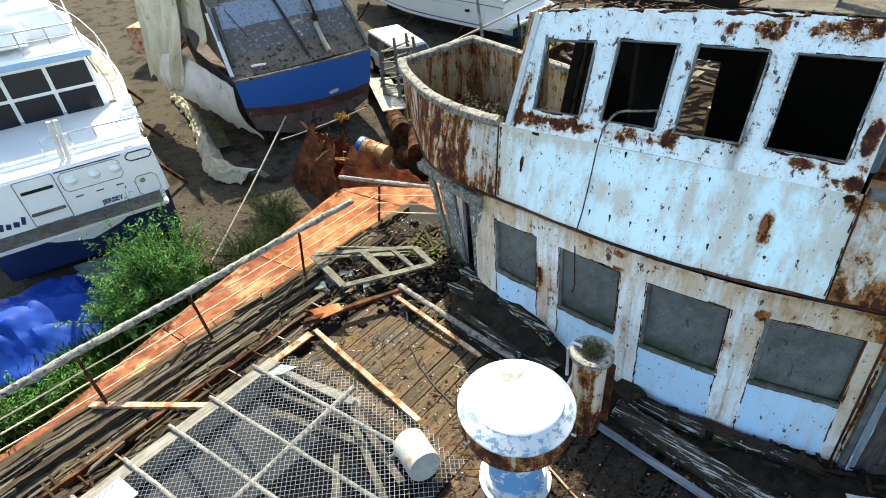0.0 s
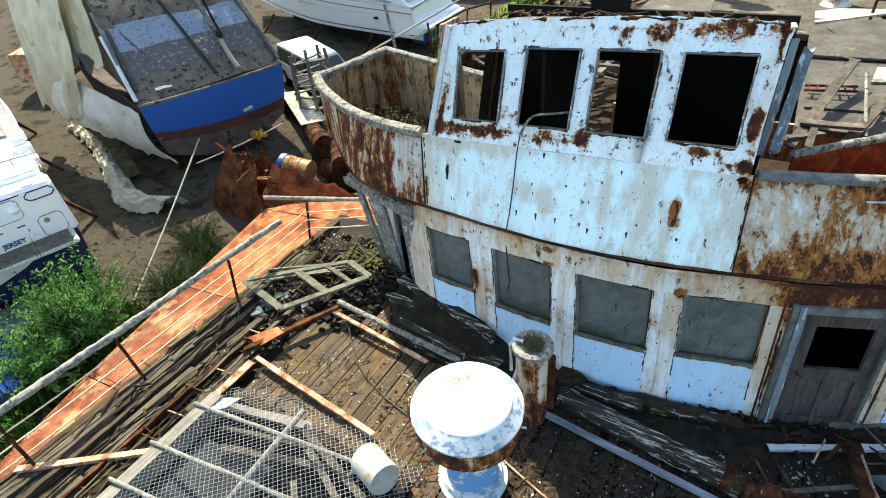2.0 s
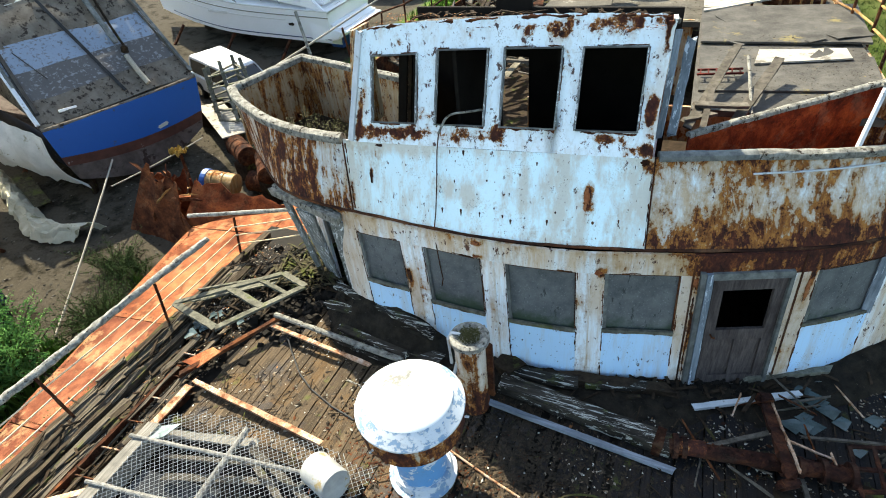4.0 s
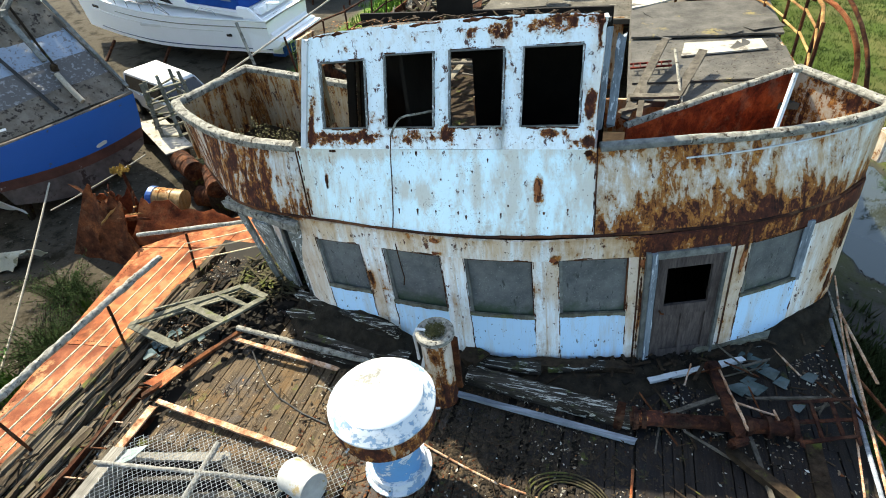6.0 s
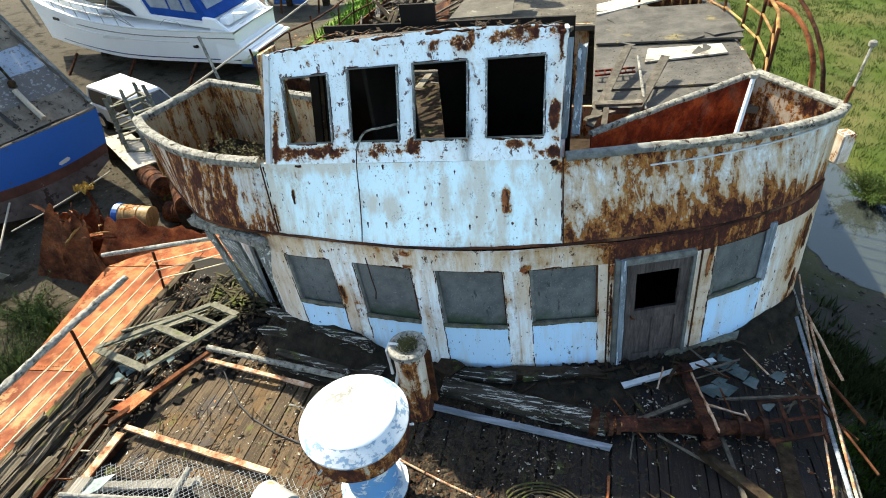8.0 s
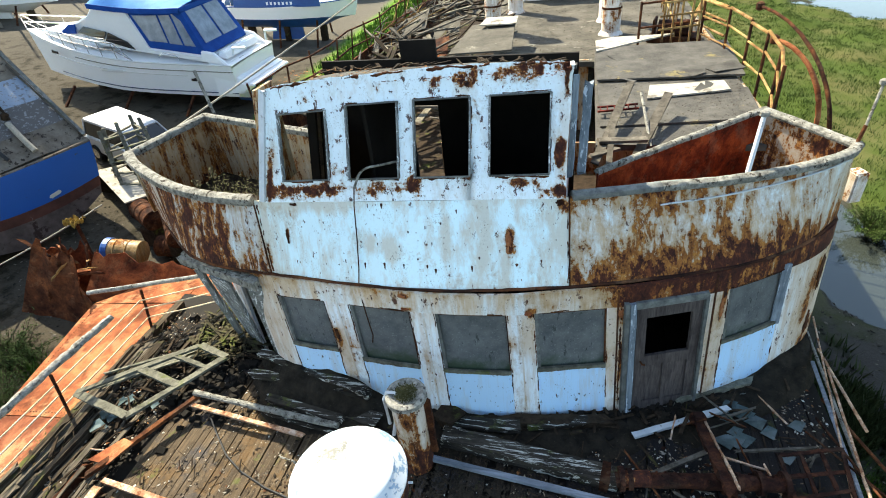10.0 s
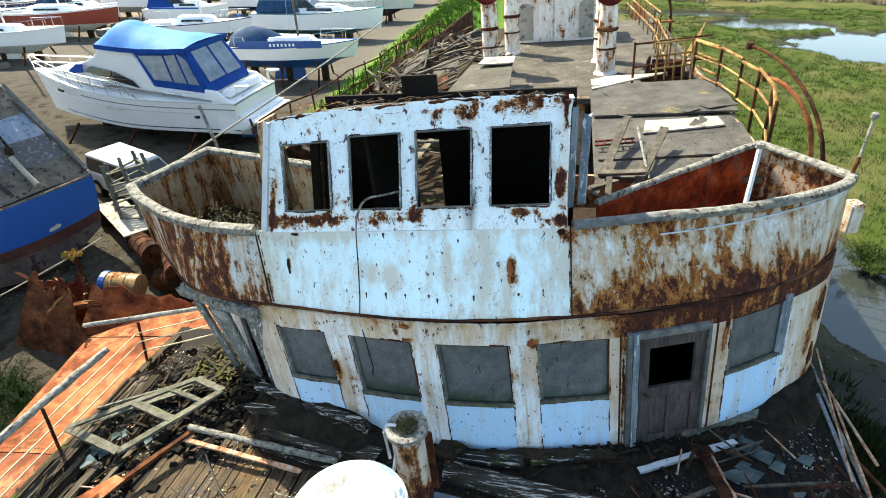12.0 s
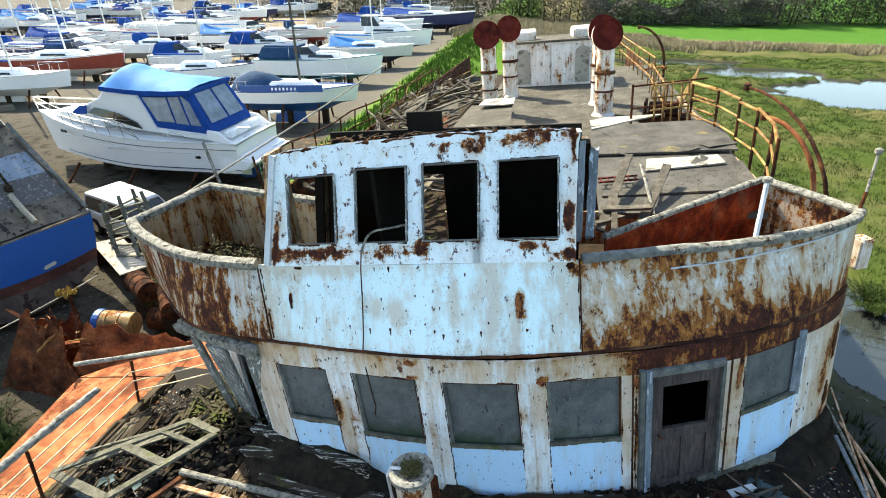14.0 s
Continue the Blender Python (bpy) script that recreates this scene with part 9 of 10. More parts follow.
part("stern_davit", tube([(0.35, 0.9, 1.5), (0.3, 0.9, 1.80), (-0.3, 0.9, 1.85)], 0.05, 8), GEL, wc, "", True, True)
part("exhaust_port", box((1.85, 1.83, 0.70), (0.28, 0.06, 0.14), None, 0.03), GLASS, wc, "", False, True)
part("bow_vent", box((8.9, 1.36, 1.35), (0.5, 0.05, 0.13), pose(0, 0, 0, 0, 0, -20), 0.02), GLASS, wc, "", False, True)
for k0, a0, b0, r0, m in ((0.82, 3, 15, 0.016, GEL_OLD), (0.90, 0, 12, 0.020, CAP), (0.56, 0, 15, 0.022, NAVY)):
    part("hull_line", tube([Vector((p[0], p[1] + 0.010, p[2])) for p in (hull_point(i / 16, k0, L, B, H, keel, bow, 0) for i in range(a0, b0))], r0, 6), m, wc, "thin moulded line", False, True)
part("side_grille", box((5.6, 2.0, 0.92), (1.1, 0.03, 0.10), None, 0.03), GEL_OLD, wc, "", False, True)
lad = part("boarding_ladder", tube([(-0.55, 1.1, 0.5), (-0.6, 1.1, -0.6)], 0.02, 5), STEEL, wc, "", False, True)
part("ladder_rail", tube([(-0.55, 0.75, 0.5), (-0.6, 0.75, -0.6)], 0.02, 5), STEEL, wc, "", False, True)
for k in range(4):
    part("ladder_rung", tube([(-0.56, 0.75, 0.3 - 0.25 * k), (-0.56, 1.1, 0.3 - 0.25 * k)], 0.018, 5), STEEL, wc, "", False, True)
part("outdrive", prism([(-0.05, -0.45, 0.9), (0.6, -0.45, 0.9), (0.6, 0.15, 0.9), (-0.25, 0.15, 0.9)], 0.05), BLUE_HULL, wc, "blue painted stern gear", True, True)
stands(wc, L, B, keel * 0.8, -0.7)

# The parked car
car = thing("parked_car", "white estate car parked on the yard", "car", (-14.62, 15.5, -2.2), yard=True, rz=-20)
part("body", block(-2.1, 2.1, 0.85, 0.82, 0.28, 0.92, 0.25, 0.1, 0.06, 0.10), CAR_PAINT, car, "", True, True)
part("cabin_glass", block(-2.05, 1.42, 0.78, 0.74, 0.88, 1.42, 0.80, 0.18, 0.14, 0.05), GLASS, car, "dark windows", True, True)
part("car_roof", block(-1.90, 0.62, 0.70, 0.66, 1.38, 1.50, 0.1, 0.1, 0.04, 0.03), CAR_PAINT, car, "", True, True)
for s in (1, -1):
    for xx in (-1.85, -0.55, 0.66):
        part("pillar", beam((xx + 0.45 * (xx > 0.2), s * 0.79, 0.9), (xx - 0.1 * (xx > 0.2), s * 0.64, 1.42), 0.08, 0.03, up=(0, s, 0.3)), CAR_PAINT, car, "", False, True)
part("sun_roof", box((-0.45, 0, 1.505), (0.62, 0.72, 0.012), None, 0.004), STEEL, car, "", False, True)
for xx in (-1.35, 1.35):
    for s in (1, -1):
        wh_ = part("wheel", tube([(xx, s * 0.72, 0.31), (xx, s * 0.88, 0.31)], 0.31, 18), TYRE, car, "", True, True)
        part("rim", tube([(xx, s * 0.87, 0.31), (xx, s * 0.885, 0.31)], 0.2, 14), STEEL, wh_, "", False, True)
part("bumper", box((2.12, 0, 0.45), (0.14, 1.6, 0.2), None, 0.04), CAR_PAINT, car, "", False, True)
for s in (1, -1):
    part("headlight", box((2.08, s * 0.6, 0.72), (0.1, 0.35, 0.14), None, 0.03), CLEAR, car, "", False, True)

# drums, trestle staging and clutter beside the hull
for i, (p, q, m) in enumerate((((-10.42, 9.18, -1.06), (-9.52, 9.32, -1.12), BARREL), ((-11.2, 11.3, -1.25), (-10.3, 10.8, -1.3), DARK_RUST), ((-9.6, 10.7, -1.0), (-9.0, 10.0, -1.15), DARK_RUST), ((-10.2, 10.5, -1.85), (-9.3, 10.6, -1.85), DARK_RUST))):
    d_ = thing("oil_drum", "rusty oil drum lying on its side" if m is DARK_RUST else "ochre rusted drum with a blue end", "drum", tuple(Vector(p).lerp(Vector(q), 0.5)), "oil drums", yard=True)
    ln = line(p, q, 12)
    bm = bmesh.new()
    mm = along(p, q)
    prof = [(0.02, 0), (0.28, 0), (0.30, 0.015), (0.29, 0.03), (0.29, 0.28), (0.305, 0.30), (0.29, 0.32), (0.29, 0.58), (0.305, 0.60), (0.29, 0.62), (0.29, 0.87), (0.30, 0.89), (0.28, 0.9), (0.02, 0.9)]
    add_lathe(bm, p, prof, 22, mm @ pose(0, 0, 0, -90, 0, 0))
    part("drum_body", bm, m, d_, "", True)
    if m is BARREL:
        bm = bmesh.new()
        add_lathe(bm, p, [(0.02, -0.02), (0.30, -0.02), (0.312, 0.0), (0.308, 0.13), (0.29, 0.135), (0.02, 0.13)], 22, mm @ pose(0, 0, 0, -90, 0, 0))
        part("drum_end", bm, BLUE_HULL, d_, "blue end")
    if i < 3:
        part("chock", box((Vector(p).lerp(Vector(q), 0.5) + Vector((0, 0, -0.29 - (Vector(p).lerp(Vector(q), 0.5).z - 0.29 + 2.2) / 2))), (0.5, 0.5, Vector(p).lerp(Vector(q), 0.5).z - 0.29 + 2.2), None, 0.03), DARK_WOOD, d_)
st = thing("timber_staging", "grey wooden trestle staging leaning beside the hull", "staging", (-13.2, 14.2, -2.2), yard=True)
legs = [(Vector((-12.1, 12.6, -2.2)), Vector((-13.2, 13.58, 0.2))), (Vector((-12.75, 12.5, -2.2)), Vector((-13.55, 13.2, 0.05))), (Vector((-11.6, 13.3, -2.2)), Vector((-12.9, 14.2, 0.1))), (Vector((-13.4, 12.9, -2.2)), Vector((-13.95, 13.75, -0.15))), (Vector((-12.5, 13.7, -2.2)), Vector((-13.6, 14.6, 0.0)))]
for p, q in legs:
    part("upright", beam(p, q, 0.11, 0.07, rag=0.008, n=5), GREEN_WOOD, st)
for i, j in ((0, 1), (0, 2), (1, 3), (2, 4), (3, 4)):
    for s_ in (0.16, 0.30, 0.44, 0.58, 0.72, 0.86):
        p, q = legs[i][0].lerp(legs[i][1], s_), legs[j][0].lerp(legs[j][1], s_ + 0.02)
        part("crosspiece", beam(p + 0.12 * (p - q), q + 0.12 * (q - p), 0.085, 0.04, rag=0.006, n=4), GREEN_WOOD, st)
pb = thing("pale_board_stack", "pale boards leaning against the staging", "boards", (-12.2, 12.4, -2.0), yard=True)
poly_plate([(-14.5, 13.3, -1.5), (-13.9, 13.9, -1.5), (-11.7, 12.5, -1.55), (-12.2, 11.8, -1.55)], 0.04, PALE_BOARD, pb, "board", "", 2, 0.02)
for x, y in ((-14.2, 13.4), (-12.1, 12.2)):
    part("trestle", box((x, y, -1.87), (0.5, 0.5, 0.62), None, 0.02), DARK_WOOD, pb)
btp = thing("blue_tarpaulin", "crumpled bright blue tarpaulin on the ground", "tarpaulin", (-11.5, 0.8, -2.1), yard=True)
bm = bmesh.new()
add_sheet(bm, lambda u, v: (-13.2 + 2.9 * v + 0.3 * noise.noise((u * 3, v * 3, 8)), -1.8 + 4.3 * u, -2.15 + 0.75 * max(0.0, math.sin(v * 3.1) * math.sin(0.4 + u * 2.6)) + 0.30 * noise.noise((u * 5, v * 4, 3)) + 0.16 * abs(noise.noise((u * 15, v * 9, 3)))), steps(0, 1, 0.02), steps(0, 1, 0.03), 0.012)
part("sheet", bm, BLUE_TARP, btp, "", True)
poly_plate([(-12.1, 1.9, -1.35), (-11.0, 2.0, -1.4), (-10.9, 2.7, -1.5), (-12.0, 2.9, -1.5)], 0.03, GLASS_BITS, btp, "pale_sheet", "pale sheet on the tarpaulin", 3, 0.04)
single("taut_line", tube(sag((-12.49, 7.99, -1.0), (-11.86, 10.79, -0.9), 0.04, 6), 0.018, 6), ROPE, "thin pale line stretched past the scrap iron", "rope", yard=True)
single("ground_rope", tube(sag((-10.4, 4.1, -1.9), (-13.4, 8.9, -0.9), 0.05, 8), 0.025, 6), ROPE, "taut pale mooring rope across the yard", "rope", yard=True)
sh = thing("yard_shed_clutter", "brown box trailer behind the tarpaulin", "trailer", (-24.5, 10.6, -2.2), yard=True)
part("trailer_body", box((-24.5, 10.6, -1.2), (1.8, 1.2, 1.1), pose(0, 0, 0, 0, 0, 30), 0.03), PALE_RUST, sh)
for dx in (-0.6, 0.6):
    part("trailer_leg", beam((-24.5 + dx, 10.2, -2.2), (-24.5 + dx, 10.2, -1.6), 0.08, 0.08), DARK_RUST, sh)

# other laid-up boats
cb = sail_boat(-19.9, 30.4, 8, 7.9, 2.7, GEL, BLUE_HULL, "white sailing yacht with dark blue cover and blue keel", None, True, BLUE_HULL, z=-0.75, mast_m=GREY_WOOD, boom=False)
bm = bmesh.new()
add_sheet(bm, lambda u, v: (0.7 + 4.0 * u, (v - 0.5) * (2.1 - 0.5 * u), 0.68 + (0.95 * math.sin(0.9 + u * 2.0) ** 2) * (1 - abs(2 * v - 1) ** 1.6) + 0.05 * noise.noise((u * 5, v * 5, 3))), steps(0, 1, 0.06), steps(0, 1, 0.08), 0.02)
part("boat_cover", bm, CANVAS_DARK, cb, "dark blue canvas cover", True, True)
bm = bmesh.new()
add_sheet(bm, lambda u, v: (1.4 + 4.8 * u, -1.36 + 0.34 * u * u, 0.66 + 0.40 * v), steps(0, 1, 0.25), [0, 1], 0.02)
part("dodger", bm, BLUE_HULL, cb, "blue side dodger", False, True)
for k in range(7):
    part("name_bar", box((3.3 + 0.22 * k, -1.355 + 0.34 * ((1.9 + 0.22 * k) / 4.8) ** 2, 0.86), (0.11, 0.03, 0.15)), GEL, cb, "white name", False, True)
motor_boat(-24.6, 42.6, 4, 10.2, 3.2, GEL, TEAL, "white motor boat with teal stripe", CANVAS_DARK, TEAL)
sail_boat(-22.5, 50.5, 4, 8.6, 2.9, GEL_OLD, ANTIFOUL, "white yacht under a bright blue cover", CANVAS_LIGHT, True)
motor_boat(-25.5, 60.0, 6, 11.0, 3.3, GEL, ANTIFOUL, "white motor yacht with dark wheelhouse windows", None, NAVY, cab_h=1.6)
sail_boat(-27.0, 79.0, 6, 14.0, 3.8, NAVY, ANTIFOUL, "long navy blue yacht with furled blue sail", CANVAS, True, GEL)
sail_boat(-30.0, 70.0, 5, 12.0, 3.4, GEL, ANTIFOUL, "white yacht with tall mast", CANVAS, True)
sail_boat(-43.0, 31.4, 12, 9.0, 2.8, GEL, GEL_OLD, "white yacht with low coachroof", None, True, GEL_OLD)
sail_boat(-46.5, 38.6, 12, 10.6, 3.0, RED_HULL, GEL_OLD, "red-brown hulled yacht with white deck", None, True, GEL, mast_m=GEL)
sail_boat(-44.0, 49.0, 8, 8.4, 2.8, GEL, GEL_OLD, "white yacht with blue spray hood", None, True, GEL, hood=CANVAS)
motor_boat(-36.5, 45.0, 12, 7.0, 2.5, GEL, BLUE_HULL, "small white cabin boat with blue hood", CANVAS, GEL)
sail_boat(-52.0, 62.0, 6, 14.0, 3.8, GEL, ANTIFOUL, "large white yacht with grey stripe", None, True, GEL_OLD, mast_h=12)
sail_boat(-31.0, 37.0, 15, 8.0, 2.7, GEL, ANTIFOUL, "white yacht laid up beside the cruiser", None, True, NAVY)
sail_boat(-58.0, 52.0, 10, 9.0, 2.9, GEL, NAVY, "white yacht with navy underbody", CANVAS, True, NAVY)
rnd = random.Random(88)
spread = [(-55 + rnd.uniform(-3, 3), 30 + 6.5 * i + rnd.uniform(-1, 1)) for i in range(6)] + [(-68 - 3 * (i % 3) * 4 + rnd.uniform(-2, 2), 46 + 6.0 * i + rnd.uniform(-1, 1)) for i in range(10)] + [(-84 + rnd.uniform(-6, 6), 58 + 7 * i) for i in range(7)] + [(-32 + rnd.uniform(-2, 2), 88 + 8 * i) for i in range(3)] + [(-56 + rnd.uniform(-2, 2), 70 + 7.5 * i) for i in range(6)] + [(-88 + rnd.uniform(-6, 6), 75 + 9 * i) for i in range(5)]
for i, (x, y) in enumerate(spread):
    top = rnd.choice((GEL, GEL, GEL_OLD, GEL, NAVY, GEL))
    if i % 4 == 3:
        motor_boat(x, y, rnd.uniform(-8, 16), rnd.uniform(6.5, 9), 2.8, top, rnd.choice((ANTIFOUL, NAVY, BLUE_HULL)), "motor boat laid up in the crowded yard", rnd.choice((CANVAS, CANVAS_DARK, CANVAS_LIGHT)), NAVY)
    else:
        sail_boat(x, y, rnd.uniform(-8, 18), rnd.uniform(7.5, 11), rnd.uniform(2.6, 3.2), top, rnd.choice((ANTIFOUL, GEL_OLD, NAVY, RED_HULL)), "sailing yacht laid up in the crowded yard", rnd.choice((None, CANVAS, None, CANVAS_LIGHT)), True, rnd.choice((NAVY, GEL, RED_HULL)), hood=rnd.choice((None, CANVAS, None)), mast_h=rnd.uniform(7, 11))
motor_boat(-33.5, 52.5, 8, 8.0, 2.8, GEL, NAVY, "white cabin cruiser with blue cockpit cover", CANVAS, NAVY)
sail_boat(-40.5, 57.0, 6, 9.5, 3.0, GEL, ANTIFOUL, "white yacht with pale blue boom tent", CANVAS_LIGHT, True, NAVY)
sail_boat(-35.0, 62.5, 10, 8.8, 2.8, GEL_OLD, RED_HULL, "cream yacht with red underbody", None, True, RED_HULL, hood=CANVAS_DARK)
motor_boat(-47.0, 44.0, 6, 7.6, 2.6, GEL, ANTIFOUL, "small white motor boat with dark cover", CANVAS_DARK, GEL)
rnd = random.Random(123)
bm = bmesh.new()
for i in range(150):
    x, y, s_ = rnd.uniform(-62, -17), rnd.uniform(24, 76), rnd.uniform(0.2, 0.8)
    add_box(bm, (x, y, -2.2 + s_ * 0.3), (s_ * rnd.uniform(0.6, 2.2), s_, s_ * 0.6), pose(0, 0, 0, 0, 0, rnd.uniform(0, 180)), rnd.uniform(0.7, 1.0))
single("yard_clutter", bm, scatter_mat("clutter", (0.0, (0.03, 0.027, 0.022)), (0.5, (0.13, 0.11, 0.085)), (0.8, (0.30, 0.28, 0.24)), (0.93, (0.04, 0.10, 0.24)), (1.0, (0.6, 0.6, 0.58))), "trestles, pallets and boxes standing between the boats", "clutter", kind="stuff", yard=True)
far_car = thing("parked_car", "small grey car far down the yard road", "car", (-45.5, 78.0, -2.2), yard=True, rz=60)
part("body", block(-1.9, 1.9, 0.8, 0.8, 0.25, 0.9, 0.2, 0.1, 0.06, 0.1), STEEL, far_car, "", True, True)
part("cabin_glass", block(-1.6, 0.9, 0.74, 0.72, 0.86, 1.4, 0.6, 0.4, 0.14, 0.05), GLASS, far_car, "", True, True)
part("car_roof", block(-1.15, 0.25, 0.6, 0.58, 1.36, 1.45, 0.1, 0.1, 0.04, 0.03), STEEL, far_car, "", True, True)
for xx in (-1.2, 1.2):
    for s in (1, -1):
        part("wheel", tube([(xx, s * 0.66, 0.3), (xx, s * 0.82, 0.3)], 0.3, 14), TYRE, far_car, "", True, True)

# Ground, marsh and distance
def ground_z(x, y):
    z = -2.2 + 0.05 * noise.noise((x * 0.35, y * 0.35, 0))
    right = min(1.0, max(0.0, (x + 3.0 + 0.05 * max(0, y - 45)) / 3.0))
    z -= 0.38 * right
    if right > 0.5:
        z += 0.10 * noise.noise((x * 0.5, y * 0.5, 3)) + 0.07 * noise.noise((x * 1.7, y * 1.7, 5))
        z += 0.34 * max(0.0, noise.noise((x * 0.42, y * 0.30, 12)) - 0.02) * min(1.0, max(0.0, (y - 12) / 6)) * min(1.0, max(0.0, (74 - y) / 6))
        for cx, cy, rx, ry, d in PONDS:
            q = ((x - cx) / rx) ** 2 + ((y - cy) / ry) ** 2 + 0.5 * noise.noise((x * 0.35, y * 0.35, 8)) + 0.3 * noise.noise((x * 1.2, y * 1.2, 9))
            z -= d * max(0.0, min(1.0, (1.25 - q) * 2.0))
    bank = math.exp(-(((x + 8.6 + 0.03 * (y - 20)) / 2.6) ** 2)) * min(1, max(0, (y - 17) / 8)) * min(1, max(0, (110 - y) / 30))
    return z + 1.5 * bank


PONDS = [(25.5, 49, 8.5, 6.0, 0.5), (10.5, 62, 7.5, 2.0, 0.55), (17.5, 57.0, 5.5, 2.6, 0.55), (8.6, 15.5, 1.5, 3.6, 0.45), (36, 46, 10, 5, 0.5), (7.2, 22, 1.5, 4.0, 0.3)]
k = Kit("ground_cover")
X, Y = k.axis(0), k.axis(1)
wob = k.calc("MULTIPLY", k.calc("SUBTRACT", k.noise(0.25, 6, 0.65), 0.5), 6.0)


def step_(v, lo, hi):
    n = k.t.nodes.new("ShaderNodeMapRange")
    k.put(n.inputs[0], v)
    n.inputs[1].default_value, n.inputs[2].default_value = lo, hi
    n.interpolation_type = "SMOOTHSTEP"
    return n.outputs[0]


g1, g2, g3 = k.noise(1.3, 8, 0.7), k.noise(14.0, 6, 0.7), k.noise(0.18, 5, 0.6)
gravel = k.mix(g2, (0.032, 0.028, 0.021), (0.085, 0.072, 0.053))
gravel = k.mix(k.ramp(g1, (0.5, 0.0), (0.62, 1.0)), gravel, (0.02, 0.017, 0.011))
sand = k.mix(g2, (0.20, 0.155, 0.10), (0.29, 0.235, 0.16))
road_m = k.calc("MULTIPLY", step_(k.calc("ADD", Y, wob), 46, 54), step_(k.calc("ABSOLUTE", k.calc("ADD", k.calc("ADD", X, 24.0), k.calc("ADD", k.calc("MULTIPLY", Y, 0.28), wob))), 8.0, 5.0))
far_grey = k.mix(g2, (0.075, 0.068, 0.055), (0.15, 0.135, 0.11))
yard_c = k.mix(step_(k.calc("ADD", Y, wob), 22, 40), gravel, far_grey)
yard_c = k.mix(road_m, yard_c, sand)
grass_c = k.mix(g2, (0.045, 0.11, 0.010), (0.11, 0.22, 0.022))
grass_c = k.mix(k.ramp(g1, (0.52, 0.0), (0.66, 1.0)), grass_c, (0.22, 0.18, 0.09))
bank_m = k.calc("MULTIPLY", step_(Y, 11, 17), step_(k.calc("ADD", k.calc("ADD", X, k.calc("MULTIPLY", Y, 0.035)), k.calc("MULTIPLY", wob, 0.25)), -12.0, -10.8))
left = k.mix(bank_m, yard_c, grass_c)
mud = k.mix(k.calc("ADD", k.calc("MULTIPLY", g1, 0.5), k.calc("MULTIPLY", g2, 0.5)), (0.012, 0.011, 0.010), (0.076, 0.072, 0.064))
mud = k.mix(k.calc("MULTIPLY", k.ramp(k.noise(0.8, 7, 0.7), (0.50, 0.0), (0.60, 1.0)), 0.55), mud, (0.022, 0.032, 0.009))
marsh = k.mix(g2, (0.026, 0.044, 0.007), (0.070, 0.095, 0.020))
marsh = k.mix(k.ramp(g3, (0.45, 0.0), (0.65, 1.0)), marsh, (0.11, 0.10, 0.04))
mud = k.mix(k.calc("MULTIPLY", step_(k.calc("ADD", Y, k.calc("MULTIPLY", wob, 0.4)), 9.5, 6.0), 0.85), mud, k.mix(g1, (0.010, 0.014, 0.006), (0.034, 0.042, 0.015)))
marsh0 = step_(k.calc("ADD", Y, k.calc("MULTIPLY", wob, 0.4)), 11.0, 15.0)
Z = k.axis(2)
wet = k.mix(k.calc("MULTIPLY", marsh0, step_(Z, -2.78, -2.60)), mud, marsh)
reeds = k.mix(g2, (0.10, 0.09, 0.040), (0.21, 0.18, 0.09))
wet = k.mix(step_(k.calc("ADD", Y, wob), 72, 75), wet, reeds)
field = k.mix(k.calc("ADD", k.calc("MULTIPLY", g1, 0.6), k.calc("MULTIPLY", k.noise(0.5, 7, 0.7), 0.4)), (0.022, 0.075, 0.010), (0.085, 0.185, 0.025))
wet = k.mix(k.calc("MULTIPLY", step_(k.calc("ADD", X, wob), 3, 10), step_(k.calc("ADD", k.calc("ADD", Y, k.calc("MULTIPLY", X, 0.10)), wob), 80, 84)), wet, field)
base = k.mix(step_(k.calc("ADD", X, k.calc("MULTIPLY", k.calc("MAXIMUM", k.calc("SUBTRACT", Y, 45.0), 0.0), 0.05)), -2.5, -1.0), left, wet)
k.bump(k.calc("ADD", g1, k.calc("MULTIPLY", g2, 0.6)), 0.7, 0.06)
GROUND = k.done(base, 0.95, 0.0, 0.05)


def spaced(lo, hi, fine0, fine1, d):
    out = steps(fine0, fine1, d)
    s, a = d, fine0
    while a > lo:
        s *= 1.35
        a -= s
        out.insert(0, a)
    s, a = d, fine1
    while a < hi:
        s *= 1.35
        a += s
        out.append(a)
    return out


xs, ys = spaced(-1500, 1500, -40, 44, 0.55), spaced(-1000, 2500, -8, 72, 0.55)
verts = [(x, y, ground_z(x, y)) for x in xs for y in ys]
ny = len(ys)
faces = [(i * ny + j, (i + 1) * ny + j, (i + 1) * ny + j + 1, i * ny + j + 1) for i in range(len(xs) - 1) for j in range(ny - 1)]
me = bpy.data.meshes.new("ground")
me.from_pydata(verts, [], faces)
me.materials.append(GROUND)
for p in me.polygons:
    p.use_smooth = True
gr = new("ground", me)
tagged(gr, "gravel yard, grassy bank and salt marsh with muddy creeks", "ground", kind="structure")
YARD.add(gr)
kw = Kit("creek_water")
kw.bump(kw.noise(3.0, 3, 0.5), 0.05, 0.02)
WATER = kw.done((0.034, 0.040, 0.034), 0.06, 0.0, 0.6)
bm = bmesh.new()
for x0, x1, y0, y1 in ((4.6, 60, -5, 72),):
    vs = [bm.verts.new(p) for p in ((x0, y0, -2.80), (x1, y0, -2.80), (x1, y1, -2.80), (x0, y1, -2.80))]
    bm.faces.new(vs)
w_ = single("creek", bm, WATER, "still brown creek water in the marsh", "water", kind="structure", yard=True)
rnd = random.Random(91)
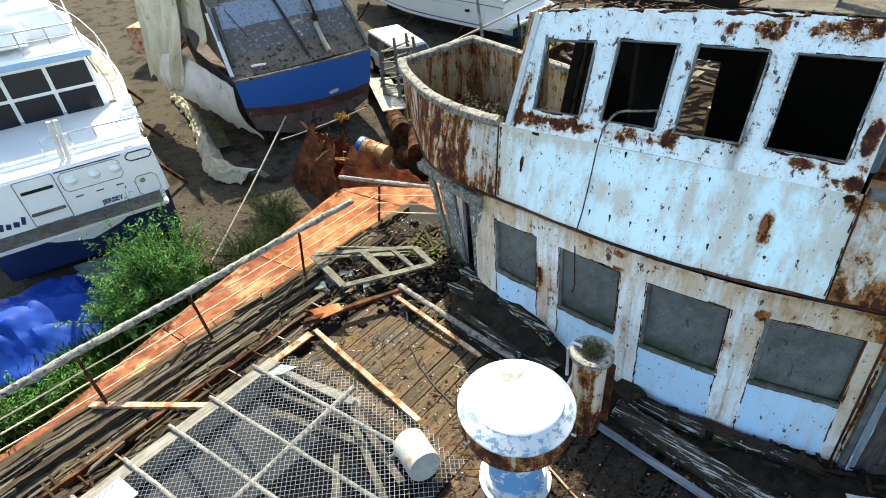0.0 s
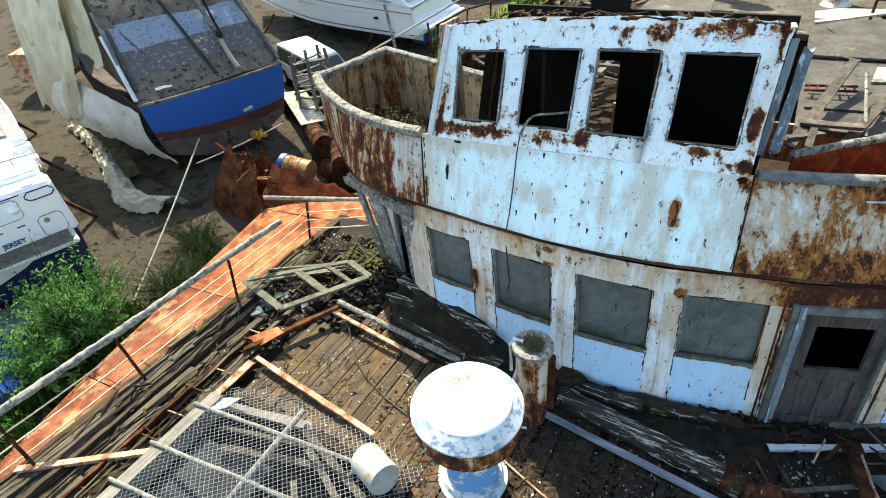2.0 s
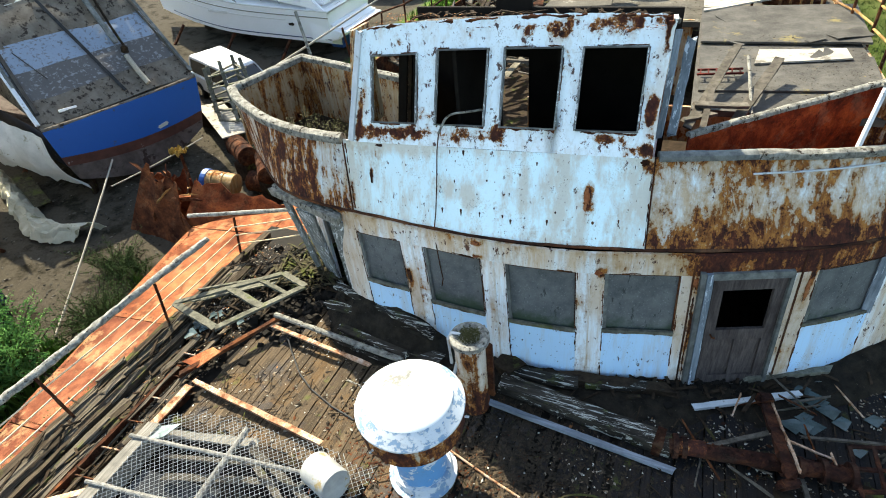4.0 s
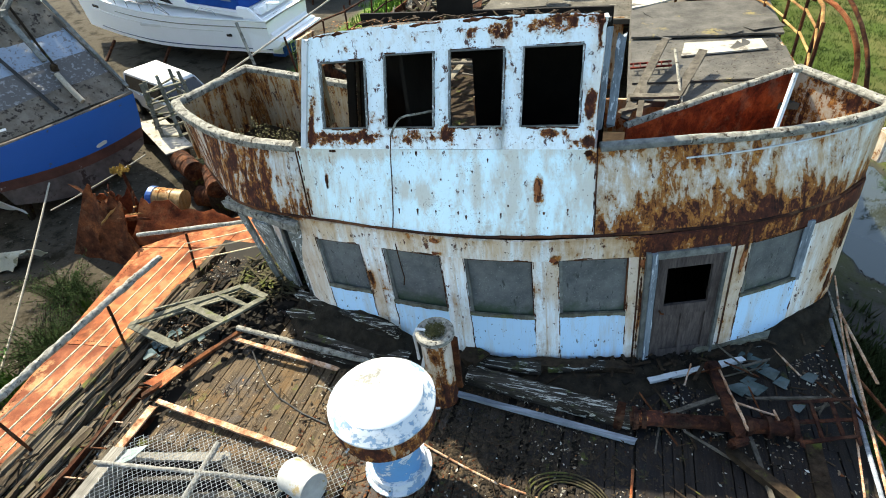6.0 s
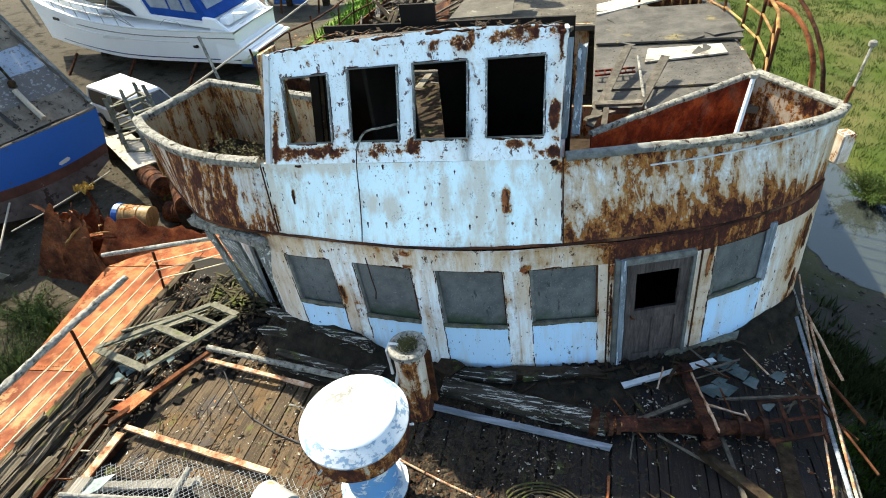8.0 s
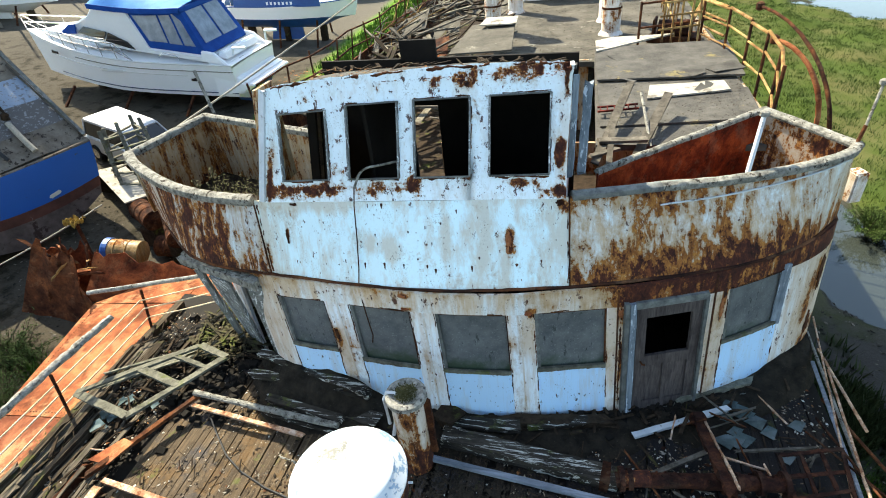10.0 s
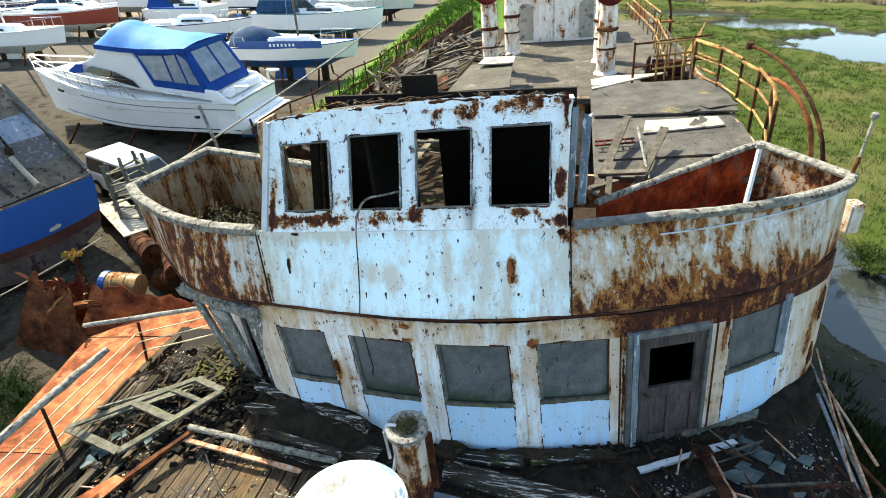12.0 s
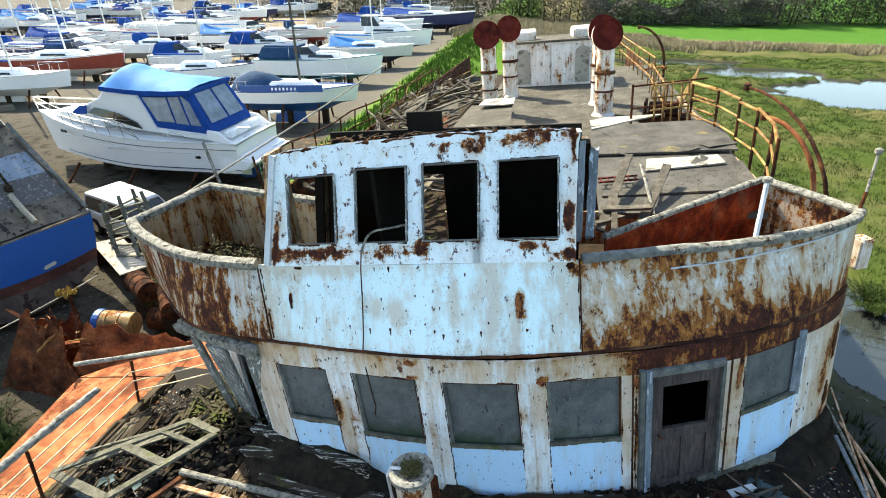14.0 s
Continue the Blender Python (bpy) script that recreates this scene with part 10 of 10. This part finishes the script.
STONE = scatter_mat("yard_stone", (0.0, (0.012, 0.011, 0.009)), (0.6, (0.05, 0.045, 0.036)), (0.9, (0.10, 0.09, 0.075)), (1.0, (0.22, 0.20, 0.17)))
scatter("mud_stones", [(x, y, ground_z(x, y)) for x, y in ((rnd.uniform(4.5, 10), rnd.uniform(-2, 15)) for _ in range(2600))], 0.035, STONE, "small stones and clods on the mud", "stones", 21, 0.5, True)
scatter("yard_stones", [(x, y, ground_z(x, y)) for x, y in ((rnd.uniform(-19, -8), rnd.uniform(-2, 17)) for _ in range(5200))], 0.030, STONE, "loose stones and scraps on the gravel yard", "stones", 22, 0.5, True)
GRASS = leaf("grass_blades", (0.05, 0.13, 0.012), (0.15, 0.26, 0.03), 1.5)
MARSH_L = leaf("marsh_plants", (0.050, 0.098, 0.016), (0.135, 0.185, 0.045), 0.7)
REED = leaf("reed_stalks", (0.34, 0.28, 0.16), (0.56, 0.47, 0.30), 0.4)
BUSH_L = leaf("bush_leaves", (0.05, 0.14, 0.02), (0.16, 0.29, 0.055), 1.5)
TREE_L = leaf("tree_leaves", (0.035, 0.06, 0.02), (0.09, 0.12, 0.04), 0.2)
TREE_G = leaf("grey_twigs", (0.13, 0.12, 0.10), (0.24, 0.23, 0.19), 0.2)


def tufts(name, spots, h, spread, blades, m, label, cat, seed):
    """Clumps of upright blades at spots, as one mesh."""
    rnd = random.Random(seed)
    vv, ff = [], []
    for (x, y) in spots:
        z = ground_z(x, y)
        for _ in range(blades):
            a, r = rnd.uniform(0, 6.28), rnd.random() * spread
            bx, by = x + r * math.cos(a), y + r * math.sin(a)
            hh, w, b = h * rnd.uniform(0.5, 1.2), h * 0.10, rnd.uniform(0, 6.28)
            lx, ly = hh * 0.45 * math.cos(b), hh * 0.45 * math.sin(b)
            n = len(vv)
            vv += [(bx - w * math.sin(b), by + w * math.cos(b), z - 0.02), (bx + w * math.sin(b), by - w * math.cos(b), z - 0.02), (bx + lx, by + ly, z + hh)]
            ff.append((n, n + 1, n + 2))
    me = bpy.data.meshes.new(name)
    me.from_pydata(vv, [], ff)
    me.materials.append(m)
    o = new(name, me)
    YARD.add(o)
    return tagged(o, label, cat, kind="stuff")


rnd = random.Random(40)
spots = []
while len(spots) < 11000:
    x, y = rnd.uniform(5.0, 34), rnd.uniform(8, 66)
    if ground_z(x, y) > -2.70 and (y > 13.5 or x > 11):
        spots.append((x, y))
tufts("marsh_plants", spots, 0.13, 0.34, 16, MARSH_L, "low green salt-marsh plants beside the creek", "marsh plants", 1)
spots = []
while len(spots) < 5200:
    x, y = rnd.uniform(-14, 52), rnd.uniform(66, 90)
    mid_ = 76 - 0.10 * max(0, x) + 5 * noise.noise((x * 0.09, 3, 0))
    if abs(y - mid_) < (4.5 if x < 14 else 2.2) * (1 + noise.noise((x * 0.3, y * 0.3, 1))) and rnd.random() < 0.9:
        spots.append((x, y))
spots += [(rnd.uniform(-16, 6), rnd.uniform(78, 98)) for _ in range(1700)]
tufts("reeds", spots, 0.62, 0.9, 9, REED, "pale dry reeds at the edge of the marsh", "reeds", 2)
spots = []
while len(spots) < 2600:
    y = rnd.uniform(17, 85)
    x = -8.9 - 0.03 * (y - 20) + rnd.gauss(0, 1.3)
    spots.append((x, y))
tufts("bank_grass", spots, 0.30, 0.35, 10, GRASS, "fresh green grass on the bank beside the yard", "grass", 3)
spots = [(rnd.uniform(-10.6, -8.6), rnd.uniform(-3, 3.0) + 4.5 * rnd.random() ** 4) for _ in range(260)]
tufts("weed_fringe", spots, 0.42, 0.3, 14, BUSH_L, "green weeds growing along the rusty hull", "weeds", 4)


DARK_WEED = leaf("dark_weed_leaves", (0.024, 0.036, 0.012), (0.066, 0.088, 0.026), 1.5)
spots = []
for i in range(420):
    y = rnd.uniform(-1, 12)
    spots.append((4.3 + 0.02 * y + abs(rnd.gauss(0, 0.45)), y))
spots += [(rnd.gauss(5.9, 0.8), rnd.gauss(3.6, 1.7)) for _ in range(1200)] + [(rnd.gauss(6.2, 0.45), rnd.gauss(9.2, 0.7)) for _ in range(240)] + [(rnd.gauss(7.2, 0.5), rnd.gauss(8.6, 0.25)) for _ in range(200)]
tufts("weed_fringe", spots, 0.30, 0.28, 14, DARK_WEED, "dark weeds and algae growing beside the hull", "weeds", 6)
spots = [(rnd.gauss(6.7, 0.4), rnd.gauss(6.7, 0.45)) for _ in range(500)]
tufts("marsh_grass", spots, 0.10, 0.2, 12, GRASS, "bright green patch of short grass on the mud", "grass", 9)


def bush(name, label, c, size, n, m, seed, leaf_len=0.10, sprigs=15):
    """Arching stems set with pairs of narrow leaves, thicker towards the tips."""
    t = thing(name, label, "bush", c, yard=True)
    rnd = random.Random(seed)
    bm = bmesh.new()
    vv, ff = [], []
    for i in range(n):
        a, tilt = rnd.uniform(0, 6.28), rnd.random() ** 0.7
        d = Vector((math.cos(a) * tilt * size[0], math.sin(a) * tilt * size[1], size[2] * (1.05 - 0.55 * tilt * tilt)))
        reach = rnd.uniform(0.45, 1.0) + (0.25 if rnd.random() < 0.12 else 0.0)
        foot = Vector(c) + Vector((rnd.gauss(0, 0.12) * size[0], rnd.gauss(0, 0.12) * size[1], 0))
        end = foot + d * reach
        mid = foot.lerp(end, 0.55) + Vector((0, 0, 0.16 * size[2]))
        pts = [foot.lerp(mid, s).lerp(mid.lerp(end, s), s) for s in (0, 0.25, 0.5, 0.75, 1)]
        add_tube(bm, pts, 0.012, 4, 0.003)
        for k in range(sprigs):
            s = 0.22 + 0.78 * (k + rnd.random()) / sprigs
            p = foot.lerp(mid, s).lerp(mid.lerp(end, s), s)
            along_s = (end - foot).normalized()
            for _ in range(4):
                out = (along_s * rnd.uniform(0.1, 0.9) + Vector((rnd.gauss(0, 0.7), rnd.gauss(0, 0.7), rnd.gauss(0.05, 0.5)))).normalized()
                ln = leaf_len * rnd.uniform(0.55, 1.35) * (1.15 - 0.5 * s)
                side = out.cross(Vector((rnd.gauss(0, 0.5), rnd.gauss(0, 0.5), 1))).normalized() * ln * 0.15
                q = p + Vector((rnd.gauss(0, 0.03), rnd.gauss(0, 0.03), rnd.gauss(0, 0.03)))
                tip = q + out * ln - Vector((0, 0, ln * 0.25))
                j = len(vv)
                vv += [tuple(q), tuple(q + out * ln * 0.45 + side), tuple(tip), tuple(q + out * ln * 0.45 - side)]
                ff.append((j, j + 1, j + 2, j + 3))
    part("stem", bm, DARK_WOOD, t)
    me = bpy.data.meshes.new("foliage")
    me.from_pydata(vv, [], ff)
    me.materials.append(m)
    ob = new("foliage", me)
    ob.parent = t
    ob.matrix_parent_inverse = t.matrix_basis.inverted()
    return t


LUSH = leaf("lush_leaves", (0.075, 0.24, 0.04), (0.26, 0.50, 0.13), 2.5)
bush("green_bush", "round green bush on the creek bank", (9.7, 16.3, -2.7), (1.2, 1.2, 0.8), 150, MARSH_L, 7)
bush("green_bush", "leafy green bush growing beside the hull", (-10.2, 3.0, -2.1), (1.35, 1.3, 2.2), 190, LUSH, 1, 0.125, 18)
bush("green_bush", "leafy shoots leaning over the tarpaulin", (-10.2, 2.1, -2.1), (1.3, 0.9, 1.4), 90, LUSH, 2, 0.125, 18)
bush("green_bush", "low green bush under the rail", (-9.2, -0.6, -2.1), (0.7, 2.0, 1.3), 110, LUSH, 3, 0.11)
SHRUB_L = leaf("shrub_leaves", (0.03, 0.06, 0.015), (0.08, 0.13, 0.035), 1.5)
bush("green_bush", "dark low shrub in the shade of the torn plates", (-10.9, 6.4, -2.15), (1.6, 1.1, 0.7), 110, SHRUB_L, 4, 0.07)
bush("green_bush", "low dark shrub sprawling along the rusty hull", (-10.0, 4.9, -2.15), (1.3, 1.6, 0.9), 130, SHRUB_L, 8, 0.07)


def tree(x, y, h, m, seed, spread=0.42):
    t = thing("tree", "bare grey hedgerow tree at the field's edge" if m is TREE_G else "leafy tree at the field's edge", "tree", (x, y, -2.3), "hedgerow trees", yard=True)
    rnd = random.Random(seed)
    part("trunk", tube([(x, y, -2.4), (x + 0.1, y, -2.2 + h * 0.3), (x - 0.1, y + 0.1, -2.2 + h * 0.75)], 0.014 * h, 6, 0.02), DARK_WOOD, t)
    bm = bmesh.new()
    for i in range(52):
        a, q = rnd.uniform(0, 6.28), rnd.random()
        zc = 0.02 + 0.93 * rnd.random() ** 1.25
        r = spread * h * (0.75 - 0.55 * zc) * q**0.5 * 1.3
        leaves(bm, (x + r * math.cos(a), y + r * math.sin(a), -2.2 + h * zc), (0.09 * h, 0.09 * h, 0.07 * h), 44, 0.22, 0.4, seed * 60 + i)
    part("crown", bm, m, t)


def thicket(name, label, x0, x1, y0, y1, h, n, size, m, seed):
    """A dense hedge of leaf and twig clumps."""
    rnd = random.Random(seed)
    vv, ff = [], []
    for _ in range(n):
        x, y = rnd.uniform(x0, x1), rnd.uniform(y0, y1)
        top = h * (0.75 + 0.5 * noise.noise((x * 0.16, y * 0.1, seed)) + 0.25 * noise.noise((x * 0.7, y * 0.3, seed)))
        z = -2.4 + top * (1 - rnd.random() ** 1.6)
        a, b, s = rnd.uniform(0, 6.28), rnd.uniform(-0.9, 0.9), size * rnd.uniform(0.6, 1.4)
        u = Vector((math.cos(a), math.sin(a), b)) * s
        w = Vector((-math.sin(a), math.cos(a), rnd.uniform(-1, 1))) * s * 0.7
        p = Vector((x, y, z))
        i = len(vv)
        vv += [tuple(p - u), tuple(p + w), tuple(p + u), tuple(p - w)]
        ff.append((i, i + 1, i + 2, i + 3))
    me = bpy.data.meshes.new(name)
    me.from_pydata(vv, [], ff)
    me.materials.append(m)
    o = new(name, me)
    YARD.add(o)
    return tagged(o, label, "hedge", kind="stuff")


TREE_D = leaf("hedge_leaves", (0.065, 0.070, 0.042), (0.15, 0.15, 0.10), 0.12)
thicket("dark_hedge", "dense dark hedge along the field's far edge", -60, 110, 102, 110, 8.0, 80000, 0.17, TREE_D, 3)
thicket("grey_thicket", "grey leafless thicket in front of the hedge", 2, 32, 97.5, 101.5, 4.2, 20000, 0.13, TREE_G, 4)
rnd = random.Random(50)
for i in range(74):
    x = -38 + 1.55 * i + rnd.uniform(-0.8, 0.8)
    tree(x, 101 + rnd.uniform(-3, 9) + 0.25 * max(0, x - 30), rnd.uniform(5.5, 9), TREE_G if 4 < x < 42 and rnd.random() < 0.7 or rnd.random() < 0.2 else TREE_L, i + 1)
for i in range(22):
    tree(-150 + 5.2 * i, 150 + rnd.uniform(-6, 6), rnd.uniform(8, 12), TREE_L, i + 190)

# the deck's planks, nearest the camera
for me, p, rz in PLANKS:
    ob = new("deck_plank", me)
    ob.parent = deck
    ob.matrix_parent_inverse = deck.matrix_basis.inverted()
    ob.matrix_basis = pose(*p, 0, 0, rz)

# the ship leans: turn all that belongs to it
for ob in list(scene.objects):
    if ob.parent is None and ob not in YARD and ob.type in {"MESH", "EMPTY"}:
        ob.matrix_basis = LIST @ ob.matrix_basis
